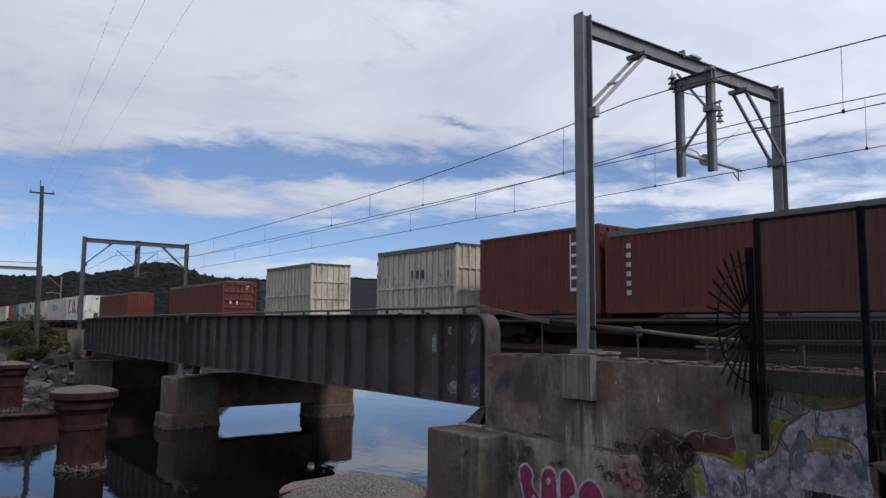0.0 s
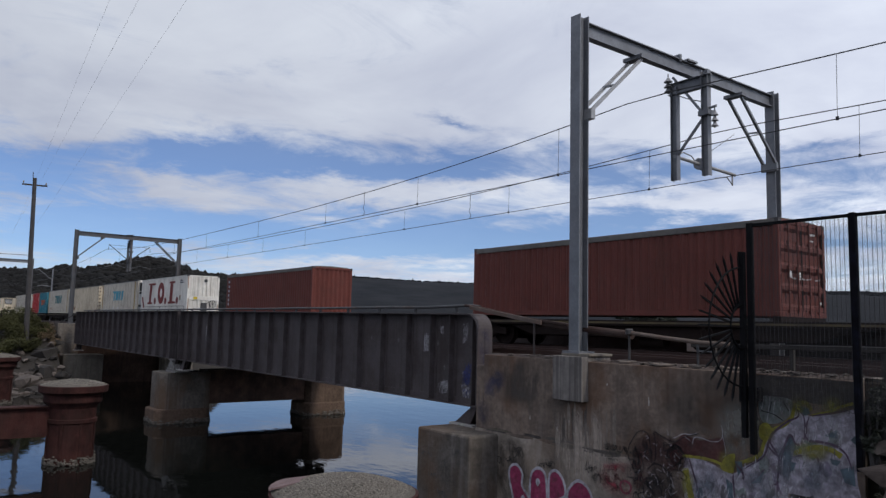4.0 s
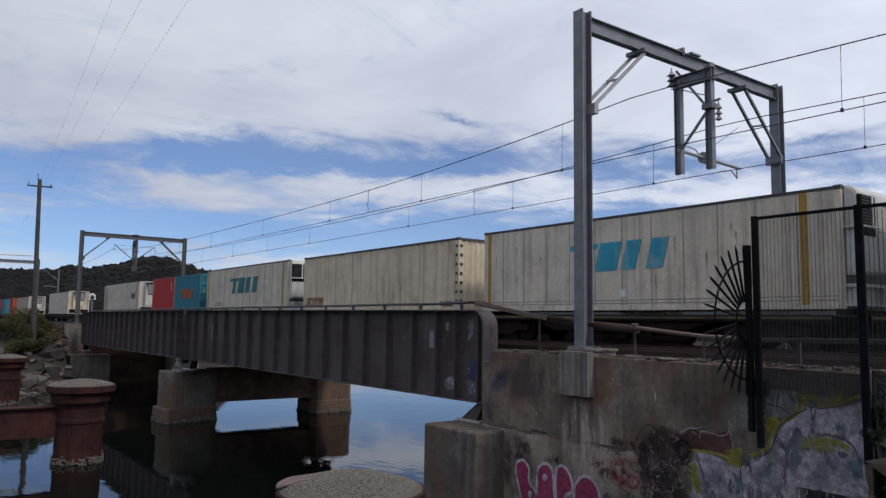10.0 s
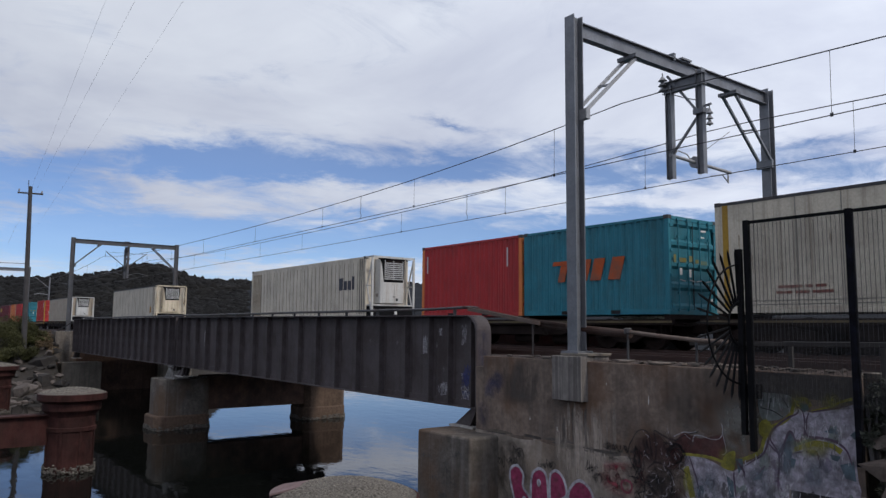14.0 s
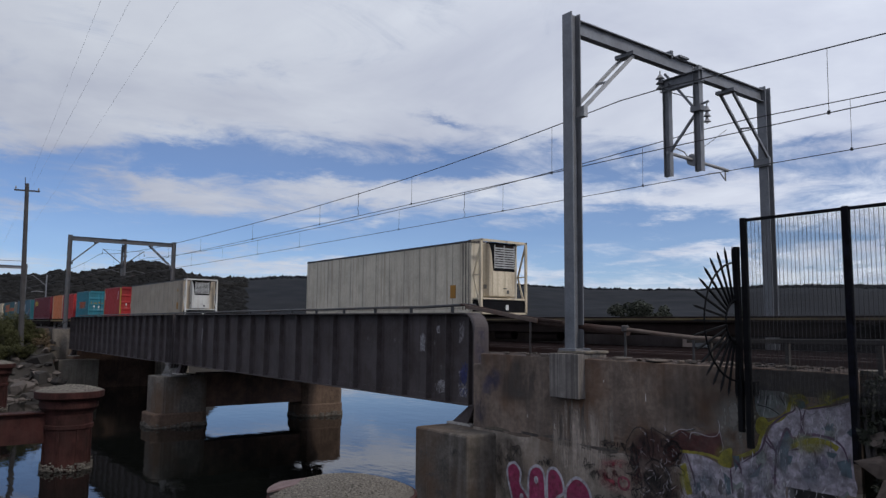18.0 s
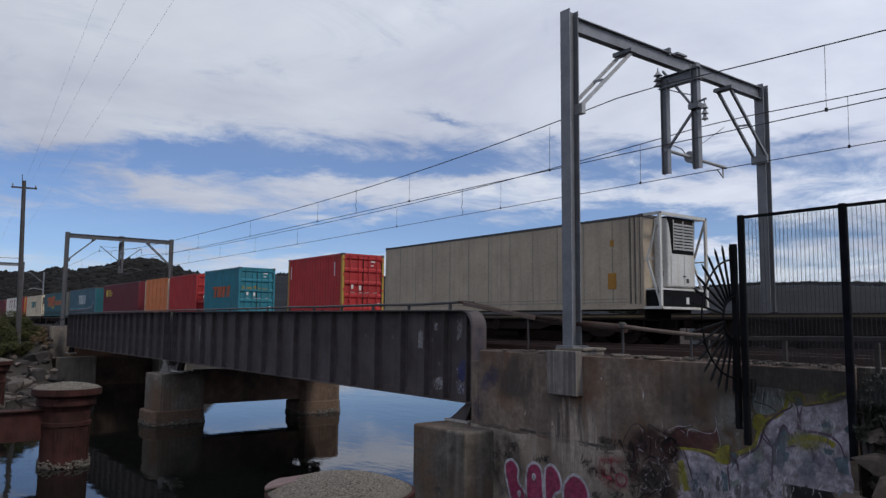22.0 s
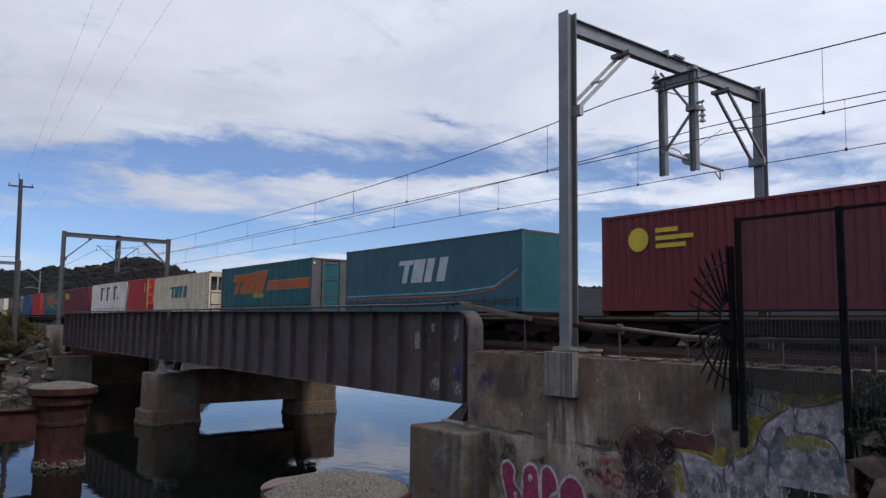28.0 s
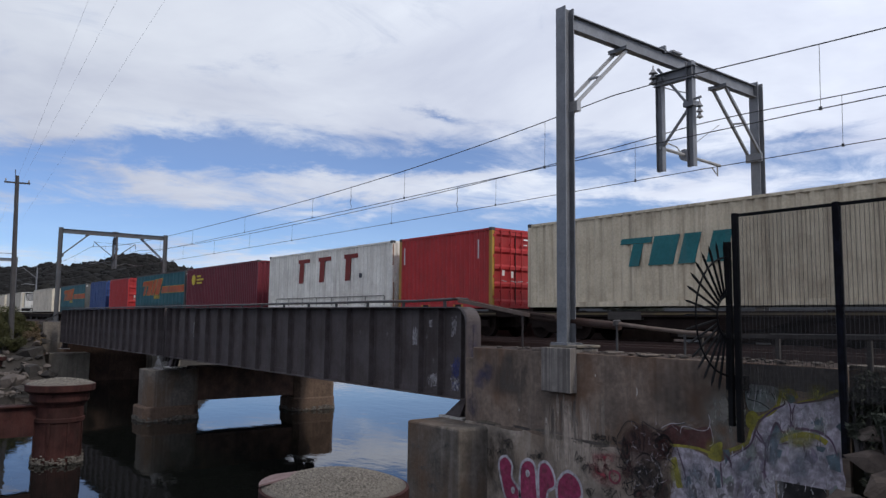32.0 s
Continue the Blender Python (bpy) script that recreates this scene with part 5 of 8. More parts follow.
        for sy in (-1, 1):
            y = sy * (W - 0.05)
            part("frame_post", Geo().box(X - 0.07, X, y - 0.05, y + 0.05, 0.07, H - 0.09), white, ob)
            for q0, q1, w in (((E, y, H - 0.04), (X, y, H - 0.04), 0.075), ((E, y, 0.04), (X, y, 0.04), 0.075), ((X - 0.05, y, H - 0.12), (E + 0.10, y, H * 0.52), 0.055), ((E + 0.10, y, H * 0.52), (X - 0.05, y, 0.16), 0.055), ((E, y, H * 0.52), (X - 0.05, y, H * 0.52), 0.04)):
                part("guard_bar", Geo().beam(q0, q1, w, w), white, ob)
    elif end == "nose":
        # rounded cooling unit across the whole end, above a pale open skid
        E = L / 2
        part("front_panel", Geo().box(E - 0.05, E - 0.015, -W + 0.12, W - 0.12, 0.15, H - 0.12), end_colour, ob)
        prof = [(E - 0.01, 0.78), (E + 0.36, 0.78), (E + 0.40, 0.90), (E + 0.40, H - 0.45), (E + 0.36, H - 0.22), (E + 0.22, H - 0.05), (E - 0.01, H + 0.01)]
        u = part("cooling_unit", Geo().prism(prof, "y", -W + 0.08, W - 0.08), REEFER_WHITE, ob, "white rounded refrigeration unit", bevel=0.09)
        part("grille", Geo().box(E + 0.30, E + 0.412, -W + 0.07, -0.34, 1.72, H - 0.26), FENCE_BLACK, u, "black rounded grille", bevel=0.05)
        for k in range(10):
            part("louvre", Geo().box(E + 0.412, E + 0.418, -W + 0.13, -0.62, 1.98 + k * 0.075, 2.0 + k * 0.075), STEEL_DARK, u)
        part("grille_rib", Geo().box(E + 0.413, E + 0.426, -0.58, -0.50, 1.98, H - 0.28), REEFER_WHITE, u)
        part("bumper_bar", Geo().path([(E + 0.02, -W + 0.03, 1.95), (E + 0.45, -W + 0.05, 1.95), (E + 0.47, -W + 0.2, 1.95), (E + 0.47, -0.35, 1.95)], 0.032, 8), REEFER_WHITE, u, "white guard tube")
        part("name_bar", Geo().box(E + 0.36, E + 0.405, -0.05, 0.72, H - 0.47, H - 0.43), STEEL_DARK, u, "dark unreadable name bar")
        for y in (-0.30, 0.46):
            part("door_seam", Geo().box(E + 0.40, E + 0.405, y - 0.010, y + 0.010, 0.92, 1.86), JOINT_GREY, u)
        part("door_seam", Geo().box(E + 0.40, E + 0.405, -0.28, W - 0.16, 1.87, 1.90), JOINT_GREY, u)
        part("drain_cap", Geo().tube((E + 0.40, 0.62, 1.04), (E + 0.415, 0.62, 1.04), 0.07, 14), STEEL_DARK, u)
        # Solid filler; its dark colour stands for the shade in the gap.
        part("unit_base", Geo().box(E - 0.012, E + 0.30, -W + 0.14, W - 0.14, 0.60, 0.775), STEEL_DARK, ob, "dark filler painted as the shaded gap below the unit")
        part("skid_panel", Geo().box(E - 0.012, E + 0.24, -W + 0.16, W - 0.16, 0.10, 0.52), REEFER_WHITE, ob, "dirty white skid panel")
        for z in (0.06, 0.52):
            part("skid_rail", Geo().box(E, E + 0.36, -W + 0.06, W - 0.06, z, z + 0.08), REEFER_WHITE, ob, bevel=0.012)
        for y in (-1.10, -0.92, 0.12, 1.10):
            part("skid_post", Geo().box(E + 0.20, E + 0.34, y - 0.04, y + 0.04, 0.141, 0.519), REEFER_WHITE, ob)
        part("far_guard_post", Geo().box(E + 0.44, E + 0.50, W - 0.10, W - 0.04, 0.06, H), STEEL_DARK, ob)
    elif end == "recess":
        # set-back machinery between deep cream posts
        E = L / 2
        part("front_panel", Geo().box(E - 0.40, E - 0.36, -W + 0.12, W - 0.12, 0.15, H - 0.12), STEEL_DARK, ob, "dark recessed machinery bay")
        part("bay_floor", Geo().box(E - 0.36, E - 0.02, -W + 0.12, W - 0.12, 0.15, 0.60), end_colour, ob)
        part("bay_header", Geo().box(E - 0.36, E - 0.02, -W + 0.12, W - 0.12, H - 0.34, H - 0.125), end_colour, ob)
        for y0, y1, z0, z1 in ((-1.02, -0.06, 0.66, 1.40), (0.04, 1.0, 0.66, 1.40), (-1.02, 1.0, 1.46, 1.62)):
            part("bay_panel", Geo().box(E - 0.30, E - 0.06, y0, y1, z0, z1), end_colour, ob, bevel=0.02)
        for y in (-0.04, -0.60, 0.55):
            part("bay_post", Geo().box(E - 0.12, E - 0.03, y - 0.035, y + 0.035, 1.62, H - 0.34), REEFER_WHITE, ob)
        for k in range(9):
            z = 0.45 + k * 0.26
            part("post_cleat", Geo().box(E - 0.26, E - 0.14, -W - 0.03, -W + 0.02, z, z + 0.07), STEEL_DARK, ob)
    if side == "ribbed":
        for sy in (-1, 1):
            part("roof_band", Geo().box(-L / 2 + 0.17, L / 2 - 0.17, min(sy * (W - 0.02), sy * (W + 0.018)), max(sy * (W - 0.02), sy * (W + 0.018)), H - 0.22, H - 0.02), TARP, ob, "grey roof edge band")
        r = random.Random(int(s0))
        for q in range(16):
            x, z, h = -L / 2 + L * (r.randint(0, 13) + r.uniform(0.3, 0.7)) / 14, r.choice((0.35, 0.5, 0.6, 1.45, 1.6)), r.uniform(0.12, 0.32)
            part("rust_scrape", Geo().prism([(x - 0.012, z), (x + 0.012, z - 0.02), (x + 0.030, z + 0.4 * h), (x + 0.012, z + h), (x - 0.010, z + 0.9 * h), (x - 0.024, z + 0.5 * h)], "y", -W + 0.044, -W + 0.052), SCRAPE, ob, "dark rust scrape")
        for z in (0.45, 1.15, 1.85, 2.45):
            part("hinge", Geo().box(-L / 2 - 0.02, -L / 2 + 0.20, -W - 0.035, -W + 0.01, z - 0.09, z + 0.09), colour, ob, bevel=0.012)
            # slot is not cut: a dark plate paints the shade within
            part("hinge_slot", Geo().box(-L / 2 + 0.07, -L / 2 + 0.13, -W - 0.04, -W - 0.034, z - 0.05, z + 0.05), STEEL_DARK, ob, "hinge slot painted dark")
    if L < 6.3:
        for x in (-1.05, 1.05):
            # dark block in place of the opening, its inner shade as colour
            part("fork_pocket", Geo().box(x - 0.18, x + 0.18, -W - 0.004, -W + 0.05, 0.02, 0.135), WALKWAY_DARK, ob, "forklift pocket painted dark")
            if post is YELLOW:
                for dx in (-0.25, 0.25):
                    part("pocket_mark", Geo().box(x + dx - 0.05, x + dx + 0.05, -W - 0.003, -W + 0.02, 0.02, 0.13), YELLOW, ob, "yellow pocket mark")
    if mark:
        mark(ob, L, H)
    BOXES.append((s0, s1))
    TRAIN.append(ob)
    return ob


TRAIN, BOXES = [], []
GATE_GREY = material("gate_grey", (0.070, 0.075, 0.075), 0.7, scale=2, bump=0.08, fine=16, stain=(0.05, 0.04, 0.032), stain_amount=0.6, streak=0.5)
LOUVRE = material("grille_slat", (0.34, 0.34, 0.335), 0.6, scale=3, bump=0.05)
JOINT_GREY = material("joint_grey", (0.205, 0.190, 0.165), 0.7, scale=3, bump=0.05)
TARP = material("grey_tarpaulin", (0.122, 0.112, 0.102), 0.85, scale=1.2, bump=0.2, fine=8, stain=(0.12, 0.11, 0.09), stain_amount=0.5)
BAR_GREY = material("zinc_bar", (0.32, 0.32, 0.32), 0.5, 0.4, scale=4, bump=0.05)
SMEAR_YELLOW = paint("dull_yellow_smear", (0.20, 0.165, 0.050), 0.7, (0.05, 0.14, 0.14), 0.7, 0.4)
LABEL_ORANGE = paint("label_orange", (0.34, 0.165, 0.030), 0.6, (0.2, 0.12, 0.05), 0.4, 0.3)
LABEL_WHITE = material("label_white", (0.60, 0.60, 0.58), 0.6, scale=4, bump=0.0)
REEFER_WHITE = paint("reefer_white", (0.47, 0.465, 0.445), 0.45, (0.25, 0.17, 0.10), 0.3, 0.4)
RED_BROWN = paint("red_brown", (0.128, 0.035, 0.026), 0.55, (0.07, 0.03, 0.022), 0.4, 0.3)
RED = paint("container_red", (0.38, 0.030, 0.032), 0.45, (0.14, 0.03, 0.025), 0.3, 0.25, drip=((0.20, 0.035, 0.03), 5.0, 0.4))
MAROON = paint("maroon", (0.130, 0.020, 0.029), 0.45, (0.06, 0.02, 0.02), 0.3, 0.25)
TEAL = paint("container_teal", (0.026, 0.165, 0.215), 0.45, (0.04, 0.07, 0.065), 0.3, 0.3)
NAVY = paint("curtain_navy", (0.034, 0.092, 0.125), 0.6, (0.03, 0.06, 0.08), 0.3, 0.2)
CURTAIN_TEAL = paint("curtain_teal", (0.012, 0.082, 0.100), 0.6, (0.03, 0.07, 0.07), 0.3, 0.2)
CREAM = paint("cream", (0.590, 0.505, 0.375), 0.6, (0.20, 0.145, 0.095), 0.4, 0.55, drip=((0.13, 0.095, 0.07), 5.0, 0.5))
SCRAPE = material("rust_scrape", (0.085, 0.055, 0.040), 0.9, scale=4, bump=0.2, fine=16, stain=(0.20, 0.16, 0.12), stain_amount=0.6)
JOINT_DARK = material("dark_joint", (0.090, 0.080, 0.070), 0.8, scale=3, bump=0.05)
RIB_BROWN = paint("stained_rib", (0.430, 0.372, 0.290), 0.6, (0.13, 0.085, 0.055), 0.6, 0.5, drip=((0.12, 0.07, 0.045), 6.0, 0.7))
OFF_WHITE = paint("off_white", (0.540, 0.485, 0.390), 0.55, (0.24, 0.20, 0.165), 0.4, 0.4, drip=((0.15, 0.110, 0.075), 5.0, 0.6))
BEIGE = paint("container_beige", (0.365, 0.304, 0.230), 0.55, (0.22, 0.185, 0.15), 0.4, 0.4, drip=((0.17, 0.14, 0.115), 5.0, 0.45))
GREY_WHITE = paint("grey_white", (0.585, 0.520, 0.418), 0.55, (0.22, 0.185, 0.155), 0.4, 0.45, drip=((0.14, 0.120, 0.105), 5.0, 0.5))
WHITE = paint("container_white", (0.72, 0.690, 0.630), 0.5, (0.30, 0.25, 0.21), 0.35, 0.4, drip=((0.24, 0.19, 0.16), 4.0, 0.4))
DIRTY_WHITE = paint("dirty_white", (0.500, 0.452, 0.378), 0.75, (0.15, 0.115, 0.08), 0.6, 0.6)
ORANGE = paint("container_orange", (0.62, 0.190, 0.055), 0.5, (0.30, 0.09, 0.04), 0.3, 0.3)
BLUE = paint("container_blue", (0.030, 0.065, 0.20), 0.5, (0.05, 0.05, 0.08), 0.3, 0.3)
YELLOW = paint("post_yellow", (0.36, 0.215, 0.030), 0.6, (0.2, 0.11, 0.04), 0.4, 0.4, drip=((0.20, 0.165, 0.12), 8.0, 0.7))
MARK_TEAL = paint("mark_teal", (0.020, 0.135, 0.145), 0.6, (0.1, 0.12, 0.11), 0.3, 0.3)
MARK_LIGHT_BLUE = paint("mark_light_blue", (0.035, 0.28, 0.38), 0.6, (0.35, 0.36, 0.33), 0.6, 0.5)
MARK_GREY = paint("mark_grey", (0.40, 0.43, 0.46), 0.6, (0.2, 0.2, 0.2), 0.3, 0.2)
MARK_ORANGE = paint("mark_orange", (0.40, 0.075, 0.018), 0.6, (0.08, 0.085, 0.07), 0.75, 0.5)
FADED_RED = paint("faded_red", (0.20, 0.075, 0.06), 0.7, (0.40, 0.34, 0.27), 0.6, 0.4)
SMEAR = material("brown_smear", (0.215, 0.165, 0.115), 0.8, scale=2.5, bump=0.1, fine=14, stain=(0.42, 0.37, 0.30), stain_amount=0.9, stain_scale=2.5, streak=0.9)
MARK_RIM = paint("mark_rim", (0.36, 0.27, 0.045), 0.6, (0.2, 0.15, 0.05), 0.3, 0.2)
MARK_MAROON = paint("mark_maroon", (0.190, 0.026, 0.020), 0.6, (0.1, 0.03, 0.03), 0.3, 0.3)
MARK_DARK = paint("mark_dark", (0.05, 0.05, 0.065), 0.6, (0.1, 0.1, 0.1), 0.3, 0.3)
MARK_YELLOW = paint("mark_yellow", (0.55, 0.42, 0.04), 0.6, (0.3, 0.2, 0.05), 0.3, 0.2)
WAGON_BROWN = material("wagon_steel", (0.014, 0.0088, 0.0075), 0.9, 0.0, scale=1.5, bump=0.25, fine=14, stain=(0.018, 0.011, 0.009), stain_amount=0.5, spec=0.15)
RUST_PATCH = material("rust_patch", (0.19, 0.085, 0.045), 0.9, scale=3, bump=0.3, fine=16, stain=(0.38, 0.30, 0.22), stain_amount=0.9, stain_scale=3.5)
SILL_BRIGHT = material("bright_sill", (0.200, 0.115, 0.020), 0.7, scale=1.5, bump=0.15, fine=14, stain=(0.05, 0.03, 0.018), stain_amount=0.7)
SILL_YELLOW = material("sill_yellow", (0.095, 0.068, 0.026), 0.75, scale=1.5, bump=0.15, fine=14, stain=(0.024, 0.017, 0.013), stain_amount=0.9)

Y_MARK = (-1.226, -1.200)


def slab(g, x, z, w, h, lean=0.0):
    return g.prism([(x, z), (x + w, z), (x + w + lean * h, z + h), (x + lean * h, z + h)], "y", *Y_MARK)


def logo_slabs(mat, x, z, h, label, ln=0.28, sx=1.35):
    """A brand mark as plain slanted slabs under a short bar; x is the left end from the middle of the box."""
    def put(ob, L, H):
        for (a, w, z0, z1) in ((-0.20, 0.98, 0.80, 1.0), (0.22, 0.32, 0, 0.79), (0.84, 0.74, 0.0, 1.0), (1.72, 0.46, 0, 1.0), (2.50, 0.50, 0, 1.0)):
            part("brand_slab", slab(Geo(), x + (a * sx + ln * z0) * h, z + z0 * h, w * h * sx, (z1 - z0) * h, ln), mat, ob, label)
    return put


def round_dot(x, z, r, n=14):
    return Geo().prism([(x + r * math.cos(i * 2 * math.pi / n), z + r * math.sin(i * 2 * math.pi / n)) for i in range(n)], "y", *Y_MARK)


def ring_mark(x, z, rx, rz, inner=0.55, n=24):
    g = Geo()
    for i in range(n):
        q = 2 * math.pi * i / n
        g.v += [(x + k * rx * math.cos(q), y, z + k * rz * math.sin(q)) for k, y in ((1, Y_MARK[0]), (inner, Y_MARK[0]), (inner, Y_MARK[1]), (1, Y_MARK[1]))]
    for i in range(n):
        a, b = 4 * i, 4 * ((i + 1) % n)
        g.f += [(a + k, b + k, b + (k + 1) % 4, a + (k + 1) % 4) for k in range(4)]
    return g


def lower_skirt(ob, L):
    """The row of framed flaps along the foot of the white boxes."""
    part("skirt_strip", Geo().box(-L / 2 + 1.0, L / 2 - 0.6, Y_MARK[0], Y_MARK[1], 0.56, 0.60), JOINT_GREY, ob)
    for i in range(8):
        x = -L / 2 + 1.0 + i * (L - 1.6) / 7
        part("skirt_post", Geo().box(x - 0.02, x + 0.02, Y_MARK[0] - 0.004, Y_MARK[1], 0.17, 0.56), JOINT_GREY, ob)


def emblem_wide(ob, L, H):
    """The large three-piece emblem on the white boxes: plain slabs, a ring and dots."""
    h, z, lab = H * 0.60, H * 0.27, "dark red emblem bar"
    for x, w, top, foot in ((-3.78, 0.58, 1.25, 0.70), (1.86, 0.62, 0.72, 1.15)):
        part("brand_slab", slab(Geo(), x + 0.016, z + 0.162, w, h - 0.324, 0.10), MARK_MAROON, ob, lab)
        part("brand_slab", slab(Geo(), x - 0.33, z - 0.001, w + foot, 0.16, 0.0), MARK_MAROON, ob, lab)
        part("brand_slab", slab(Geo(), x - 0.12, z + h - 0.159, w + top, 0.16, 0.0), MARK_MAROON, ob, lab)
    part("brand_ring", ring_mark(-0.45, z + h / 2, 0.84, h / 2, 0.42), MARK_MAROON, ob, "dark red emblem ring")
    for x in (-2.03, 0.81, 3.75):
        part("brand_dot", round_dot(x, z + 0.24, 0.27), MARK_MAROON, ob, "dark red emblem dot")
    part("brand_slab", slab(Geo(), -L / 2 + 0.75, z - 0.3, 0.30, 0.95, -0.6), MARK_MAROON, ob, lab)
    for k, (w, dz) in enumerate(((0.55, 0.42), (0.75, 0.58))):
        part("number_bar", slab(Geo(), L / 2 - 1.75, H - dz, w, 0.09), MARK_DARK, ob, "dark unreadable number bar")
    part("side_plate", slab(Geo(), L / 2 - 1.75, H * 0.36, 0.22, 0.34), SILL_BRIGHT, ob, "small yellow-brown plate")
    lower_skirt(ob, L)


def rust_patch(ob, L, H):
    """A rusted-through patch low on the side."""
    part("rust_patch", slab(Geo(), -L / 2 + 0.4, 0.34, 1.9, 0.42, 0.1), RUST_PATCH, ob, "rusted patch")
    part("rust_patch", slab(Geo(), L / 2 - 1.2, 0.20, 0.8, 0.22, 0.0), RUST_PATCH, ob, "rusted patch")
    part("front_post", Geo().box(L / 2 - 0.30, L / 2 - 0.16, -1.236, -1.19, 0.12, H - 0.11), CREAM, ob, "", bevel=0.01)
    for k in range(7):
        z = 0.35 + k * (H - 0.75) / 6
        part("post_cleat", Geo().box(L / 2 - 0.16, L / 2 - 0.05, -1.25, -1.21, z, z + 0.11), STEEL_DARK, ob, "dark door cleat")
        part("post_cleat", Geo().box(L / 2 - 0.004, L / 2 + 0.03, -1.15, -1.02, z, z + 0.11), STEEL_DARK, ob, "dark door cleat")
        part("post_cleat", Geo().box(L / 2 - 0.004, L / 2 + 0.03, 1.02, 1.15, z, z + 0.11), STEEL_DARK, ob, "dark door cleat")


def smears(ob, L, H):
    """Uneven brown smears that run down the panels."""
    r = random.Random(6)
    for k in range(13):
        x, z, w, l = r.uniform(-0.45, 0.47) * L, r.uniform(0.9, H - 0.3), r.uniform(0.02, 0.07), r.uniform(0.25, 1.0)
        l = min(l, z - 0.25)
        part("dirt_run", Geo().prism([(x, z), (x + w, z - 0.1 * l), (x + 0.8 * w, z - 0.5 * l), (x + 0.55 * w, z - l), (x + 0.4 * w, z - 0.6 * l), (x - 0.2 * w, z - 0.3 * l)], "y", -1.2092 - 0.0002 * k, -1.2), SMEAR, ob, "brown run of dirt")


def emblem_small(ob, L, H):
    h, z, lab = H * 0.42, H * 0.45, "dark red emblem bar"
    for x in (-2.55, -0.35, 2.2):
        part("brand_slab", slab(Geo(), x, z, 0.46, h - 0.201, 0.06), MARK_MAROON, ob, lab)
        part("brand_slab", slab(Geo(), x - 0.10, z + h - 0.2, 1.25, 0.2, 0.0), MARK_MAROON, ob, lab)
    part("brand_dot", round_dot(3.6, z + 0.2, 0.12), MARK_DARK, ob)
    lower_skirt(ob, L)


def side_stripes(*marks):
    def put(ob, L, H):
        for f in marks:
            f(ob, L, H)
    return put


def band(mat, x, w, label, name="stripe", z0=0.1, z1=None):
    def put(ob, L, H):
        g = Geo()
        g.box(x * L - w / 2, x * L + w / 2, Y_MARK[0] + 0.001, Y_MARK[1], z0, (z1 or H - 0.1))
        part(name, g, mat, ob, label)
    return put


def panel_bars(mat, bars, label, name="number_bar"):
    """Unreadable writing as plain bars: (x, z, w, h) from the middle of the box."""
    def put(ob, L, H):
        for x, z, w, h in bars:
            g = Geo()
            slab(g, x, z, w, h)
            part(name, g, mat, ob, label)
    return put


def swoosh(ob, L, H):
    """Orange slabs and a long stripe with pale yellow rims on the teal curtains."""
    h, x, z = H * 0.38, -L * 0.36, H * 0.43
    for (a, w, z0, z1) in ((-0.20, 1.20, 0.70, 1.0), (0.30, 0.34, 0, 0.69), (0.94, 0.66, 0.0, 1.02), (1.74, 0.52, 0, 1.06), (2.42, 0.74, 0, 1.10)):
        xa = x + (a * 1.3 + 0.62 * z0) * h
        for mat, name, e, y0, lab in ((MARK_RIM, "slab_rim", 0.035, -1.2275, "yellow rim"), (MARK_ORANGE, "brand_slab", 0.0, -1.2310, "orange brand slab")):
            zz0, zz1 = z + z0 * h - e, z + z1 * h + e
            x0, x1, ln = xa - e * 1.3, xa + w * 1.3 * h + e * 1.3, 0.62 * (zz1 - zz0)
            part(name, Geo().prism([(x0, zz0), (x1, zz0), (x1 + ln, zz1), (x0 + ln, zz1)], "y", y0, y0 + 0.004), mat, ob, lab)
    x0, x1, z0, z1 = L * 0.06, L * 0.487, H * 0.47, H * 0.63
    for mat, name, e, y0, lab in ((MARK_RIM, "stripe_rim", 0.035, -1.2275, "yellow rim"), (MARK_ORANGE, "stripe", 0.0, -1.2310, "broad orange stripe")):
        part(name, Geo().prism([(x0 - e, z0 - e), (x1, z0 - e), (x1, z1 + e), (x0 + 0.24 - e, z1 + e)], "y", y0, y0 + 0.004), mat, ob, lab)
    for k in range(5):
        part("number_bar", slab(Geo(), -L * 0.09 + k * 0.30, H * 0.32, 0.22, 0.26, 0.2), MARK_RIM, ob, "faded yellow unreadable bar")


def navy_lines(ob, L, H):
    logo_slabs(MARK_GREY, -L * 0.13, H * 0.42, H * 0.33, "silver brand slab", 0.28, 1.1)(ob, L, H)
    for k, (mat, lab) in enumerate(((MARK_LIGHT_BLUE, "thin blue stripe"), (MARK_ORANGE, "thin orange stripe"))):
        g = Geo()
        pts = [(-L / 2 + 0.2, 0.72 - k * 0.14), (L * 0.2, 0.76 - k * 0.14), (L * 0.38, 0.90 - k * 0.1), (L / 2 - 0.2, 1.50 - k * 0.1)]
        for (xa, za), (xb, zb) in zip(pts, pts[1:]):
            g.prism([(xa, za), (xb, zb), (xb, zb + 0.06), (xa, za + 0.06)], "y", *Y_MARK)
        part("stripe", g, mat, ob, lab)


def disc_mark(ob, L, H):
    x, z = -L * 0.385, H * 0.72
    g = Geo().prism([(x + 0.36 * math.cos(i * 0.2618), z + 0.36 * math.sin(i * 0.2618)) for i in range(24)], "y", *Y_MARK)
    part("brand_disc", g, MARK_YELLOW, ob, "yellow round emblem")
    for i, w in enumerate((0.75, 1.25, 1.0)):
        g = Geo()
        slab(g, x + 0.62, z + 0.16 - i * 0.23, w, 0.13)
        part("number_bar", g, MARK_YELLOW, ob, "yellow unreadable bar")


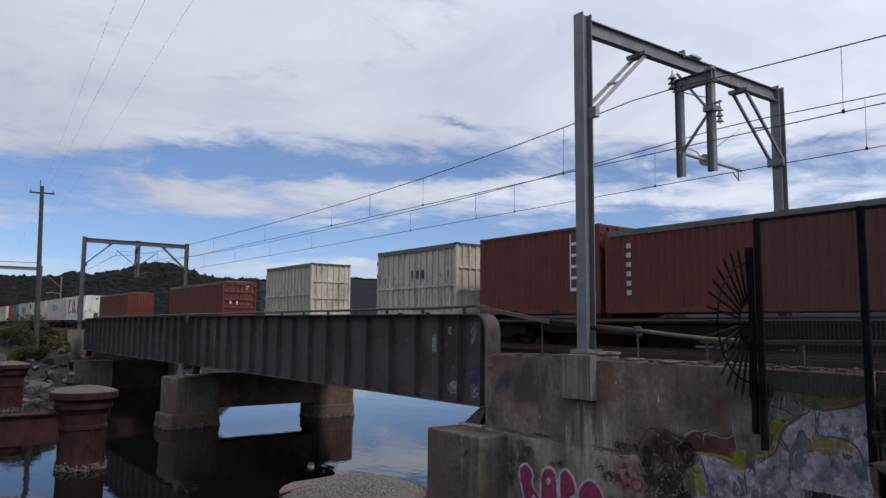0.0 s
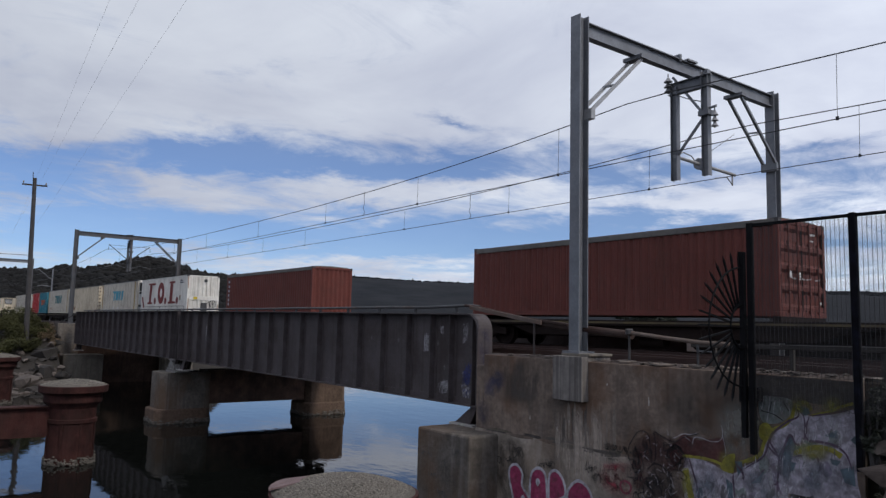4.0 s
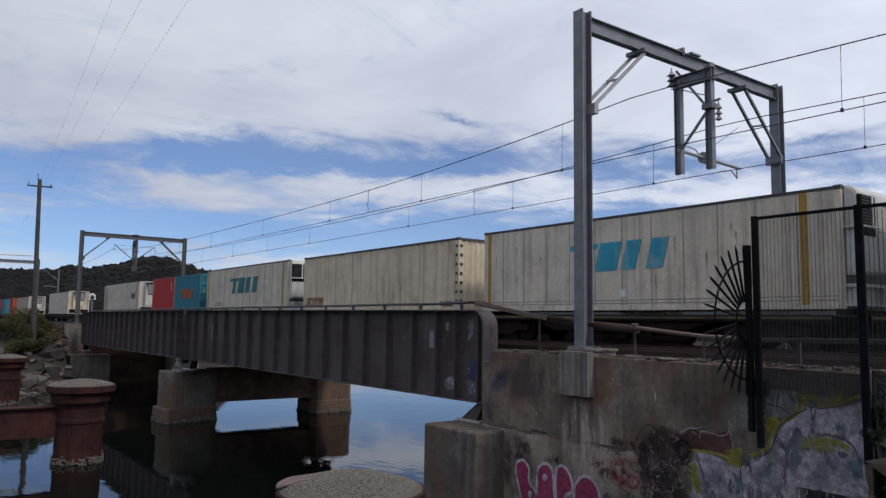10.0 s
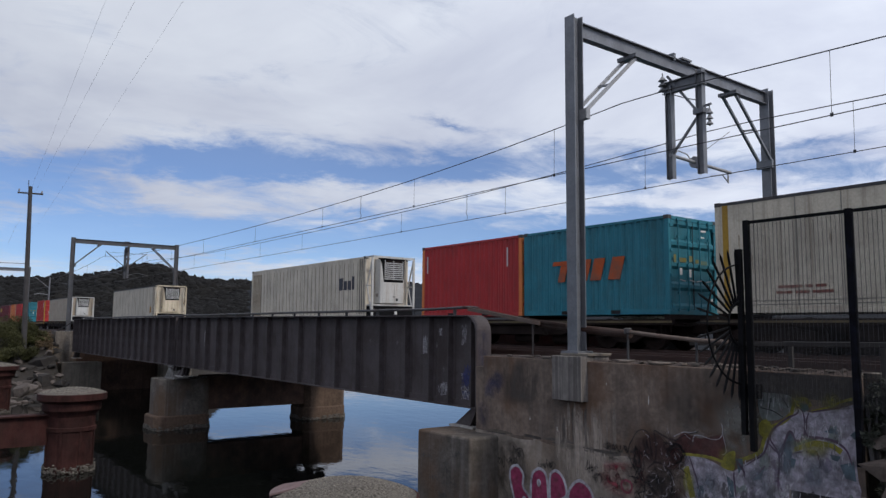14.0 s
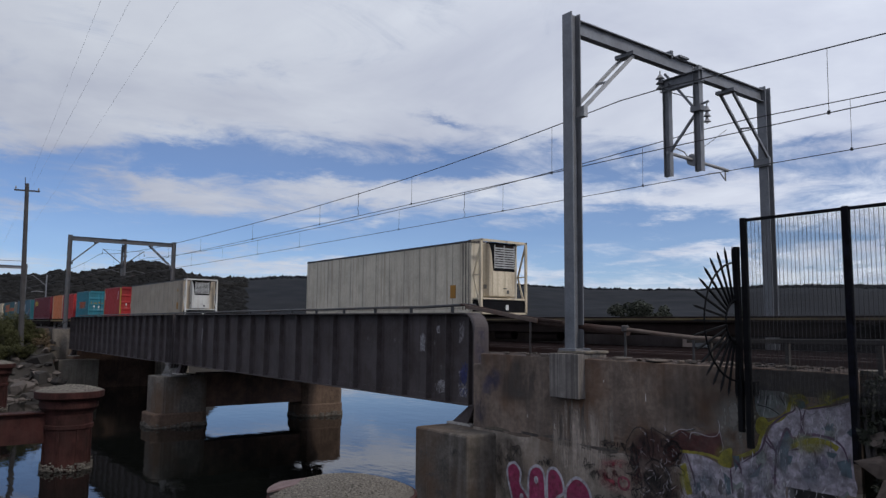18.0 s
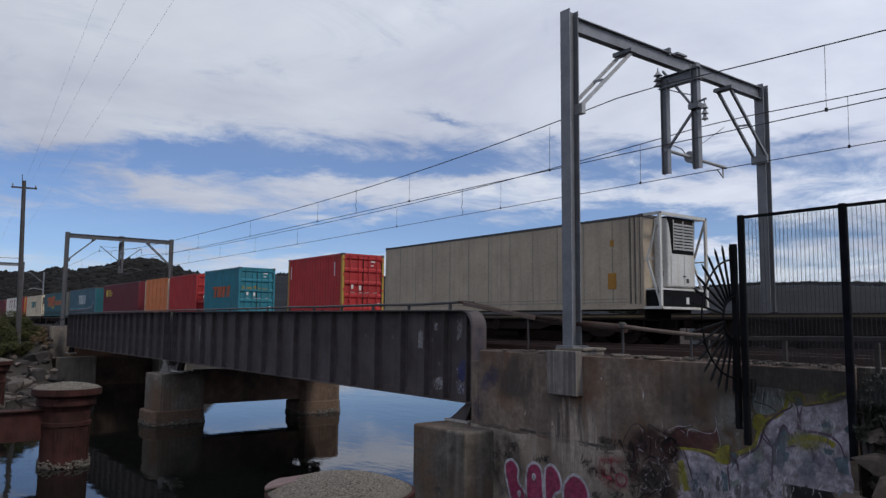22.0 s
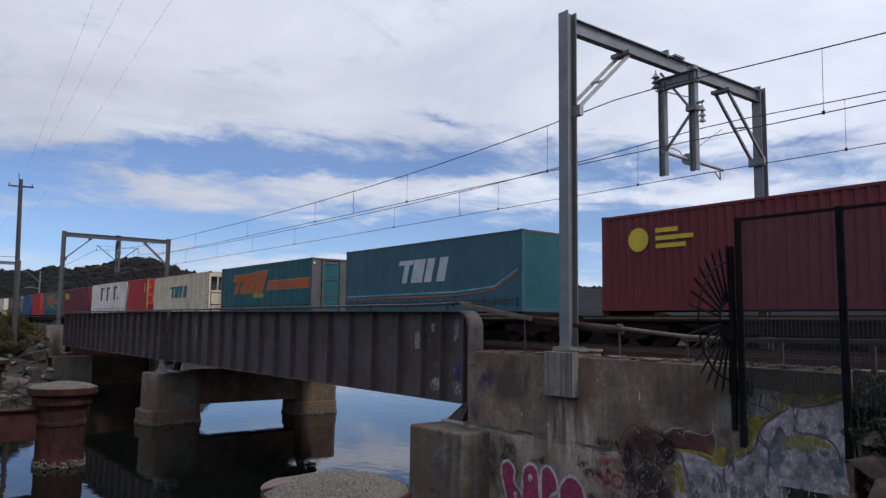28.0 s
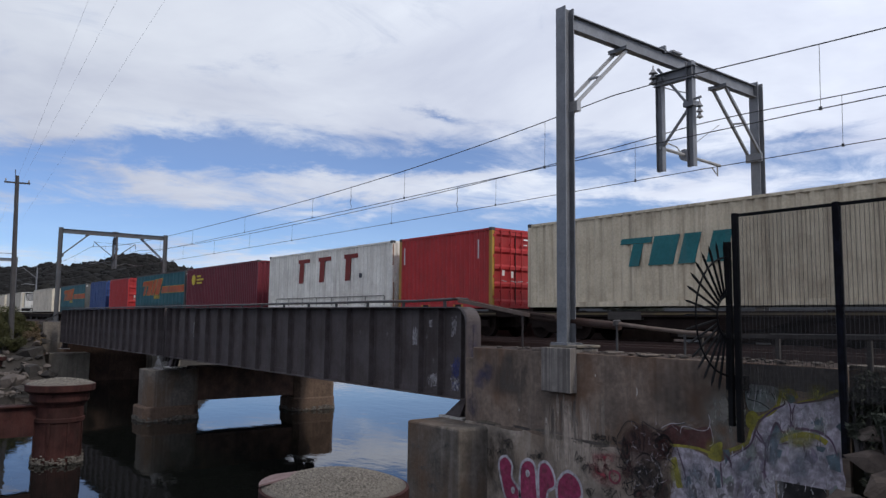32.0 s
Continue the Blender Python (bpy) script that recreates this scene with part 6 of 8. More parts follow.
def crane_bar(ob, L, H):
    g = Geo()
    slab(g, L * 0.5 - 1.30, 0.75, 0.36, H - 1.0)
    part("name_panel", g, LABEL_WHITE, ob, "white upright name panel")
    for i in range(5):
        g = Geo().box(L * 0.5 - 1.24, L * 0.5 - 1.0, -1.232, -1.226, 0.86 + i * 0.38, 1.14 + i * 0.38)
        part("name_bar", g, RED_BROWN, ob)


def upright_bars(x):
    def put(ob, L, H):
        for i in range(6):
            g = Geo()
            slab(g, x * L, 0.55 + i * 0.29, 0.17, 0.15)
            part("name_bar", g, MARK_GREY, ob, "pale upright name bar")
    return put


def vents(ob, L, H):
    for x in (-L / 2 + 0.35, L / 2 - 0.8):
        part("vent_strip", Geo().box(x, x + 0.05, -1.224, -1.2, H * 0.62, H * 0.86), LABEL_WHITE, ob, "pale upright strip")


C = container
C(146.95, 159.15, 8.66, "corr", RED_BROWN, "doors", tarp=True, mark=upright_bars(-0.43), label="red-brown open-top container under a grey tarpaulin on a flat wagon")
C(140.68, 146.72, 8.97, "corr", RED_BROWN, "doors", mark=crane_bar, label="red-brown short container with a white name panel")
C(133.12, 139.20, 9.02, "ribbed", DIRTY_WHITE, "ribbed", roof=STEEL_DARK, mark=panel_bars(MARK_DARK, [(-0.2, 1.6, 0.2, 0.35), (0.15, 1.6, 0.2, 0.35), (0.5, 1.6, 0.2, 0.35)], "faded dark mark"), label="dirty white ribbed steel box with rust streaks")
C(120.22, 126.28, 9.02, "ribbed", DIRTY_WHITE, "ribbed", roof=STEEL_DARK, label="dirty white ribbed steel box with rust streaks")
C(100.65, 112.85, 8.60, "corr", RED_BROWN, "doors", tarp=True, label="red-brown open-top container with ribbed doors facing forward")
C(74.96, 87.15, 8.63, "corr", RED_BROWN, "corr", tarp=True, mark=upright_bars(-0.475), label="red-brown open-top container under a grey tarpaulin, bulged end")
C(54.75, 66.98, 8.98, "corr", WHITE, "braced", mark=emblem_wide, label="white corrugated container with a large dark red emblem")
C(40.15, 53.45, 9.06, "panel", GREY_WHITE, "nose", mark=side_stripes(logo_slabs(MARK_LIGHT_BLUE, -2.15, 1.25, 0.90, "light blue brand slab"), band(YELLOW, 0.43, 0.20, "faded yellow band"), band(YELLOW, -0.476, 0.17, "faded yellow band"), panel_bars(LABEL_WHITE, [(-1.9, 0.42, 0.24, 0.24), (-0.1, 0.42, 0.24, 0.22)], "pasted white label", "paper_label"), smears), roof=STEEL_DARK, label="grey-white panelled container with light blue brand slabs")
C(24.75, 38.55, 9.04, "corr", CREAM, "corr", roof=STEEL_DARK, mark=rust_patch, pitch=0.44, label="cream corrugated container streaked with rust")
C(9.27, 22.72, 9.08, "panel", OFF_WHITE, "nose", mark=side_stripes(logo_slabs(MARK_TEAL, -2.2, 1.25, 1.0, "teal brand slab", 0.28, 1.45), band(YELLOW, -0.477, 0.16, "yellow band"), band(YELLOW, 0.447, 0.17, "yellow band"), panel_bars(FADED_RED, [(-5.0, 0.62, 0.62, 0.07), (-4.3, 0.62, 0.18, 0.07), (-4.05, 0.62, 0.26, 0.07), (-5.05, 0.48, 0.42, 0.07), (-4.55, 0.48, 0.34, 0.07), (-4.13, 0.48, 0.50, 0.07)], "faded red unreadable bar"), smears), roof=STEEL_DARK, label="off-white panelled reefer container with teal slabs and yellow bands")
C(1.70, 7.76, 8.97, "corr", TEAL, "doors", mark=logo_slabs(MARK_ORANGE, -1.6, 1.1, 0.7, "faded orange brand slab"), label="teal short container with faded orange mark")
C(-4.50, 1.58, 8.97, "corr", RED, "doors", post=ORANGE, mark=vents, label="red short container with orange corner posts")
C(-22.45, -9.10, 8.96, "slat", GREY_WHITE, "reefer", mark=panel_bars(MARK_DARK, [(4.2, 1.35, 0.35, 0.6), (4.65, 1.35, 0.3, 0.45), (5.05, 1.35, 0.3, 0.45), (5.45, 1.35, 0.2, 0.65)], "dark brand bar", "brand_slab"), pitch=0.43, label="grey-white refrigerated container with a dark mark")
C(-56.20, -42.55, 8.93, "panel", OFF_WHITE, "reefer", roof=STEEL_DARK, mark=panel_bars(LABEL_ORANGE, [(5.55, 0.62, 0.34, 0.52)], "small orange label", "warning_label"), unit=CREAM, label="plain off-white refrigerated container with front cooling unit")
C(-90.20, -76.20, 8.93, "panel", BEIGE, "reefer", roof=STEEL_DARK, mark=panel_bars(LABEL_ORANGE, [(5.65, 0.62, 0.32, 0.50), (5.75, 1.95, 0.14, 0.20)], "small orange label", "warning_label"), label="plain beige refrigerated container with white cooling unit")
C(-100.0, -94.05, 9.00, "corr", RED, "doors", post=YELLOW, mark=vents, label="red short container with yellow corner posts and barred doors")
C(-113.0, -106.92, 9.02, "corr", TEAL, "doors", mark=logo_slabs(MARK_ORANGE, -1.4, 1.1, 0.7, "faded orange brand slab"), label="teal short container with faded orange mark and barred doors")
C(-120.62, -114.60, 8.97, "corr", RED, "doors", post=RED, label="red short container with barred doors")
C(-127.05, -120.90, 8.97, "grid", ORANGE, "doors", post=CREAM, label="orange short container with panelled side doors")
C(-141.10, -128.95, 9.00, "corr", MAROON, "corr", mark=disc_mark, label="maroon long container with a yellow round emblem")
C(-156.85, -144.68, 9.00, "curtain", NAVY, "plain", roof=STEEL_DARK, end_colour=CURTAIN_TEAL, mark=navy_lines, label="dark blue curtain-sided box with silver slabs and teal front")
C(-172.75, -160.35, 8.97, "curtain", CURTAIN_TEAL, "gate", post=GATE_GREY, roof=STEEL_DARK, mark=swoosh, label="teal curtain-sided box with orange slabs and stripe")
C(-187.05, -174.95, 8.95, "corr", CREAM, "recess", mark=logo_slabs(MARK_TEAL, -2.0, 1.2, 0.85, "teal brand slab"), pitch=0.36, label="cream corrugated reefer with teal brand slabs")
C(-194.90, -188.92, 9.05, "corr", RED, "doors", post=YELLOW, mark=vents, label="red short container with yellow corner posts and barred doors")
C(-207.90, -195.45, 9.06, "corr", WHITE, "braced", mark=emblem_small, label="white container with a patched dark red emblem")
C(-221.60, -209.50, 9.0, "corr", MAROON, "corr", mark=disc_mark, label="maroon long container with a yellow round emblem")
C(-234.05, -221.95, 8.97, "curtain", CURTAIN_TEAL, "gate", post=GATE_GREY, roof=STEEL_DARK, mark=swoosh, label="teal curtain-sided box with orange slabs and stripe")
C(-242.60, -236.50, 8.97, "corr", RED, "doors", label="red short container with barred doors")
C(-250.10, -243.95, 8.97, "grid", BLUE, "doors", label="blue short container with panelled side doors")
C(-264.60, -252.30, 8.97, "curtain", CURTAIN_TEAL, "gate", post=GATE_GREY, roof=STEEL_DARK, mark=swoosh, label="teal curtain-sided box with orange slabs and stripe")
C(-282.20, -269.60, 8.96, "corr", GREY_WHITE, "corr", label="grey-white corrugated steel container on a flat wagon")
C(-306.0, -292.6, 8.94, "panel", OFF_WHITE, "reefer", label="off-white refrigerated container with front cooling unit")
C(-321.5, -308.2, 8.95, "corr", GREY_WHITE, "corr", label="grey-white corrugated steel container on a flat wagon")


def flat_wagon(s0, s1):
    bright = -130 < (s0 + s1) / 2 < -90
    pale_wheel = bright or 80 < (s0 + s1) / 2 < 90
    sill, wheel_paint = SILL_BRIGHT if bright else SILL_YELLOW, BAR_GREY if pale_wheel else WAGON_BROWN
    L = s1 - s0
    ob = thing("flat_wagon", ((s0 + s1) / 2, TRACK_FAR, RAIL_TOP), "dark brown skeletal container flat wagon with yellowed side sill", "freight wagon", "freight wagons")
    deck = DECK - RAIL_TOP - 0.145
    part("underframe", Geo().box(-L / 2 + 0.3, L / 2 - 0.3, -0.35, 0.35, deck - 0.55, deck - 0.12), WAGON_BROWN, ob, bevel=0.02)
    for sy in (-1, 1):
        part("side_sill", Geo().box(-L / 2 + 0.15, L / 2 - 0.15, sy * 1.20 - 0.06, sy * 1.20 + 0.06, deck - 0.17, deck), sill if bright else WAGON_BROWN, ob, bevel=0.01)
        part("sill_edge", Geo().box(-L / 2 + 0.16, L / 2 - 0.16, min(sy * 1.258, sy * 1.266), max(sy * 1.258, sy * 1.266), deck - (0.16 if bright else 0.105), deck - (0.005 if bright else 0.045)), sill, ob, "yellowed sill edge")
        part("side_truss", Geo().prism([(-L / 2 + 3.4, deck - 0.18), (L / 2 - 3.4, deck - 0.18), (L / 2 - 4.6, deck - 0.50), (-L / 2 + 4.6, deck - 0.50)], "y", sy * 1.10 - 0.03, sy * 1.10 + 0.03), WAGON_BROWN, ob)
    for i in range(9):
        x = -L / 2 + 0.5 + (L - 1.0) * i / 8
        part("cross_bearer", Geo().box(x - 0.10, x + 0.10, -1.14, 1.14, deck - 0.16, deck - 0.01), WAGON_BROWN, ob)
    part("deck_sheet", Geo().box(-L / 2 + 0.16, L / 2 - 0.16, -1.13, 1.13, deck - 0.20, deck - 0.165), WAGON_BROWN, ob)
    for a, b in BOXES:
        if s0 - 1 < (a + b) / 2 < s1 + 1:
            for e in (a + 0.12, b - 0.12):
                x = e - (s0 + s1) / 2
                part("bolster", Geo().box(x - 0.11, x + 0.11, -1.19, 1.19, deck - 0.01, deck + 0.141), WAGON_BROWN, ob, bevel=0.01)
    hub = -0.285 * L if 80 < (s0 + s1) / 2 < 90 else 0.11 * L
    ring = [(hub + 0.18 * math.cos(i * math.pi / 8), -1.30, deck - 0.34 + 0.18 * math.sin(i * math.pi / 8)) for i in range(17)]
    hw = part("handbrake_wheel", Geo().path(ring, 0.018, 6), wheel_paint, ob, "spoked handbrake wheel")
    for i in range(3):
        a = i * math.pi / 3
        part("spoke", Geo().tube((hub - 0.175 * math.cos(a), -1.30, deck - 0.34 - 0.175 * math.sin(a)), (hub + 0.175 * math.cos(a), -1.30, deck - 0.34 + 0.175 * math.sin(a)), 0.012, 6), wheel_paint, hw)
    part("brake_cylinder", Geo().tube((-0.5, -0.75, deck - 0.62), (0.4, -0.75, deck - 0.62), 0.18, 14), WAGON_BROWN, ob)
    part("air_reservoir", Geo().tube((1.4, -0.75, deck - 0.62), (2.7, -0.75, deck - 0.62), 0.20, 14), WAGON_BROWN, ob)
    for spot in (125.3, -182.9):
        if s0 < spot < s1:
            x = spot - (s0 + s1) / 2
            part("equipment_box", Geo().box(x - 0.62, x + 0.62, -1.275, -0.90, deck - 0.26, deck - 0.02), BEAM_GREY, ob, "grey dirty equipment box", bevel=0.015)
    for sx in (-1, 1):
        part("coupler", Geo().box(min(sx * (L / 2 - 0.3), sx * (L / 2 + 0.42)), max(sx * (L / 2 - 0.3), sx * (L / 2 + 0.42)), -0.12, 0.12, deck - 0.42, deck - 0.16), WAGON_BROWN, ob, bevel=0.03)
        part("end_step", Geo().path([(sx * (L / 2 - 0.25), -1.18, deck - 0.15), (sx * (L / 2 - 0.25), -1.18, deck - 0.6), (sx * (L / 2 - 0.6), -1.18, deck - 0.6), (sx * (L / 2 - 0.6), -1.18, deck - 0.15)], 0.02, 6), WAGON_BROWN, ob)
        bg = part("bogie", Geo().box(-0.3, 0.3, -0.95, 0.95, 0.34, 0.58), WAGON_BROWN, ob, at=(sx * (L / 2 - 2.0), 0, 0), bevel=0.02)
        for sy in (-1, 1):
            pr = [(-1.15, 0.34), (-1.15, 0.60), (-0.75, 0.66), (-0.35, 0.86), (0.35, 0.86), (0.75, 0.66), (1.15, 0.60), (1.15, 0.34), (0.65, 0.38), (0.30, 0.20), (-0.30, 0.20), (-0.65, 0.38)]
            part("bogie_side_frame", Geo().prism(pr, "y", sy * 0.98 - 0.06, sy * 0.98 + 0.06), WAGON_BROWN, bg, bevel=0.02)
        for wx in (-0.9, 0.9):
            ws = Geo()
            for sy in (-1, 1):
                ws.tube((0, sy * 0.70, 0), (0, sy * 0.83, 0), 0.46, 24)
                ws.tube((0, sy * 0.66, 0), (0, sy * 0.70, 0), 0.49, 24)
                ws.tube((0, sy * 0.83, 0), (0, sy * 0.845, 0), 0.36, 24, 0.34)
                for k in range(5):
                    a = k * 2 * math.pi / 5
                    ws.tube((0.22 * math.cos(a), sy * 0.84, 0.22 * math.sin(a)), (0.22 * math.cos(a), sy * 0.86, 0.22 * math.sin(a)), 0.05, 8)
            ws.tube((0, -1.02, 0), (0, 1.02, 0), 0.08, 12)
            w = part("wheelset", ws, WAGON_BROWN, bg, "worn steel wheelset", at=(wx, 0, 0.46))
            WHEELS.append(w)
    TRAIN.append(ob)
    return ob


WHEELS = []
for a, b in ((139.9, 160.2), (118.8, 139.3), (99.2, 118.2), (73.6, 98.6), (53.9, 73.0), (39.2, 53.3), (23.6, 38.6), (8.6, 23.0), (-5.2, 8.0), (-24.2, -5.8), (-43.0 - 14.2, -24.8),
             (-75.4, -57.8), (-93.2, -76.0), (-113.6, -93.8), (-127.8, -114.2), (-142.0, -128.4), (-158.2, -142.6), (-173.6, -158.8), (-187.9, -174.2), (-208.6, -188.5), (-222.3, -209.2), (-242.9, -222.9),
             (-265.4, -243.5), (-290.5, -266.0), (-307.0, -291.1), (-322.5, -307.6)):
    flat_wagon(a, b)


def motions():
    times = [i * 2.0 for i in range(17)]
    for ob in TRAIN:
        x, y, z = ob.location
        walk(ob, [(t, pose(x + train_shift(t), y, z)) for t in times])
    # wheels roll without slipping
    turns = {}
    step = 1 / 30
    for w in WHEELS:
        x, y, z = w.location
        key = round(x, 3)
        if key not in turns:
            walk(w, [(i * step, pose(x, y, z, 0, math.degrees((train_shift(i * step) - train_shift(0)) / 0.46), 0)) for i in range(961)])
            turns[key] = w.animation_data
        else:
            w.rotation_mode = "QUATERNION"
            keys = w.animation_data_create()
            keys.action = turns[key].action
            keys.action_slot = turns[key].action_slot
    # the bird rests on the water, rises behind the train and flies off
    walk(BIRD, [(0, pose(-76, 43, 0.06)), (3.6, pose(-76, 43, 0.06)), (5.0, pose(-66.5, 42.5, 4.2, 0, -18, -3)), (6.6, pose(-49.64, 42, 9.89, 0, -16, 0)), (6.8, pose(-47.52, 42, 10.30, 0, -16, 0)), (7.0, pose(-45.10, 42, 10.60, 0, -16, 0)), (7.2, pose(-42.82, 42, 10.87, 0, -16, 0)), (7.4, pose(-40.34, 42, 11.08, 0, -16, 0)), (8.8, pose(-26.1, 42, 13.8, 0, -20, -8)), (9.0, pose(-24.4, 42, 14.35, 0, -20, 0)),
                (9.4, pose(-21.05, 42, 15.65, 0, -20, 0)), (9.6, pose(-19.4, 42, 16.3, 0, -18, 0)), (9.8, pose(-17.65, 42, 16.85, 0, -15, 0)), (12, pose(1, 43, 22, 0, -10, 0)), (16, pose(35, 46, 27)), (32, pose(170, 60, 40))])
    for side, w in WINGS:
        x, y, z = w.location
        beats = [(4.0 + i * 0.0667, pose(x, y, z, side * (38 if i % 4 in (0, 1) else -30), 0, 0)) for i in range(150)]
        walk(w, [(0, pose(x, y, z, 0, 0, side * -50)), (3.9, pose(x, y, z, 0, 0, side * -50))] + beats + [(14.2, pose(x, y, z)), (32, pose(x, y, z))])


# ---- END OF TRAIN ----

# ---- fence at the end of the wall ----
F_Y = 12.45
ob = thing("security_fence", (-7.20, F_Y, 3.5), "black steel security fence with a spiked fan on the wall", "fence")
POSTS = (0.0, 1.79, 3.58, 5.37)
for i, x in enumerate(POSTS):
    part("fence_post", Geo().box(x - 0.05, x + 0.05, -0.05, 0.05, -0.02 if i < 2 else 0.5, 4.10), FENCE_BLUE if i == 1 else FENCE_BLACK, ob, "blue-black post scraped along one face" if i == 1 else "", bevel=0.008)
for a, b in zip(POSTS, POSTS[1:]):
    part("top_rail", Geo().box(a + 0.05, b - 0.05, -0.022, 0.022, 4.03, 4.085), FENCE_BLACK, ob)
    wire = Geo().tube((0, 0, 0.86), (0, 0, 4.04), 0.0043, 6).mesh("picket_wire")
    n = 25
    for i in range(1, n):
        part("picket_wire", wire, FENCE_WIRE, ob, at=(a + (b - a) * i / n, 0, 0))
    weave = Geo()
    for i in range(248):
        z = 0.87 + i * 0.0127
        weave.box(a + 0.05, b - 0.05, -0.0068, -0.0045, z, z + 0.0030)
    tagged(part("mesh_weave", weave, FENCE_WIRE, ob, "close-set cross wires of the mesh"), kind="stuff")
part("fan_post", Geo().box(-0.19, -0.10, -0.07, 0.03, 0.25, 3.58), FENCE_BLACK, ob, bevel=0.008)
part("wall_bolt_plate", Geo().box(-0.22, 0.08, 0.052, 0.20, 0.9, 1.15), FENCE_BLACK, ob)
spike = Geo().beam((0, -0.34, 0), (0, -1.28, 0), 0.032, 0.032).add([(-0.016, -1.28, -0.016), (0.016, -1.28, -0.016), (0.016, -1.28, 0.016), (-0.016, -1.28, 0.016), (0, -1.39, 0)], [(0, 1, 4), (1, 2, 4), (2, 3, 4), (3, 0, 4)]).mesh("fan_spike")
for i in range(17):
    part("fan_spike", spike, FENCE_BLACK, ob, at=(-0.18, -0.02, 2.22), turn=(86 - i * 10.8, 0, 0))
for r in (0.40, 1.07):
    part("fan_ring", Geo().path([(-0.15, -0.02 - r * math.cos(radians(a)), 2.22 + r * math.sin(radians(a))) for a in range(-90, 91, 10)], 0.018, 6), FENCE_BLACK, ob)

# ---- broken handrail on the wall ----
ob = thing("broken_handrail", (-15.4, 13.05, 4.9), "sagging weathered pipe handrail on thin posts", "handrail")
part("pipe", Geo().path([(-0.75, 0.02, 1.29), (-0.2, 0, 1.24), (0.5, 0.0, 1.13), (1.26, 0, 1.01), (2.05, 0, 0.89), (3.0, 0.02, 0.80)], 0.038, 10), PIPE_BROWN, ob, "brown weathered pipe")
part("plank", Geo().beam((-0.45, -0.06, 1.235), (2.35, -0.05, 0.835), 0.03, 0.105), RUST_PIPE, ob, "split weathered plank along the pipe", bevel=0.008)
part("plank", Geo().beam((1.5, -0.02, 0.98), (3.15, 0.0, 0.80), 0.05, 0.06), PIPE_BROWN, ob, "", bevel=0.008)
part("lower_pipe", Geo().path([(2.2, 0.10, 0.83), (3.6, 0.10, 0.70), (5.0, 0.10, 0.60)], 0.092, 12), PIPE_BROWN, ob, "thick rust-brown pipe")
part("end_pipe", Geo().path([(4.93, 0, 0.66), (5.9, 0.0, 0.565), (6.75, 0, 0.495), (7.4, 0, 0.48)], 0.044, 10), RUST_PIPE, ob, "pale weathered pipe")
for x, h in ((2.05, 0.90), (5.0, 0.66), (6.7, 0.50)):
    part("rail_post", Geo().tube((x, 0, 0), (x, 0, h), 0.026, 8), STEEL_DARK, ob)
part("clamp", Geo().lathe([(0.05, 0.60), (0.085, 0.62), (0.085, 0.72), (0.05, 0.74)], 12, (5.0, 0)), STEEL_DARK, ob)

# weathered beam that goes on from the handrail beside the track
ob = thing("guard_beam", (-9.1, 13.42, 4.8), "grey weathered guard beam on short posts beside the track", "guard rail")
part("beam", Geo().beam((0.0, 0, 0.53), (9.0, 0, 0.65), 0.05, 0.085), BEAM_GREY, ob, bevel=0.012)
part("top_strip", Geo().beam((2.0, 0, 0.600), (9.0, 0, 0.692), 0.055, 0.012), PALE_STRIP, ob, "thin pale strip on top")
for i in range(6):
    part("beam_post", Geo().box(-0.04, 0.04, 0.027, 0.09, 0, 0.52), BEAM_GREY, ob, at=(0.5 + 1.6 * i, 0, 0))

# cable trough boards and stones along the coping
g = Geo()
for i in range(95):
    for j in range(6):
        x, y = -14.7 + i * 0.0968, 12.735 + j * 0.165
        g.v.append((x, y, 4.893 + 0.02 * noise.noise(Vector((x * 3, y * 3, 0))) + (0.012 if 0 < j else -0.015)))
g.f = [(i * 6 + j, (i + 1) * 6 + j, (i + 1) * 6 + j + 1, i * 6 + j + 1) for i in range(94) for j in range(5)]
structure("coping_dirt", g, BALLAST, "brown dirt lying on the wall coping", "dirt")
rnd = random.Random(11)
for i in range(70):
    s = rnd.uniform(0.03, 0.09)
    vs, fs = ico(s, 1, i, 0.40, 0.6)
    tagged(part("coping_stone", Geo().add(vs, fs), ROCK_BROWN if i % 3 else ROCK, None, at=(rnd.uniform(-10.9, -5.8), rnd.uniform(12.80, 13.55), 4.905 + s * 0.2), turn=(0, 0, rnd.uniform(0, 360))), "brown loose stone on the wall coping", "stone", "loose stones")
SLAB_STONE = material("pale_broken_stone", (0.135, 0.108, 0.090), 0.92, scale=2, bump=0.5, fine=14, stain=(0.06, 0.045, 0.036), stain_amount=0.7, vary=0.3)
for i in range(22):
    w, d, h = rnd.uniform(0.08, 0.19), rnd.uniform(0.06, 0.13), rnd.uniform(0.025, 0.05)
    pts = [(w * math.cos(a) * rnd.uniform(0.75, 1.1), d * math.sin(a) * rnd.uniform(0.75, 1.1)) for a in [k * 0.898 for k in range(7)]]
    x = rnd.uniform(-10.9, -7.6) if i < 15 else rnd.uniform(-14.3, -12.4)
    tagged(part("flat_stone", Geo().prism(pts, "z", 0, h), SLAB_STONE, None, at=(x, rnd.uniform(12.80, 13.10), 4.905), turn=(rnd.uniform(-5, 5), rnd.uniform(-5, 5), rnd.uniform(0, 360)), bevel=0.006), "pale flat broken stone on the wall coping", "stone", "loose stones")
ob = thing("cable_trough", (-9.4, 13.75, 4.8), "grey concrete cable trough beside the track", "cable trough")
for i in range(8):
    part("trough_lid", Geo().box(-0.58, 0.58, -0.2, 0.2, 0, 0.07), CONCRETE_PALE, ob, bevel=0.01, at=(-4.2 + i * 1.2, 0, 0.02 * (i % 2)))
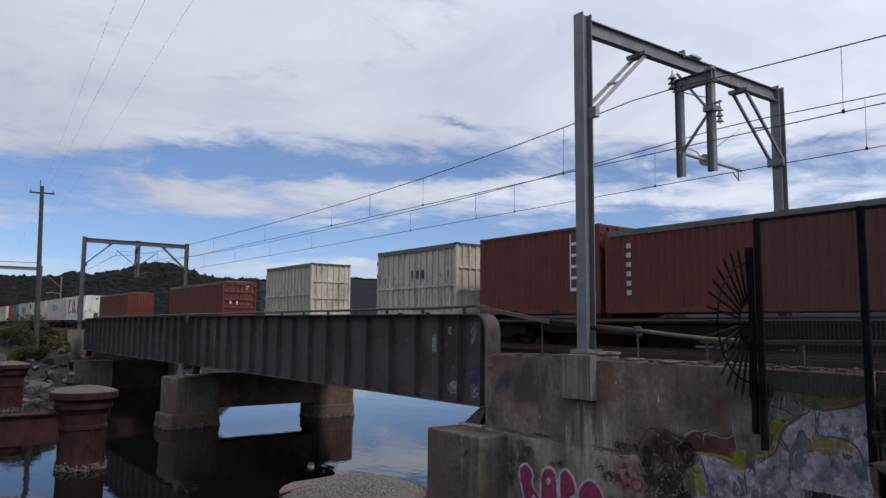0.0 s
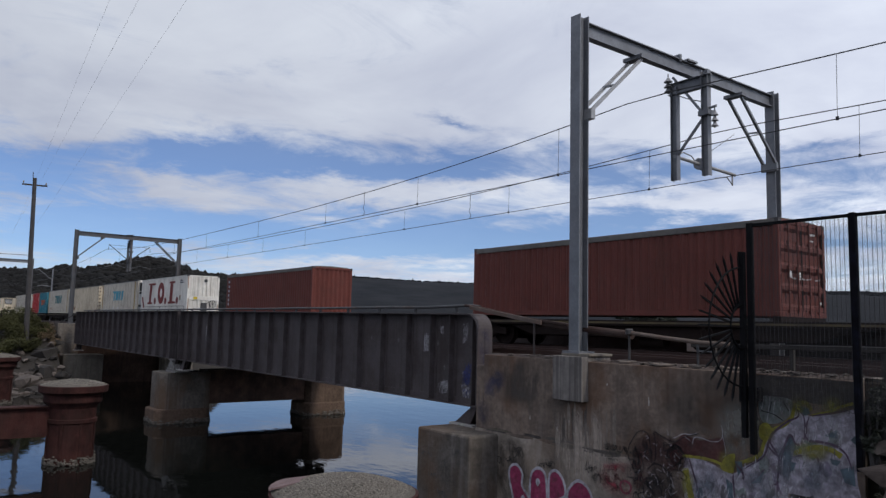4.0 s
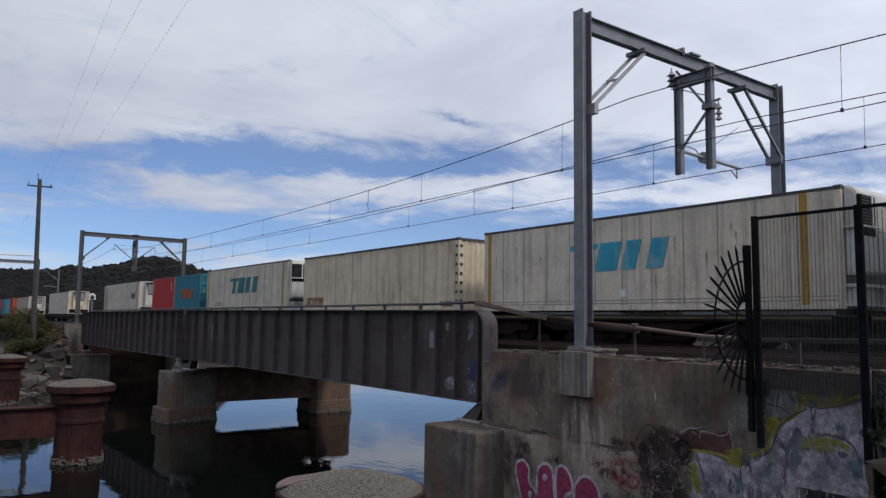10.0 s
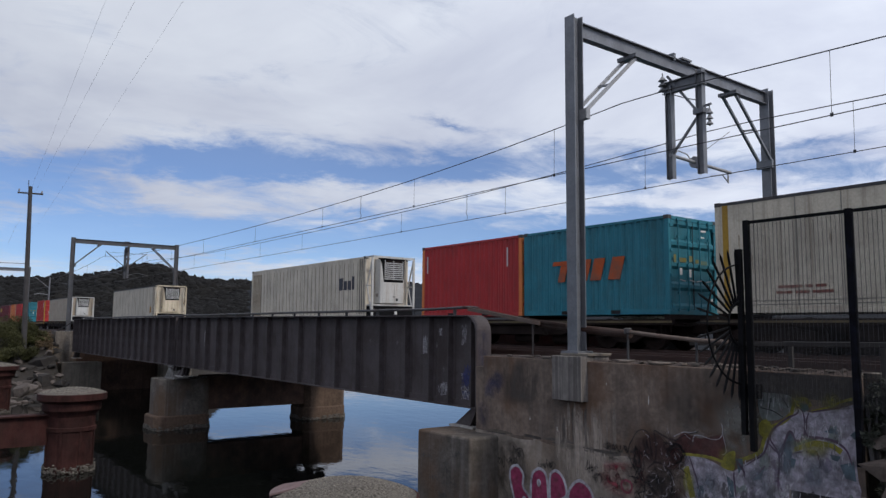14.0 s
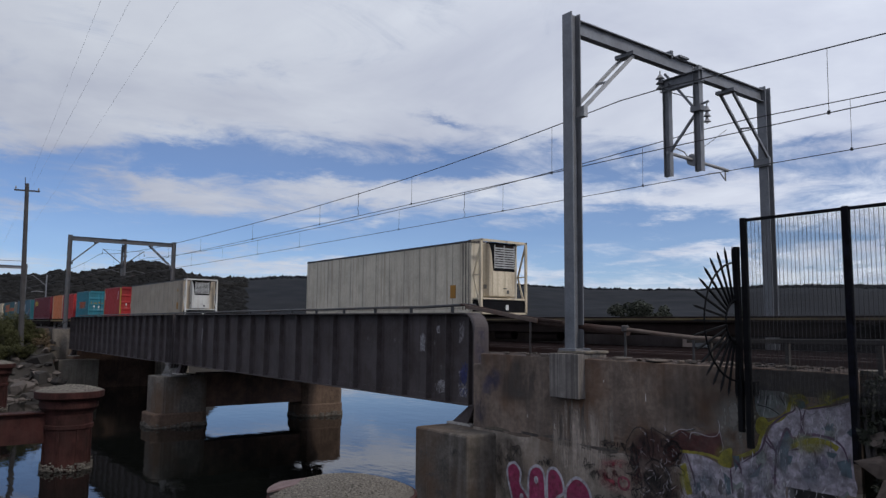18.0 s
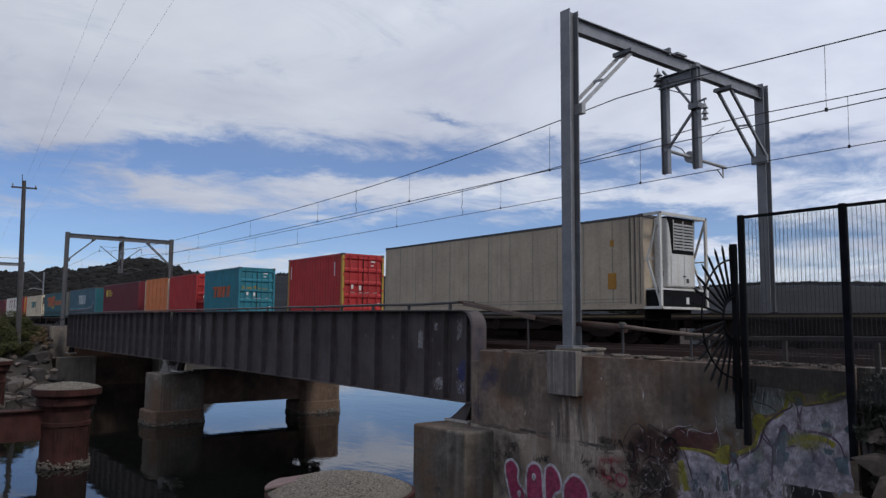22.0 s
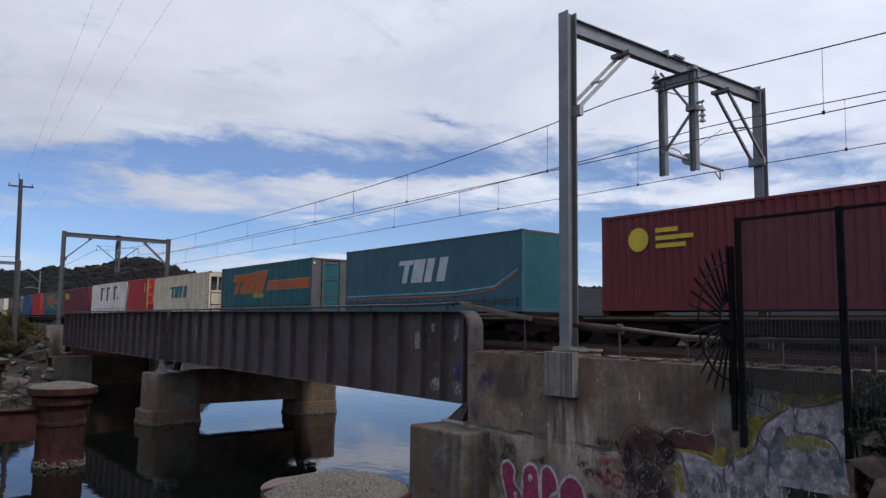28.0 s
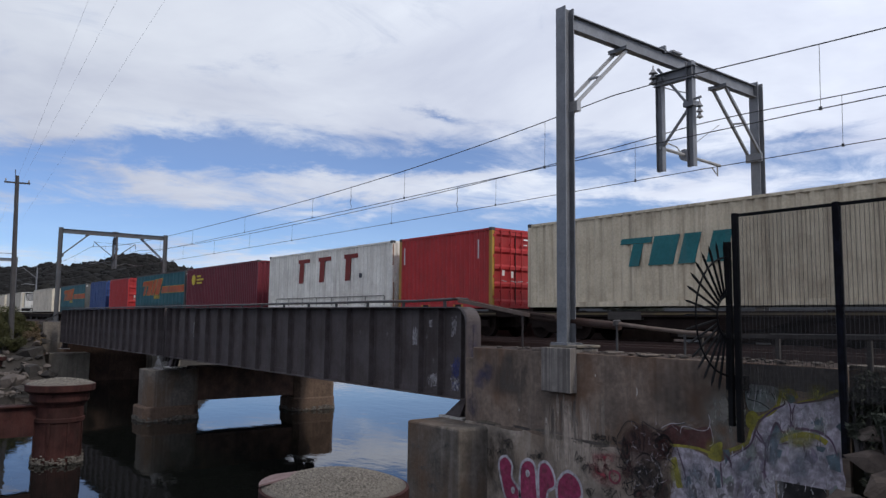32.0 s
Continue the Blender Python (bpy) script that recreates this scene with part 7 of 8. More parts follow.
part("trough_body", Geo().box(-4.8, 4.8, -0.22, 0.22, -0.3, -0.004), CONCRETE, ob)


# ---- graffiti ----
def curve(pts, steps=6, closed=False):
    """A smooth line through the points (Catmull-Rom)."""
    n = len(pts)
    out = []
    for i in range(n if closed else n - 1):
        p = [Vector(pts[(i + k) % n] if closed else pts[min(max(i + k, 0), n - 1)]) for k in (-1, 0, 1, 2)]
        for s in range(steps):
            t = s / steps
            out.append(0.5 * (2 * p[1] + (p[2] - p[0]) * t + (2 * p[0] - 5 * p[1] + 4 * p[2] - p[3]) * t * t + (3 * p[1] - p[0] - 3 * p[2] + p[3]) * t ** 3))
    if not closed:
        out.append(Vector(pts[-1]))
    return out


def ribbon(pts, width, y, closed=False, taper=False):
    line = curve(pts, 6, closed)
    g = Geo()
    n = len(line)
    for i, p in enumerate(line):
        a, b = line[(i - 1) % n if closed else max(i - 1, 0)], line[(i + 1) % n if closed else min(i + 1, n - 1)]
        d = (b - a).normalized() if (b - a).length > 1e-6 else Vector((1, 0))
        w = width / 2 * (math.sin(math.pi * (0.08 + 0.84 * i / n)) if taper else 1) * (1 + 0.25 * noise.noise(Vector((i * 0.6, width * 50, y))))
        g.v += [(p.x - d.y * w, y, p.y + d.x * w), (p.x + d.y * w, y, p.y - d.x * w)]
    for i in range(n if closed else n - 1):
        j = (i + 1) % n
        g.f.append((2 * i, 2 * i + 1, 2 * j + 1, 2 * j))
    return g


def poly(pts, y):
    g = Geo()
    g.v, g.f = [(x, y, z) for x, z in pts], [tuple(range(len(pts)))]
    return g


def blob(pts, y, steps=6):
    g = Geo()
    line = curve(pts, steps, True)
    g.v = [(p.x, y, p.y) for p in line]
    g.f = [tuple(range(len(line)))]
    return g


def spray(name, base, scale=2.0, stain=None, amount=0.5):
    return material(name, tuple(c * 1.15 for c in base), 0.85, scale=scale, bump=0.3, fine=10, dark=0.7, light=1.2, stain=stain or (0.06, 0.05, 0.045), stain_amount=amount, stain_scale=4.5, grain=(0.55, 1.25), spec=0.15)


def soft_spray(name, base, strength, scale=3.0, stretch=(1, 1, 1), lo=0.38, hi=0.62, edge=0.35):
    """Thin paint or dirt that lets the wall through in grains and fades out towards its rim."""
    m = material(name, base, 0.9, scale=4.0, bump=0.3, fine=10, dark=0.8, light=1.15, grain=(0.7, 1.2), spec=0.12)
    nt = m.node_tree
    nd, ln = nt.nodes.new, nt.links.new
    co = nd("ShaderNodeTexCoord")
    mid = nd("ShaderNodeMapping")
    mid.inputs["Location"].default_value, mid.inputs["Scale"].default_value = (-1, -1, -1), (2, 2, 2)
    ln(co.outputs["Generated"], mid.inputs[0])
    flat = nd("ShaderNodeVectorMath")
    flat.operation = "MULTIPLY"
    # the thin axis of the sheet does not count
    flat.inputs[1].default_value = (1, 0, 1)
    ln(mid.outputs[0], flat.inputs[0])
    far = nd("ShaderNodeVectorMath")
    far.operation = "LENGTH"
    ln(flat.outputs[0], far.inputs[0])
    mp = nd("ShaderNodeMapping")
    mp.inputs["Scale"].default_value = stretch
    ln(co.outputs["Object"], mp.inputs[0])
    n = nd("ShaderNodeTexNoise")
    n.inputs["Scale"].default_value, n.inputs["Detail"].default_value, n.inputs["Roughness"].default_value = scale, 8, 0.65
    ln(mp.outputs[0], n.inputs["Vector"])

    def ranged(v, a, b, c, d):
        r = nd("ShaderNodeMapRange")
        r.interpolation_type = "SMOOTHSTEP"
        for i, k in enumerate((a, b, c, d)):
            r.inputs[i + 1].default_value = k
        ln(v, r.inputs[0])
        return r.outputs[0]

    k = nd("ShaderNodeMath")
    k.operation = "MULTIPLY"
    ln(ranged(far.outputs["Value"], edge, 1.0, 1.0, 0.0), k.inputs[0])
    ln(ranged(n.outputs[0], lo, hi, 0.0, strength), k.inputs[1])
    ln(k.outputs[0], nt.nodes["Principled BSDF"].inputs["Alpha"])
    return m


def sheet(x0, x1, z0, z1, y):
    return poly([(x0, z0), (x1, z0), (x1, z1), (x0, z1)], y)


PINK = spray("spray_pink", (0.22, 0.035, 0.080), amount=0.35)
PALE = spray("spray_white", (0.36, 0.34, 0.37), amount=0.6)
LILAC = spray("spray_lilac", (0.290, 0.264, 0.304), 5.0, (0.13, 0.11, 0.12), 0.9)
YELLOW_SPRAY = spray("spray_yellow", (0.215, 0.190, 0.036))
TEAL_SPRAY = spray("spray_teal", (0.078, 0.108, 0.130))
PURPLE = spray("spray_purple", (0.085, 0.055, 0.085))
LILAC_PALE = spray("spray_pale_lilac", (0.420, 0.405, 0.430), 4.0)
LILAC_MID = spray("spray_mid_lilac", (0.275, 0.255, 0.285), 6.0, (0.15, 0.13, 0.14), 0.8)
LILAC_DEEP = spray("spray_deep_lilac", (0.175, 0.150, 0.195), 6.0, (0.12, 0.10, 0.11), 0.8)
GREY_SPRAY = spray("spray_grey", (0.10, 0.092, 0.10), 4.0)
PINK_DULL = spray("spray_dull_pink", (0.170, 0.045, 0.062), 4.0, (0.075, 0.045, 0.045), 0.9)
TEAL_PALE = spray("spray_pale_teal", (0.150, 0.165, 0.160), 3.0, (0.11, 0.10, 0.09), 0.9)
FAINT_SPRAY = spray("spray_faint", (0.070, 0.065, 0.062), 3.0)
WHITE_DRIP = spray("spray_drip", (0.5, 0.48, 0.45), amount=0.1)
RUN_PALE = spray("lime_run", (0.172, 0.143, 0.122), 3.0, (0.14, 0.115, 0.095), 0.9)
BAND_DARK = spray("dark_band_tint", (0.070, 0.060, 0.054), 2.0, (0.045, 0.04, 0.037), 0.7)
MOSS_STAIN = spray("moss_stain", (0.090, 0.076, 0.060), 3.0, (0.13, 0.11, 0.09), 0.8)
RUN_DARK = spray("dirt_run", (0.055, 0.047, 0.043), 3.0, (0.10, 0.085, 0.075), 0.7)
MAROON_SPRAY = spray("spray_maroon", (0.070, 0.030, 0.028))
BLACK_SPRAY = spray("spray_black", (0.018, 0.017, 0.018))
GY = 12.70 - 0.006 - 0.004         # just proud of the wall

ob = thing("pink_graffiti", (0, 0, 0), "pink bubble-shaped graffiti with white outlines on the wall", "graffiti")
for pts in ([(-13.81, 2.10), (-13.57, 2.27), (-13.34, 2.10), (-13.34, 1.80), (-13.10, 1.55), (-13.12, 1.25), (-13.50, 1.2), (-13.72, 1.65)],
            [(-13.05, 2.05), (-12.82, 2.30), (-12.57, 2.2), (-12.50, 1.75), (-12.52, 1.30), (-13.01, 1.25)],
            [(-12.44, 2.15), (-12.23, 2.34), (-12.0, 2.18), (-11.92, 1.85), (-12.15, 1.66), (-12.2, 1.3), (-12.40, 1.3)],
            [(-11.85, 1.93), (-11.56, 2.23), (-11.23, 2.11), (-11.12, 1.78), (-11.40, 1.50), (-11.80, 1.48)]):
    part("bubble", blob(pts, GY), PINK, ob)
    part("outline", ribbon(pts, 0.065, GY - 0.004, True), PALE, ob, "white spray outline")
for x, z in ((-12.80, 1.98), (-10.75, 1.72), (-13.3, 1.5)):
    part("highlight", blob([(x + 0.07 * math.cos(a), z + 0.09 * math.sin(a)) for a in (0, 1.2, 2.4, 3.6, 4.8)], GY - 0.007), PALE, ob, "pale spray dot")
part("pink_smudge", sheet(-11.05, -9.75, 2.05, 2.90, GY - 0.001), soft_spray("pink_smudge", (0.26, 0.060, 0.075), 0.9, 3.2, (1, 1, 1.3), 0.42, 0.58, 0.45), ob, "smudged pink patch")
part("pink_smudge", sheet(-10.95, -10.15, 2.15, 2.75, GY - 0.0025), soft_spray("maroon_smudge", (0.075, 0.030, 0.030), 0.8, 6.0, (1, 1, 1), 0.45, 0.60, 0.3), ob, "dull maroon smudge")
part("red_ring", ribbon([(-10.22, 2.46), (-10.10, 2.42), (-10.08, 2.32), (-10.16, 2.22), (-10.28, 2.23), (-10.35, 2.33), (-10.32, 2.43)], 0.05, GY - 0.004, True), PINK_DULL, ob)

ob = thing("mural_graffiti", (0, 0, 0), "lilac, teal and yellow graffiti mural across the wall", "graffiti")
part("mural_field", blob([(-8.79, 3.16), (-8.32, 3.17), (-8.05, 3.09), (-7.76, 3.02), (-7.63, 3.14), (-7.4, 3.27), (-7.18, 3.44), (-7.12, 3.67), (-7.0, 3.84), (-6.78, 4.02), (-6.58, 4.16), (-6.51, 4.32), (-6.41, 4.27), (-6.32, 4.23), (-6.0, 4.29), (-5.67, 4.39), (-5.56, 4.37), (-5.56, 3.93), (-5.58, 3.43), (-5.57, 3.22), (-5.57, 2.87), (-6.19, 2.57), (-7.55, 2.16), (-8.79, 1.89), (-8.78, 2.53)], GY, 2), LILAC, ob, "lilac-grey sprayed field")
part("scribble_field", blob([(-7.22, 4.46), (-6.94, 4.5), (-6.63, 4.47), (-6.62, 4.28), (-6.78, 4.09), (-6.99, 4.02), (-7.18, 4.06)], GY - 0.001), TEAL_PALE, ob, "pale green scribbled field")
part("yellow_edge", ribbon([(-8.82, 3.19), (-8.44, 3.21), (-8.16, 3.2), (-7.95, 3.15)], 0.055, GY - 0.003), YELLOW_SPRAY, ob, "yellow spray edge")
part("yellow_edge", ribbon([(-7.72, 3.21), (-7.44, 3.32), (-7.22, 3.46), (-7.14, 3.67), (-7.05, 3.81)], 0.065, GY - 0.003), YELLOW_SPRAY, ob, "yellow spray edge")
part("yellow_edge", ribbon([(-6.99, 3.91), (-6.78, 4.02), (-6.63, 4.17), (-6.54, 4.39), (-6.37, 4.44), (-6.28, 4.33)], 0.07, GY - 0.003), YELLOW_SPRAY, ob, "yellow spray edge")
part("yellow_edge", ribbon([(-6.28, 4.24), (-6.0, 4.33), (-5.81, 4.43), (-5.6, 4.51)], 0.045, GY - 0.003), YELLOW_SPRAY, ob, "yellow spray edge")
part("yellow_edge", ribbon([(-8.77, 2.96), (-8.7, 2.69), (-8.63, 2.4)], 0.13, GY - 0.003), YELLOW_SPRAY, ob, "yellow spray edge")
part("yellow_edge", ribbon([(-6.65, 3.54), (-6.47, 3.63), (-6.21, 3.72), (-5.96, 3.71), (-5.81, 3.63)], 0.085, GY - 0.003), YELLOW_SPRAY, ob, "yellow spray edge")
part("yellow_burst", blob([(-8.0, 3.08), (-7.93, 3.28), (-7.79, 3.38), (-7.71, 3.38), (-7.72, 3.24), (-7.76, 3.04)], GY - 0.0035), YELLOW_SPRAY, ob)
part("yellow_burst", blob([(-7.21, 3.96), (-7.09, 4.03), (-6.99, 3.94), (-7.03, 3.8), (-7.16, 3.72), (-7.23, 3.79)], GY - 0.0035), YELLOW_SPRAY, ob)
part("teal_shape", poly([(-6.66, 3.86), (-6.55, 3.7), (-6.42, 3.81), (-6.18, 3.8), (-6.34, 3.74), (-6.6, 3.61), (-6.66, 3.42), (-6.57, 3.41), (-6.61, 3.28), (-6.81, 3.17), (-6.78, 3.62)], GY - 0.0040), TEAL_SPRAY, ob, "teal spray shape")
part("teal_shape", poly([(-6.08, 3.93), (-5.86, 4.06), (-5.86, 3.91)], GY - 0.0042), TEAL_SPRAY, ob, "teal spray shape")
part("teal_shape", poly([(-6.47, 4.38), (-6.34, 4.36), (-6.31, 4.27), (-6.4, 4.22), (-6.49, 4.31)], GY - 0.0044), TEAL_SPRAY, ob, "teal spray shape")
part("teal_shape", poly([(-7.4, 2.91), (-7.14, 3.21), (-7.22, 2.97)], GY - 0.0046), TEAL_SPRAY, ob, "teal spray shape")
part("teal_shape", poly([(-6.34, 3.56), (-6.18, 3.61), (-6.28, 3.49)], GY - 0.0048), TEAL_SPRAY, ob, "teal spray shape")
part("teal_shape", poly([(-6.0, 3.57), (-5.82, 3.56), (-5.88, 3.47), (-5.97, 3.49)], GY - 0.0050), TEAL_SPRAY, ob, "teal spray shape")
part("teal_shape", poly([(-5.84, 3.42), (-5.62, 3.51), (-5.6, 3.19), (-5.77, 3.22)], GY - 0.0052), TEAL_SPRAY, ob, "teal spray shape")
part("teal_shape", poly([(-7.71, 3.26), (-7.57, 3.28), (-7.56, 3.12), (-7.65, 3.0)], GY - 0.0054), TEAL_SPRAY, ob, "teal spray shape")
part("teal_shape", poly([(-8.54, 2.61), (-8.4, 2.67), (-8.38, 2.53), (-8.5, 2.42)], GY - 0.0056), TEAL_SPRAY, ob, "teal spray shape")
part("teal_shape", poly([(-5.66, 3.92), (-5.56, 4.02), (-5.57, 3.84)], GY - 0.0058), TEAL_SPRAY, ob, "teal spray shape")
part("teal_shape", poly([(-7.9, 2.93), (-7.77, 2.85), (-7.76, 2.56), (-7.85, 2.54)], GY - 0.0060), TEAL_SPRAY, ob, "teal spray shape")
part("purple_line", ribbon([(-7.74, 3.02), (-7.75, 2.92), (-7.72, 2.57)], 0.035, GY - 0.0070, False, True), PURPLE, ob, "purple spray line")
part("purple_line", ribbon([(-7.52, 3.16), (-7.41, 3.24), (-7.15, 3.44), (-7.03, 3.75), (-6.96, 3.87), (-6.72, 4.08), (-6.51, 4.2), (-6.52, 4.32)], 0.041, GY - 0.0073, False, True), PURPLE, ob, "purple spray line")
part("purple_line", ribbon([(-7.09, 3.65), (-6.97, 3.53), (-6.87, 3.45), (-6.88, 3.25), (-6.91, 2.93), (-6.88, 2.72)], 0.047, GY - 0.0076, False, True), PURPLE, ob, "purple spray line")
part("purple_line", ribbon([(-7.0, 3.82), (-7.02, 3.69), (-6.94, 3.57), (-6.87, 3.48), (-6.8, 3.64)], 0.035, GY - 0.0079, False, True), PURPLE, ob, "purple spray line")
part("purple_line", ribbon([(-6.52, 4.31), (-6.41, 4.19), (-6.41, 3.84), (-6.55, 3.72), (-6.66, 3.87), (-6.78, 3.62), (-6.83, 3.39), (-6.85, 3.16)], 0.041, GY - 0.0082, False, True), PURPLE, ob, "purple spray line")
part("purple_line", ribbon([(-6.32, 4.22), (-6.37, 4.05), (-6.36, 3.83), (-6.14, 3.82), (-5.9, 3.79), (-5.73, 3.67), (-5.65, 3.45)], 0.047, GY - 0.0085, False, True), PURPLE, ob, "purple spray line")
part("purple_line", ribbon([(-6.3, 4.23), (-6.0, 4.3), (-5.67, 4.39)], 0.035, GY - 0.0088, False, True), PURPLE, ob, "purple spray line")
part("purple_line", ribbon([(-6.64, 3.5), (-6.41, 3.56), (-6.22, 3.57), (-6.16, 3.4), (-6.19, 3.33)], 0.041, GY - 0.0091, False, True), PURPLE, ob, "purple spray line")
part("purple_line", ribbon([(-7.54, 2.95), (-7.56, 3.08), (-7.7, 3.23)], 0.047, GY - 0.0094, False, True), PURPLE, ob, "purple spray line")
part("purple_line", ribbon([(-7.42, 2.91), (-7.14, 3.21)], 0.035, GY - 0.0097, False, True), PURPLE, ob, "purple spray line")
part("purple_line", ribbon([(-7.03, 2.94), (-6.92, 2.99), (-6.89, 2.93), (-6.83, 2.82)], 0.041, GY - 0.0100, False, True), PURPLE, ob, "purple spray line")
part("purple_line", ribbon([(-8.33, 2.78), (-8.17, 2.78), (-8.2, 2.63)], 0.047, GY - 0.0103, False, True), PURPLE, ob, "purple spray line")
part("purple_line", ribbon([(-8.69, 3.19), (-8.61, 2.98), (-8.52, 2.72), (-8.46, 2.43)], 0.035, GY - 0.0106, False, True), PURPLE, ob, "purple spray line")
rnd = random.Random(17)
for k in range(70):
    # clouded patches of other tints
    x, z = rnd.uniform(-8.5, -5.7), rnd.uniform(2.1, 4.15)
    if z > 2.85 + (x + 8.0) * 0.60 and x < -6.3 or z > 2.95 and x < -7.5:
        continue
    m = rnd.randint(5, 8)
    pts = [(x + rnd.uniform(0.03, 0.15) * math.cos(q * 6.283 / m), z + rnd.uniform(0.05, 0.20) * math.sin(q * 6.283 / m)) for q in range(m)]
    part("tint_patch", blob(pts, GY - 0.0012 - 0.00003 * k, 3), (LILAC_MID, TEAL_PALE, LILAC_DEEP, LILAC_MID, GREY_SPRAY)[k % 5], ob)
for k in range(420):
    # worn, scratchy strokes over the field
    x, z = rnd.uniform(-8.55, -5.7), rnd.uniform(2.15, 4.15)
    if z > 2.9 + (x + 8.0) * 0.62 and x < -6.3 or z > 3.05 and x < -7.5:
        continue
    a, l = rnd.gauss(1.45, 0.3), rnd.uniform(0.05, 0.20)
    part("worn_stroke", ribbon([(x, z), (x + 0.5 * l * math.cos(a) + rnd.uniform(-0.02, 0.02), z + 0.5 * l * math.sin(a)), (x + l * math.cos(a), z + l * math.sin(a))], rnd.uniform(0.006, 0.016), GY - 0.011 - 0.00002 * k, False, True), (LILAC_PALE, LILAC_PALE, TEAL_PALE, LILAC_PALE, GREY_SPRAY)[k % 5], ob)
# overspray and weathering that soften the field
HAZES = (soft_spray("blue_grey_haze", (0.150, 0.162, 0.190), 0.70, 3.0, (1, 1, 0.7), 0.38, 0.62, 0.3), soft_spray("pale_haze", (0.400, 0.385, 0.400), 0.65, 5.0, (1.6, 1, 0.6), 0.45, 0.66, 0.3), soft_spray("yellow_overspray", (0.225, 0.205, 0.055), 0.70, 4.0, (1, 1, 1), 0.30, 0.60, 0.2))
for k, (x0, x1, z0, z1, h) in enumerate(((-8.72, -7.95, 2.15, 3.15, 0), (-8.35, -7.60, 2.10, 3.00, 1), (-7.60, -6.90, 2.40, 3.35, 0), (-7.40, -6.70, 2.70, 3.65, 1), (-7.00, -6.40, 2.80, 3.95, 0), (-6.75, -6.10, 3.10, 4.25, 1), (-6.60, -5.95, 2.85, 3.60, 0), (-6.15, -5.60, 2.90, 3.60, 0), (-6.25, -5.60, 3.75, 4.35, 1),
                                         (-7.95, -7.20, 1.95, 2.65, 1), (-7.10, -6.30, 2.50, 3.10, 1), (-8.60, -7.90, 2.00, 2.50, 0), (-8.10, -7.60, 2.95, 3.50, 2), (-7.35, -6.90, 3.62, 4.12, 2), (-6.75, -6.20, 4.15, 4.58, 2), (-8.88, -8.50, 2.30, 3.05, 2), (-6.20, -5.60, 4.25, 4.62, 2), (-6.75, -5.75, 3.45, 3.85, 2))):
    part("spray_haze", sheet(x0, x1, z0, z1, GY - 0.0200 - 0.0003 * k), HAZES[h], ob, ("faded blue-grey patch", "pale worn patch", "yellow overspray")[h])
for k in range(12):
    x = -7.2 + 0.06 * k
    part("pale_scribble", ribbon([(x, rnd.uniform(4.0, 4.5)), (x + 0.03, rnd.uniform(4.0, 4.5)), (x + 0.07, rnd.uniform(4.0, 4.5))], 0.014, GY - 0.003 - k * 0.0003, False, True), (PALE, TEAL_PALE)[k % 2], ob)
part("black_stroke", ribbon([(-7.18, 4.23), (-6.95, 4.19), (-6.78, 4.1)], 0.018, GY - 0.008), BLACK_SPRAY, ob)
part("black_stroke", ribbon([(-7.02, 4.24), (-6.98, 4.41)], 0.018, GY - 0.008), BLACK_SPRAY, ob)
part("black_stroke", ribbon([(-6.77, 4.43), (-6.67, 4.27)], 0.018, GY - 0.008), BLACK_SPRAY, ob)
part("maroon_panel", blob([(-9.21, 3.22), (-8.97, 3.45), (-8.81, 3.6), (-8.64, 3.57), (-8.39, 3.54), (-7.96, 3.64), (-7.93, 3.3), (-8.01, 3.16), (-8.32, 3.2), (-8.69, 3.21), (-8.95, 3.18)], GY, 3), MAROON_SPRAY, ob, "dull maroon sprayed panel")
part("maroon_edge", ribbon([(-8.6, 3.45), (-8.56, 3.57), (-8.43, 3.59), (-8.19, 3.55), (-8.01, 3.59), (-7.95, 3.74), (-7.98, 3.88)], 0.012, GY - 0.004), PALE, ob, "thin white spray line")
part("maroon_edge", ribbon([(-7.95, 3.67), (-7.89, 3.37), (-7.97, 3.29)], 0.012, GY - 0.004), PALE, ob, "thin white spray line")
part("maroon_edge", ribbon([(-9.03, 3.5), (-8.81, 3.61), (-8.64, 3.62), (-8.51, 3.66)], 0.012, GY - 0.004), PALE, ob, "thin white spray line")

ob = thing("black_tag_graffiti", (0, 0, 0), "black looping sprayed scribbles on the stained wall", "graffiti")
rnd = random.Random(5)
part("brown_wash", sheet(-10.45, -8.60, 1.75, 3.60, GY - 0.001), soft_spray("brown_wash", (0.130, 0.094, 0.084), 0.70, 2.5, (1, 1, 1), 0.30, 0.55, 0.45), ob, "thin maroon wash under the scribbles")
part("scribble", ribbon([(-9.67, 2.79), (-9.48, 2.93), (-9.25, 2.89), (-9.11, 2.69), (-9.11, 2.4), (-9.27, 2.04)], 0.022, GY - 0.005), BLACK_SPRAY, ob)
part("scribble", ribbon([(-10.1, 3.27), (-10.15, 3.03), (-10.01, 2.74), (-9.77, 2.47), (-9.8, 2.09)], 0.019, GY - 0.005), BLACK_SPRAY, ob)
part("scribble", ribbon([(-10.1, 3.23), (-9.9, 3.51), (-9.66, 3.52), (-9.59, 3.3), (-9.55, 3.0), (-9.48, 2.97), (-9.45, 3.28), (-9.49, 3.56), (-9.33, 3.51), (-9.02, 3.43), (-8.75, 3.57), (-8.46, 3.66)], 0.018, GY - 0.005), BLACK_SPRAY, ob)
part("scribble", ribbon([(-10.16, 2.56), (-9.91, 2.55), (-9.63, 2.46), (-9.4, 2.24)], 0.022, GY - 0.005), BLACK_SPRAY, ob)
part("scribble", ribbon([(-8.9, 2.91), (-8.73, 2.8), (-8.79, 2.73), (-8.88, 2.77)], 0.022, GY - 0.005), BLACK_SPRAY, ob)
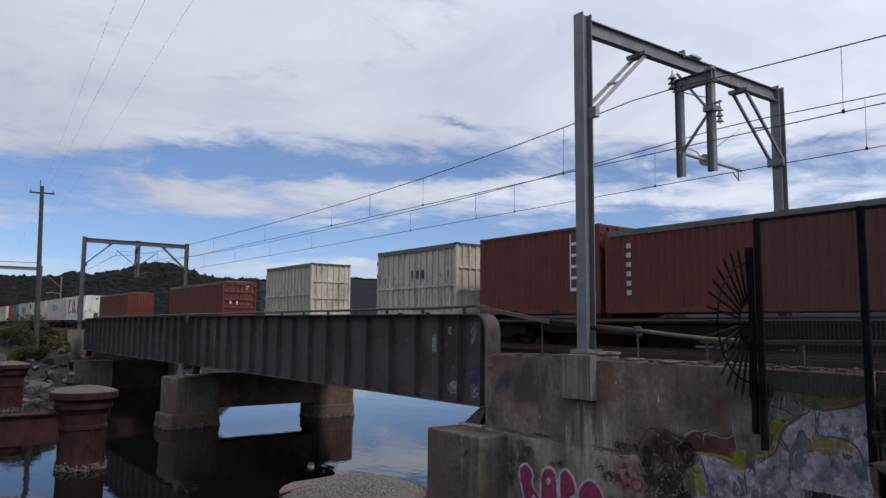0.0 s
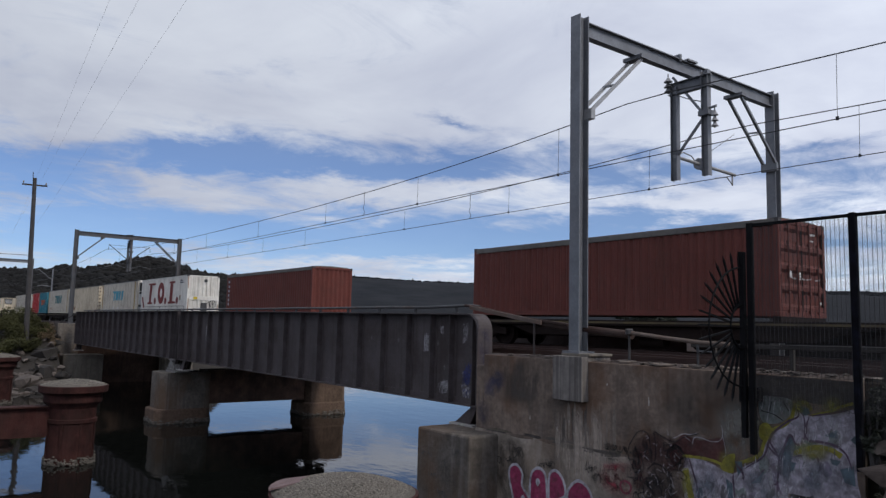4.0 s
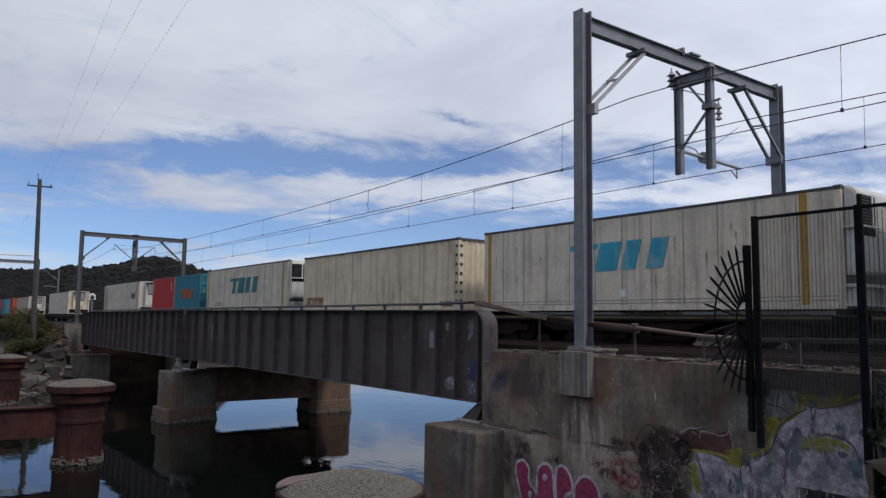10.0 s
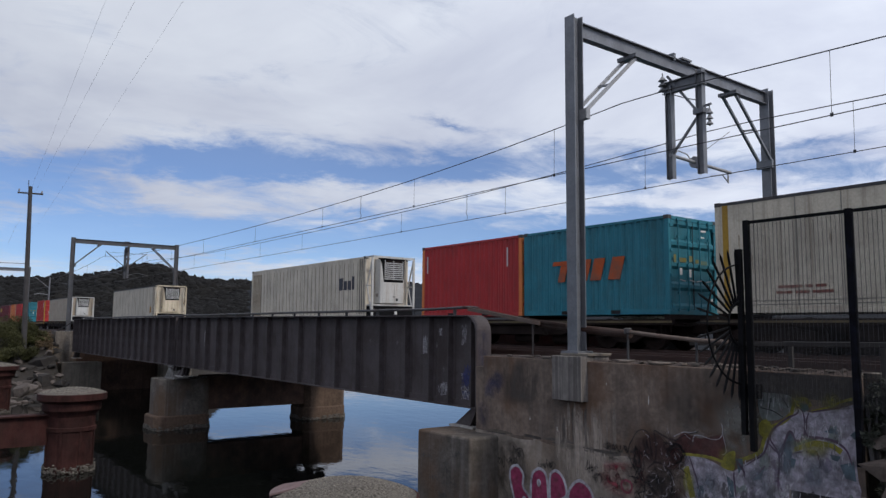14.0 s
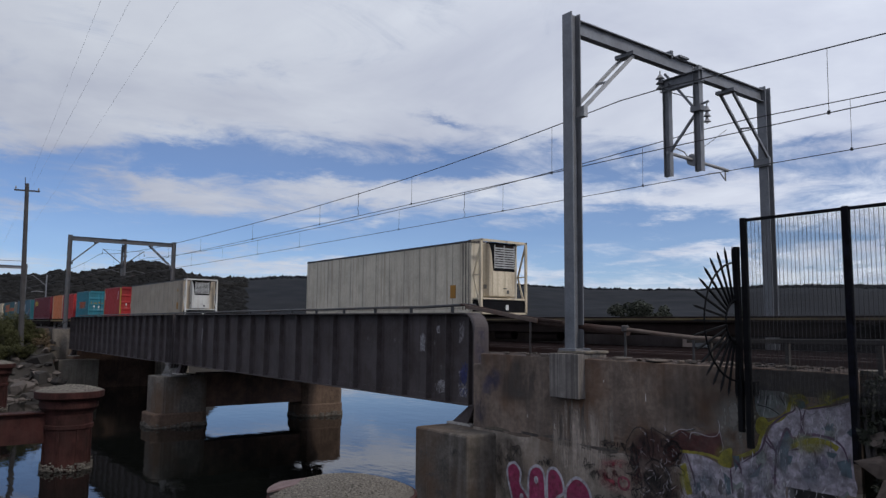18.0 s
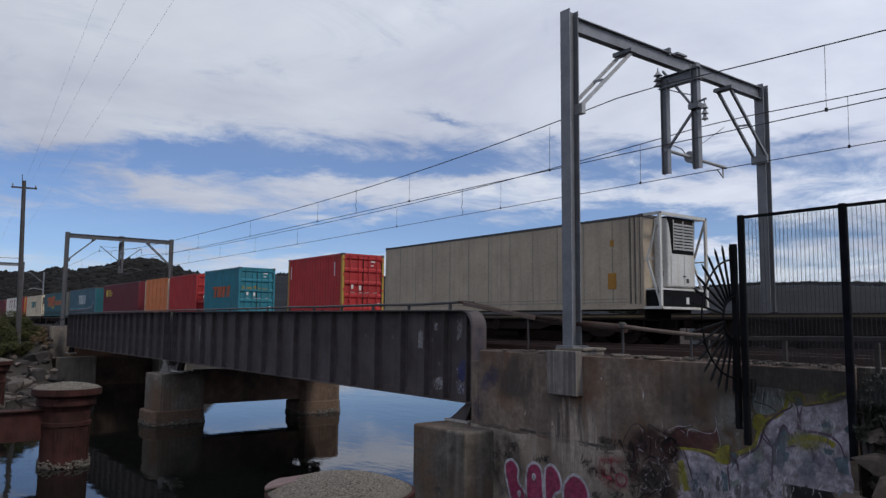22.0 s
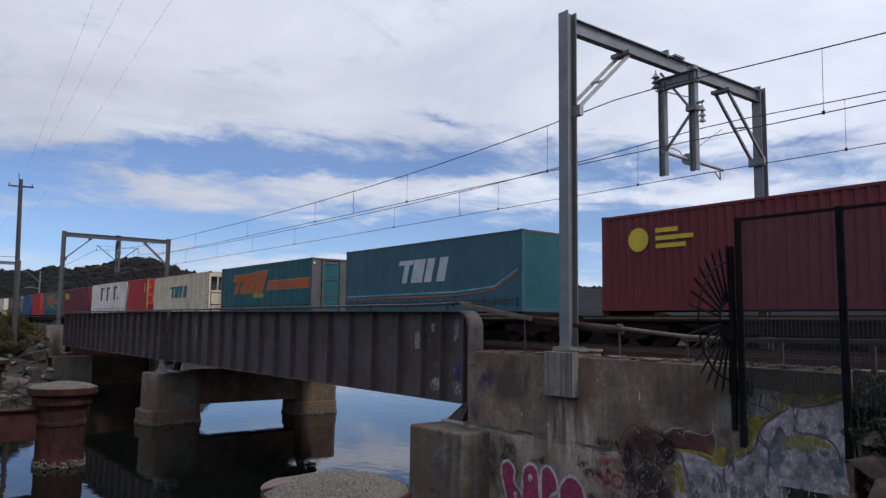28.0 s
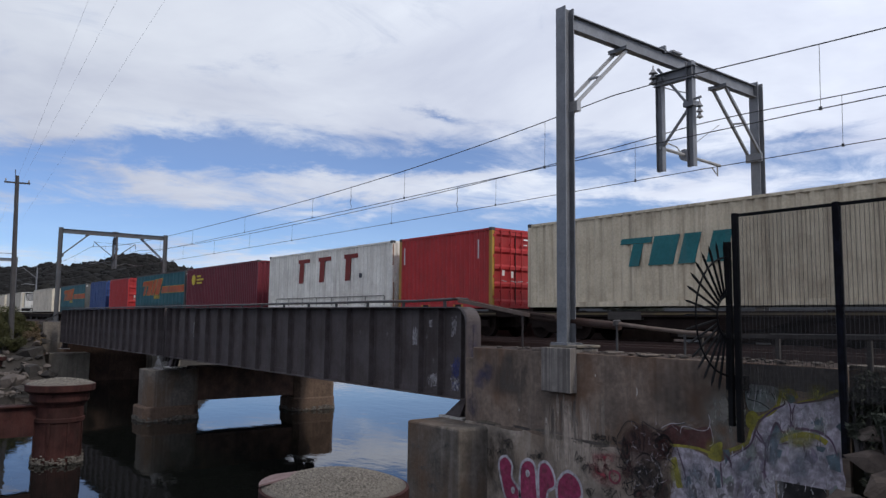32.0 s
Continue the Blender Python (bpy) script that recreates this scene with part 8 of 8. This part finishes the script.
part("scribble", ribbon([(-9.63, 2.34), (-9.44, 2.53), (-9.31, 2.33), (-9.54, 2.15), (-9.68, 2.26)], 0.02, GY - 0.005), BLACK_SPRAY, ob)
part("scribble", ribbon([(-9.92, 2.25), (-9.68, 2.34), (-9.63, 2.16), (-9.87, 2.03), (-9.94, 2.17)], 0.02, GY - 0.005), BLACK_SPRAY, ob)

part("maroon_wash", sheet(-10.05, -8.55, 2.75, 3.62, GY - 0.0018), soft_spray("maroon_wash", (0.056, 0.029, 0.028), 0.65, 2.2, (1, 1, 0.8), 0.30, 0.50, 0.55), ob, "dark maroon wash under the scribbles")
part("maroon_wash", sheet(-9.75, -8.75, 1.70, 3.00, GY - 0.0022), soft_spray("dark_wash", (0.055, 0.044, 0.039), 0.45, 3.0, (1, 1, 0.8), 0.32, 0.56, 0.5), ob, "dark smudged wash under the scribbles")

def scrawl(cx, cz, w, h, loops):
    """A run of hand-drawn loops, as of a quick tag."""
    n = loops * 5
    return [(cx - w / 2 + w * i / n + h * rnd.uniform(-0.45, 0.45), cz + 0.5 * h * math.cos(i * 2.2) * rnd.uniform(0.2, 1.3)) for i in range(n)]


def swirl(cx, cz, rx, rz, turns):
    """Circling loops that drift about one middle."""
    n = int(turns * 7)
    return [(cx + rx * rnd.uniform(0.1, 1.0) * math.cos(i * 0.9), cz + rz * rnd.uniform(0.1, 1.0) * math.sin(i * 0.9)) for i in range(n)]


for k, (cx, cz, rx, rz, turns, w) in enumerate(((-8.99, 3.17, 0.24, 0.22, 14, 0.011), (-8.99, 3.17, 0.16, 0.16, 8, 0.012), (-9.95, 2.95, 0.10, 0.30, 5, 0.014), (-9.85, 2.80, 0.12, 0.40, 3, 0.014), (-9.45, 2.55, 0.30, 0.30, 3, 0.014), (-9.6, 2.1, 0.25, 0.25, 4, 0.016), (-9.1, 2.3, 0.2, 0.35, 3, 0.012), (-9.4, 1.85, 0.3, 0.3, 4, 0.014))):
    part("scribble", ribbon(swirl(cx, cz, rx, rz, turns), w, GY - 0.0065 - k * 0.0005), BLACK_SPRAY if k != 1 else MAROON_SPRAY, ob)
for k in range(34):
    cx, cz = rnd.uniform(-10.0, -8.9), rnd.uniform(1.85, 3.35)
    part("scribble", ribbon(swirl(cx, cz, rnd.uniform(0.08, 0.22), rnd.uniform(0.10, 0.30), rnd.uniform(1.5, 3)), rnd.uniform(0.006, 0.011), GY - 0.0102 - k * 0.00004), (BLACK_SPRAY, MAROON_SPRAY, BLACK_SPRAY)[k % 3], ob)
for k in range(60):
    # small pale marks between the scribbles
    x, z = rnd.uniform(-9.9, -8.7), rnd.uniform(1.9, 3.55)
    part("pale_mark", ribbon([(x, z), (x + rnd.uniform(-0.06, 0.06), z + rnd.uniform(-0.05, 0.08)), (x + rnd.uniform(-0.1, 0.1), z + rnd.uniform(0, 0.12))], 0.007, GY - 0.0115 - k * 0.00005, False, True), PALE, ob)
for cx, cz, w, h in ((-13.55, 2.60, 0.30, 0.28), (-13.75, 2.35, 0.25, 0.20), (-12.65, 2.40, 0.35, 0.18), (-12.4, 2.45, 0.2, 0.2), (-11.17, 2.56, 0.22, 0.28), (-11.0, 2.42, 0.18, 0.24), (-10.72, 3.10, 0.10, 0.22), (-10.45, 3.10, 0.25, 0.18), (-10.2, 3.12, 0.2, 0.2), (-10.55, 2.86, 0.3, 0.05), (-14.2, 2.3, 0.25, 0.3), (-10.3, 2.0, 0.4, 0.3), (-10.9, 1.9, 0.3, 0.25)):
    part("scribble", ribbon(scrawl(cx, cz, w, h, 3), 0.011, GY - 0.004 - rnd.random() * 0.003), BLACK_SPRAY, ob)
for cx, cz, w in ((-16.0, 2.25, 0.5), (-15.2, 2.1, 0.4), (-15.7, 1.75, 0.3), (-14.9, 1.7, 0.5), (-15.3, 1.35, 0.4), (-14.7, 2.45, 0.3)):
    part("faint_scribble", ribbon(scrawl(cx, cz, w, rnd.uniform(0.12, 0.3), rnd.randint(2, 4)), 0.012, 11.745 - rnd.random() * 0.002), FAINT_SPRAY, ob, "faint worn scribble")
SOFT_BLUE = soft_spray("faded_blue_spray", (0.062, 0.062, 0.115), 0.50, 4.0, (1, 1, 1), 0.36, 0.62, 0.2)
for x0, x1, z0, z1 in ((-14.95, -14.10, 3.65, 4.50), (-15.12, -14.55, 2.98, 3.80), (-14.60, -13.95, 3.95, 4.60)):
    part("blue_smear", sheet(x0, x1, z0, z1, GY - 0.001 - 0.0006 * (x0 + 15)), SOFT_BLUE, ob, "faded blue smear")
for x, z, h in ((-9.62, 4.16, 0.09), (-10.72, 4.42, 0.03), (-12.2, 3.30, 0.06), (-13.1, 3.45, 0.05)):
    part("white_drip", ribbon([(x, z + h), (x + 0.005, z), (x, z - h)], 0.014, GY, False, True), WHITE_DRIP, ob, "short white drip")

# runs of lime and dirt below the pedestal
ob = thing("wall_runs", (0, 0, 0), "pale lime and dark dirt runs down the wall below the pedestal", "stain", kind="structure")
for x0, x1, z0, z1, y, mat, lab in (
        (-12.55, -10.35, 1.95, 4.10, GY + 0.0012, soft_spray("pale_lime_wash", (0.350, 0.290, 0.245), 0.92, 1.6, (3.0, 3.0, 0.25), 0.36, 0.62, 0.45), "pale lime wash below the pedestal"),
        (-9.75, -6.90, 3.35, 5.05, GY + 0.0010, soft_spray("dark_wall_stain", (0.062, 0.052, 0.047), 0.36, 0.9, (1.2, 1.2, 0.7), 0.28, 0.62, 0.50), "broad dark stain by the fence"),
        (-14.80, -12.20, 3.60, 4.95, GY + 0.0008, soft_spray("grey_wall_stain", (0.085, 0.073, 0.066), 0.75, 1.2, (1.6, 1.6, 0.5), 0.35, 0.60, 0.45), "grey stain on the upper wall"),
        (-14.60, -12.90, 1.20, 3.10, GY + 0.0006, soft_spray("dark_low_stain", (0.060, 0.053, 0.047), 0.75, 1.8, (1.2, 1.2, 0.5), 0.34, 0.60, 0.45), "dark stain low on the wall"),
        (-8.30, -6.75, 3.05, 4.60, GY + 0.0007, soft_spray("grey_green_bloom", (0.200, 0.190, 0.172), 0.75, 2.4, (1.4, 1, 0.7), 0.32, 0.60, 0.4), "grey-green bloom on the wall"),
        (-9.2, -7.6, 3.30, 3.85, GY + 0.0004, soft_spray("thin_white_mist", (0.26, 0.25, 0.25), 0.5, 5.0, (1, 1, 1.5), 0.48, 0.66, 0.3), "thin white spray mist")):
    part("soft_stain", sheet(x0, x1, z0, z1, y), mat, ob, lab)
for k in range(20):
    dark = k % 2 == 0
    x = rnd.uniform(-12.1, -10.4) if not dark else rnd.choice((-11.75, -11.7, -11.38, -11.33, -11.28, -11.3, -12.0)) + rnd.uniform(-0.04, 0.04)
    z0 = rnd.uniform(3.4, 3.95) if x < -11.2 else rnd.uniform(3.3, 4.4)
    l = rnd.uniform(0.3, 1.2) * (0.7 if dark else 1)
    part("run", ribbon([(x, z0), (x + rnd.uniform(-0.02, 0.02), z0 - 0.4 * l), (x + rnd.uniform(-0.02, 0.02), z0 - l)], rnd.choice((0.02, 0.035, 0.06, 0.10)), GY + 0.002 - k * 0.00003, False, True), RUN_DARK if dark else RUN_PALE, ob)

SOFT_END = SOFT_BLUE.copy()
SOFT_END.name = "faded_blue_end"
for n in SOFT_END.node_tree.nodes:
    if n.type == "VECT_MATH" and n.operation == "MULTIPLY":
        n.inputs[1].default_value = (0, 1, 1)
g = Geo()
g.add([(-15.415, 12.95, 4.2), (-15.415, 13.46, 4.2), (-15.415, 13.46, 5.75), (-15.415, 12.95, 5.75)], [(0, 1, 2, 3)])
part("soft_stain", g, SOFT_END, ob, "faded blue spray on the girder end")
# darker strip along the wall top between the fence posts
part("damp_band", poly([(-7.38, 4.47), (-6.6, 4.455), (-5.47, 4.43), (-5.47, 4.855), (-6.4, 4.86), (-7.2, 4.86), (-7.45, 4.8)], GY + 0.0028), BAND_DARK, ob, "dark band along the wall top")
for k in range(34):
    x, l = rnd.uniform(-14.9, -8.9), rnd.uniform(0.3, 1.1)
    z = 2.965 + rnd.gauss(0, 0.035)
    part("seam_stain", ribbon([(x, z), (x + 0.5 * l, z + rnd.uniform(-0.025, 0.025)), (x + l, z + rnd.uniform(-0.03, 0.03))], rnd.uniform(0.02, 0.10), GY + 0.0025 - k * 0.00004, False, True), (RUN_DARK, MOSS_STAIN, WALL)[k % 3], ob)

SMUDGE = spray("pale_smudge", (0.10, 0.092, 0.09), 5.0, (0.066, 0.056, 0.057), 0.8)
SCRAWL_WHITE = spray("scrawl_white", (0.28, 0.27, 0.28), 5.0, (0.10, 0.09, 0.09), 0.7)
SCRAWL_BLUE = spray("scrawl_blue", (0.045, 0.050, 0.130), 4.0, (0.06, 0.055, 0.08), 0.8)
TAGS = ((-18.10, 5.08, 0.15, 0.28, SCRAWL_WHITE, 7), (-17.16, 3.83, 0.30, 0.20, SCRAWL_WHITE, 7), (-16.16, 3.78, 0.22, 0.22, SCRAWL_WHITE, 6), (-16.24, 5.42, 0.12, 0.30, SCRAWL_WHITE, 4), (-17.35, 5.50, 0.10, 0.12, SCRAWL_WHITE, 3),
        (-16.15, 4.25, 0.20, 0.34, SCRAWL_BLUE, 9), (-16.15, 3.72, 0.20, 0.16, SCRAWL_BLUE, 5), (-16.3, 4.25, 0.10, 0.10, SCRAWL_WHITE, 2), (-39.3, 5.2, 0.10, 0.55, SCRAWL_WHITE, 3), (-38.2, 5.2, 0.10, 0.50, SCRAWL_WHITE, 3), (-37.1, 5.0, 0.10, 0.45, SCRAWL_WHITE, 2))
ob = thing("girder_tags", (0, 0, 0), "small white and blue scrawled tags on the girder", "graffiti")
rnd = random.Random(8)
for cx, cz, w, h, mat, n in TAGS:
    for q in range(n):
        k = rnd.randint(7, 11)
        pts = [(cx + w * (rnd.uniform(-0.9, 0.9) if k < 9 else -0.9 + 1.8 * i / k + rnd.uniform(-0.2, 0.2)), cz + h * rnd.uniform(-1, 1)) for i in range(k)]
        part("scrawl", ribbon(pts, rnd.uniform(0.014, 0.024), G_NEAR - 0.014 - q * 0.0008, False, True), mat, ob)
for x, z, r in ((-17.55, 5.10, 0.07), (-21.25, 5.15, 0.05), (-19.65, 5.12, 0.06), (-17.2, 4.4, 0.05)):
    part("pale_smudge", blob([(x + r * math.cos(a), z + 1.3 * r * math.sin(a)) for a in (0, 1.1, 2.2, 3.4, 4.6, 5.5)], G_NEAR - 0.0135), SMUDGE, ob, "faint pale smudge")
for x, z0, z1, w in ((-39.9, 4.0, 5.6, 0.10), (-39.55, 4.6, 5.75, 0.07), (-38.7, 4.9, 5.8, 0.09), (-38.2, 4.5, 5.2, 0.05), (-40.2, 4.2, 5.0, 0.05)):
    part("lime_streak", ribbon([(x, z1), (x + 0.03, 0.5 * (z0 + z1)), (x - 0.02, z0)], w, G_NEAR - 0.0125, False, True), SMUDGE, ob, "pale lime streak")
# drain mouth in the wall and the things about it
ob = thing("wall_drain", (-6.26, 12.65, 2.62), "square drain mouth painted dark low in the wall", "drain")
# No hole here: a black plate paints the shade inside the mouth.
part("drain_void", Geo().box(-0.42, 0.42, 0.03, 0.040, -0.35, 0.26), BLACK_SPRAY, ob)
for q in (-0.45, 0.42):
    part("drain_jamb", Geo().box(q, q + 0.03, 0.022, 0.040, -0.35, 0.26), WALL, ob)


# ---- rocks and plants ----
def hull(points):
    """The convex body about some points, as broken stone has it."""
    bm = bmesh.new()
    for p in points:
        bm.verts.new(p)
    res = bmesh.ops.convex_hull(bm, input=bm.verts)
    bmesh.ops.delete(bm, geom=[v for v in bm.verts if not v.link_faces], context="VERTS")
    bm.verts.index_update()
    out = [v.co.copy() for v in bm.verts], [tuple(v.index for v in f.verts) for f in bm.faces]
    bm.free()
    return out


def rock(x, y, z, s, k, label, mat=None):
    r = random.Random(k * 7 + 1)
    w = (r.uniform(0.8, 1.3), r.uniform(0.6, 1.0), r.uniform(0.4, 0.75))
    pts = []
    for _ in range(22):
        d = Vector((r.gauss(0, 1), r.gauss(0, 1), r.gauss(0, 1)))
        m = max(abs(c) for c in d)
        d = d / m * (0.75 + 0.25 * r.random())
        pts.append((d.x * w[0] * s, d.y * w[1] * s, d.z * w[2] * s))
    vs, fs = hull(pts)
    me = Geo().add(vs, fs).mesh("rock")
    return tagged(part("rock", me, mat or ROCK, None, at=(x, y, z), turn=(r.uniform(-20, 20), r.uniform(-20, 20), k * 47 % 360)), label, "rock", "bank rocks")


ROCK_PALE = material("pale_bank_rock", (0.098, 0.080, 0.071), 0.92, scale=1.6, bump=0.8, fine=8, stain=(0.040, 0.032, 0.028), stain_amount=0.7, vary=0.4, grain=(0.6, 1.3))
ROCK_DARK = material("dark_rock", (0.024, 0.0195, 0.018), 0.92, scale=1.6, bump=0.8, fine=8, stain=(0.028, 0.026, 0.022), stain_amount=0.7, vary=0.4, grain=(0.6, 1.3))
rnd = random.Random(21)
for k in range(165):
    x, y = rnd.uniform(-69.5, -60.6), rnd.uniform(6.2, 11.9)
    h = ground_height(x, y)
    if h > 2.2 and k % 2:
        continue
    pale = rnd.random() < (0.75 if h < 1.2 else 0.35)
    rock(x, y, max(-0.05, h) + 0.05, rnd.uniform(0.18, 0.42) * (1.0 if rnd.random() < 0.7 else 1.9), k, "pale angular rock on the far bank" if pale else "dark angular rock on the far bank", ROCK_PALE if pale else ROCK_DARK)
rock(-66.9, 10.6, 2.65, 1.05, 501, "large dark boulder on the far bank", ROCK_DARK)
rock(-66.2, 9.6, 2.0, 0.75, 502, "large dark boulder on the far bank", ROCK_DARK)
rock(-64.3, 9.2, 1.1, 0.70, 503, "large pale boulder on the far bank")
for k, (x, y, z, s) in enumerate(((-5.35, 11.55, 2.75, 0.42), (-4.85, 11.4, 2.95, 0.55), (-4.55, 11.9, 3.25, 0.40), (-5.9, 11.6, 2.35, 0.45), (-5.2, 10.9, 2.2, 0.6), (-4.95, 12.25, 3.55, 0.33), (-4.4, 11.2, 2.9, 0.5), (-6.5, 11.3, 1.9, 0.5), (-5.0, 12.3, 3.9, 0.22), (-4.1, 12.1, 3.5, 0.4))):
    rock(x, y, z, s * 0.85, 60 + k, "brown broken rock piled beside the wall", ROCK_BROWN)


def shrub(x, y, z, w, h, n, mat, label, seed, leaf=0.16):
    r = random.Random(seed)
    ob = thing("shrub", (x, y, z), label, "shrub", "bank shrubs")
    st = Geo()
    for i in range(7):
        a = r.uniform(0, 6.28)
        st.tube((0, 0, -0.3), (math.cos(a) * w * 0.5, math.sin(a) * w * 0.5, h * r.uniform(0.5, 0.8)), 0.04, 6, 0.012)
    part("stem", st, POLE_WOOD, ob)
    g = Geo()
    clumps = [(r.uniform(-1, 1) * w * 0.7, r.uniform(-1, 1) * w * 0.7, r.uniform(0.15, 0.85) * h, r.uniform(0.25, 0.5) * w) for _ in range(14)]
    for i in range(n):
        cx, cy, cz, cr = clumps[i % 14]
        d = Vector((r.gauss(0, 1), r.gauss(0, 1), r.gauss(0, 1))).normalized() * cr * r.uniform(0.5, 1.0)
        c = Vector((cx, cy, cz)) + Vector((d.x, d.y, d.z * 0.8))
        u = Vector((r.gauss(0, 1), r.gauss(0, 1), r.gauss(0, 0.7))).normalized() * leaf * r.uniform(0.6, 1.2)
        v = u.cross(Vector((r.gauss(0, 1), r.gauss(0, 1), r.gauss(0, 1)))).normalized() * leaf * 0.35
        g.add([c - u, c - v * 0.9, c + u, c + v], [(0, 1, 2, 3)])
    tagged(part("foliage", g, mat, ob), kind="stuff")
    return ob


for k, (x, y, w, h) in enumerate(((-69.5, 8.9, 1.5, 1.9), (-70.5, 9.6, 1.4, 1.6), (-68.0, 8.6, 1.5, 1.7), (-67.0, 9.2, 1.1, 1.3), (-70.0, 10.4, 1.1, 1.0), (-72.5, 9.2, 1.7, 1.9), (-66.0, 8.3, 1.2, 1.5), (-74.5, 10.3, 1.3, 1.0), (-68.6, 10.1, 0.9, 0.9), (-69.0, 7.4, 1.7, 1.8))):
    shrub(x, y, ground_height(x, y) - 0.1, w, h, 4200, LEAF, "olive-green leafy shrub on the far bank", 100 + k, 0.085)
for k, (x, y, w, h) in enumerate(((-70.0, 11.2, 0.8, 0.8), (-69.2, 11.0, 0.7, 0.7), (-68.3, 10.9, 0.7, 0.6), (-71.5, 11.4, 0.8, 0.7), (-67.6, 11.5, 0.5, 0.5))):
    shrub(x, y, ground_height(x, y) - 0.1, w, h, 900, LEAF_DRY, "dry brown weeds on the far bank", 150 + k, 0.09)
for k, (x, y, z, w, h) in enumerate(((-4.75, 12.35, 3.75, 0.28, 0.55), (-4.35, 12.2, 3.6, 0.30, 0.45), (-5.15, 12.3, 3.75, 0.16, 0.35), (-3.9, 12.6, 3.9, 0.4, 0.6), (-5.32, 12.72, 3.85, 0.16, 0.9), (-5.25, 12.95, 4.2, 0.22, 0.7), (-4.9, 13.0, 4.2, 0.3, 0.6), (-5.3, 13.05, 3.4, 0.25, 1.2), (-5.22, 12.85, 2.9, 0.22, 1.1), (-5.0, 13.2, 3.7, 0.3, 1.0))):
    shrub(x, y, z, w, h, 420, LEAF_DARK, "dark weeds beside the wall end", 200 + k, 0.06)

for k, (x, y, w, h) in enumerate(((-216.5, 272.0, 8.5, 19.0), (-208.5, 273.0, 9.0, 20.5), (-201.5, 276.0, 7.5, 18.5), (-170.0, 282.0, 6.0, 15.5))):
    shrub(x, y, ground_height(x, y), w, h, 3600, LEAF_DARK, "dark green bushy tree on the bank across the water", 300 + k, 0.75)

ob = thing("broken_plate", (-10.98, 6.38, 0), "pinkish broken iron plate lying on the caisson rim", "iron plate")
arc = [radians(a) for a in range(-152, -108, 5)]
rim = [(1.235 * math.cos(a), 1.235 * math.sin(a)) for a in arc]
cut = [(0.72 * math.cos(a) - 0.03 * math.sin(a * 9), 0.72 * math.sin(a) + 0.04 * math.cos(a * 7)) for a in arc[::-1]]
g = Geo()
n = len(rim)
for lift in (0.0, 0.03):
    g.v += [(x, y, 2.865 + lift) for x, y in rim] + [(x, y, 2.965 + lift) for x, y in cut]
g.f = [(i, i + 1, 2 * n - 2 - i, 2 * n - 1 - i) for i in range(n - 1)][::-1] + [(2 * n + 2 * n - 1 - i, 2 * n + 2 * n - 2 - i, 2 * n + i + 1, 2 * n + i) for i in range(n - 1)] + [(2 * n + i, 2 * n + (i + 1) % (2 * n), (i + 1) % (2 * n), i) for i in range(2 * n)]
part("plate", g, material("faded_pink_plate", (0.135, 0.088, 0.085), 0.8, scale=2, bump=0.3, stain=(0.07, 0.035, 0.03), stain_amount=0.6), ob)

# ---- bird that rises from the water behind the train ----
FEATHER = material("dark_feather", (0.030, 0.030, 0.034), 0.8, scale=20, bump=0.1)
BIRD = thing("flying_bird", (-76.0, 43.0, 0.06), "small dark bird flying over the water", "bird")
g = Geo().lathe([(0.01, -0.17), (0.035, -0.14), (0.06, -0.06), (0.068, 0.02), (0.05, 0.10), (0.03, 0.14)], 12)
g.v = [(z, y, -x) for x, y, z in g.v]
part("body", g, FEATHER, BIRD, smooth=True)
vs, fs = ico(0.035, 2, 3, 0.95, 0.05)
part("head", Geo().add(vs, fs), FEATHER, BIRD, at=(0.16, 0, 0.025), smooth=True)
part("beak", Geo().tube((0.19, 0, 0.02), (0.23, 0, 0.015), 0.010, 8, 0.002), PORCELAIN, BIRD)
part("tail", Geo().prism([(-0.12, -0.02), (-0.30, -0.06), (-0.31, 0.06), (-0.12, 0.02)], "z", -0.004, 0.004), FEATHER, BIRD)
WINGS = []
for side in (-1, 1):
    w = part("wing", Geo().prism([(0.08, 0), (0.07, side * 0.16), (0.0, side * 0.36), (-0.06, side * 0.32), (-0.09, side * 0.12), (-0.08, 0)], "z", -0.005, 0.005), FEATHER, BIRD, at=(0, side * 0.045, 0.03))
    WINGS.append((side, w))

motions()
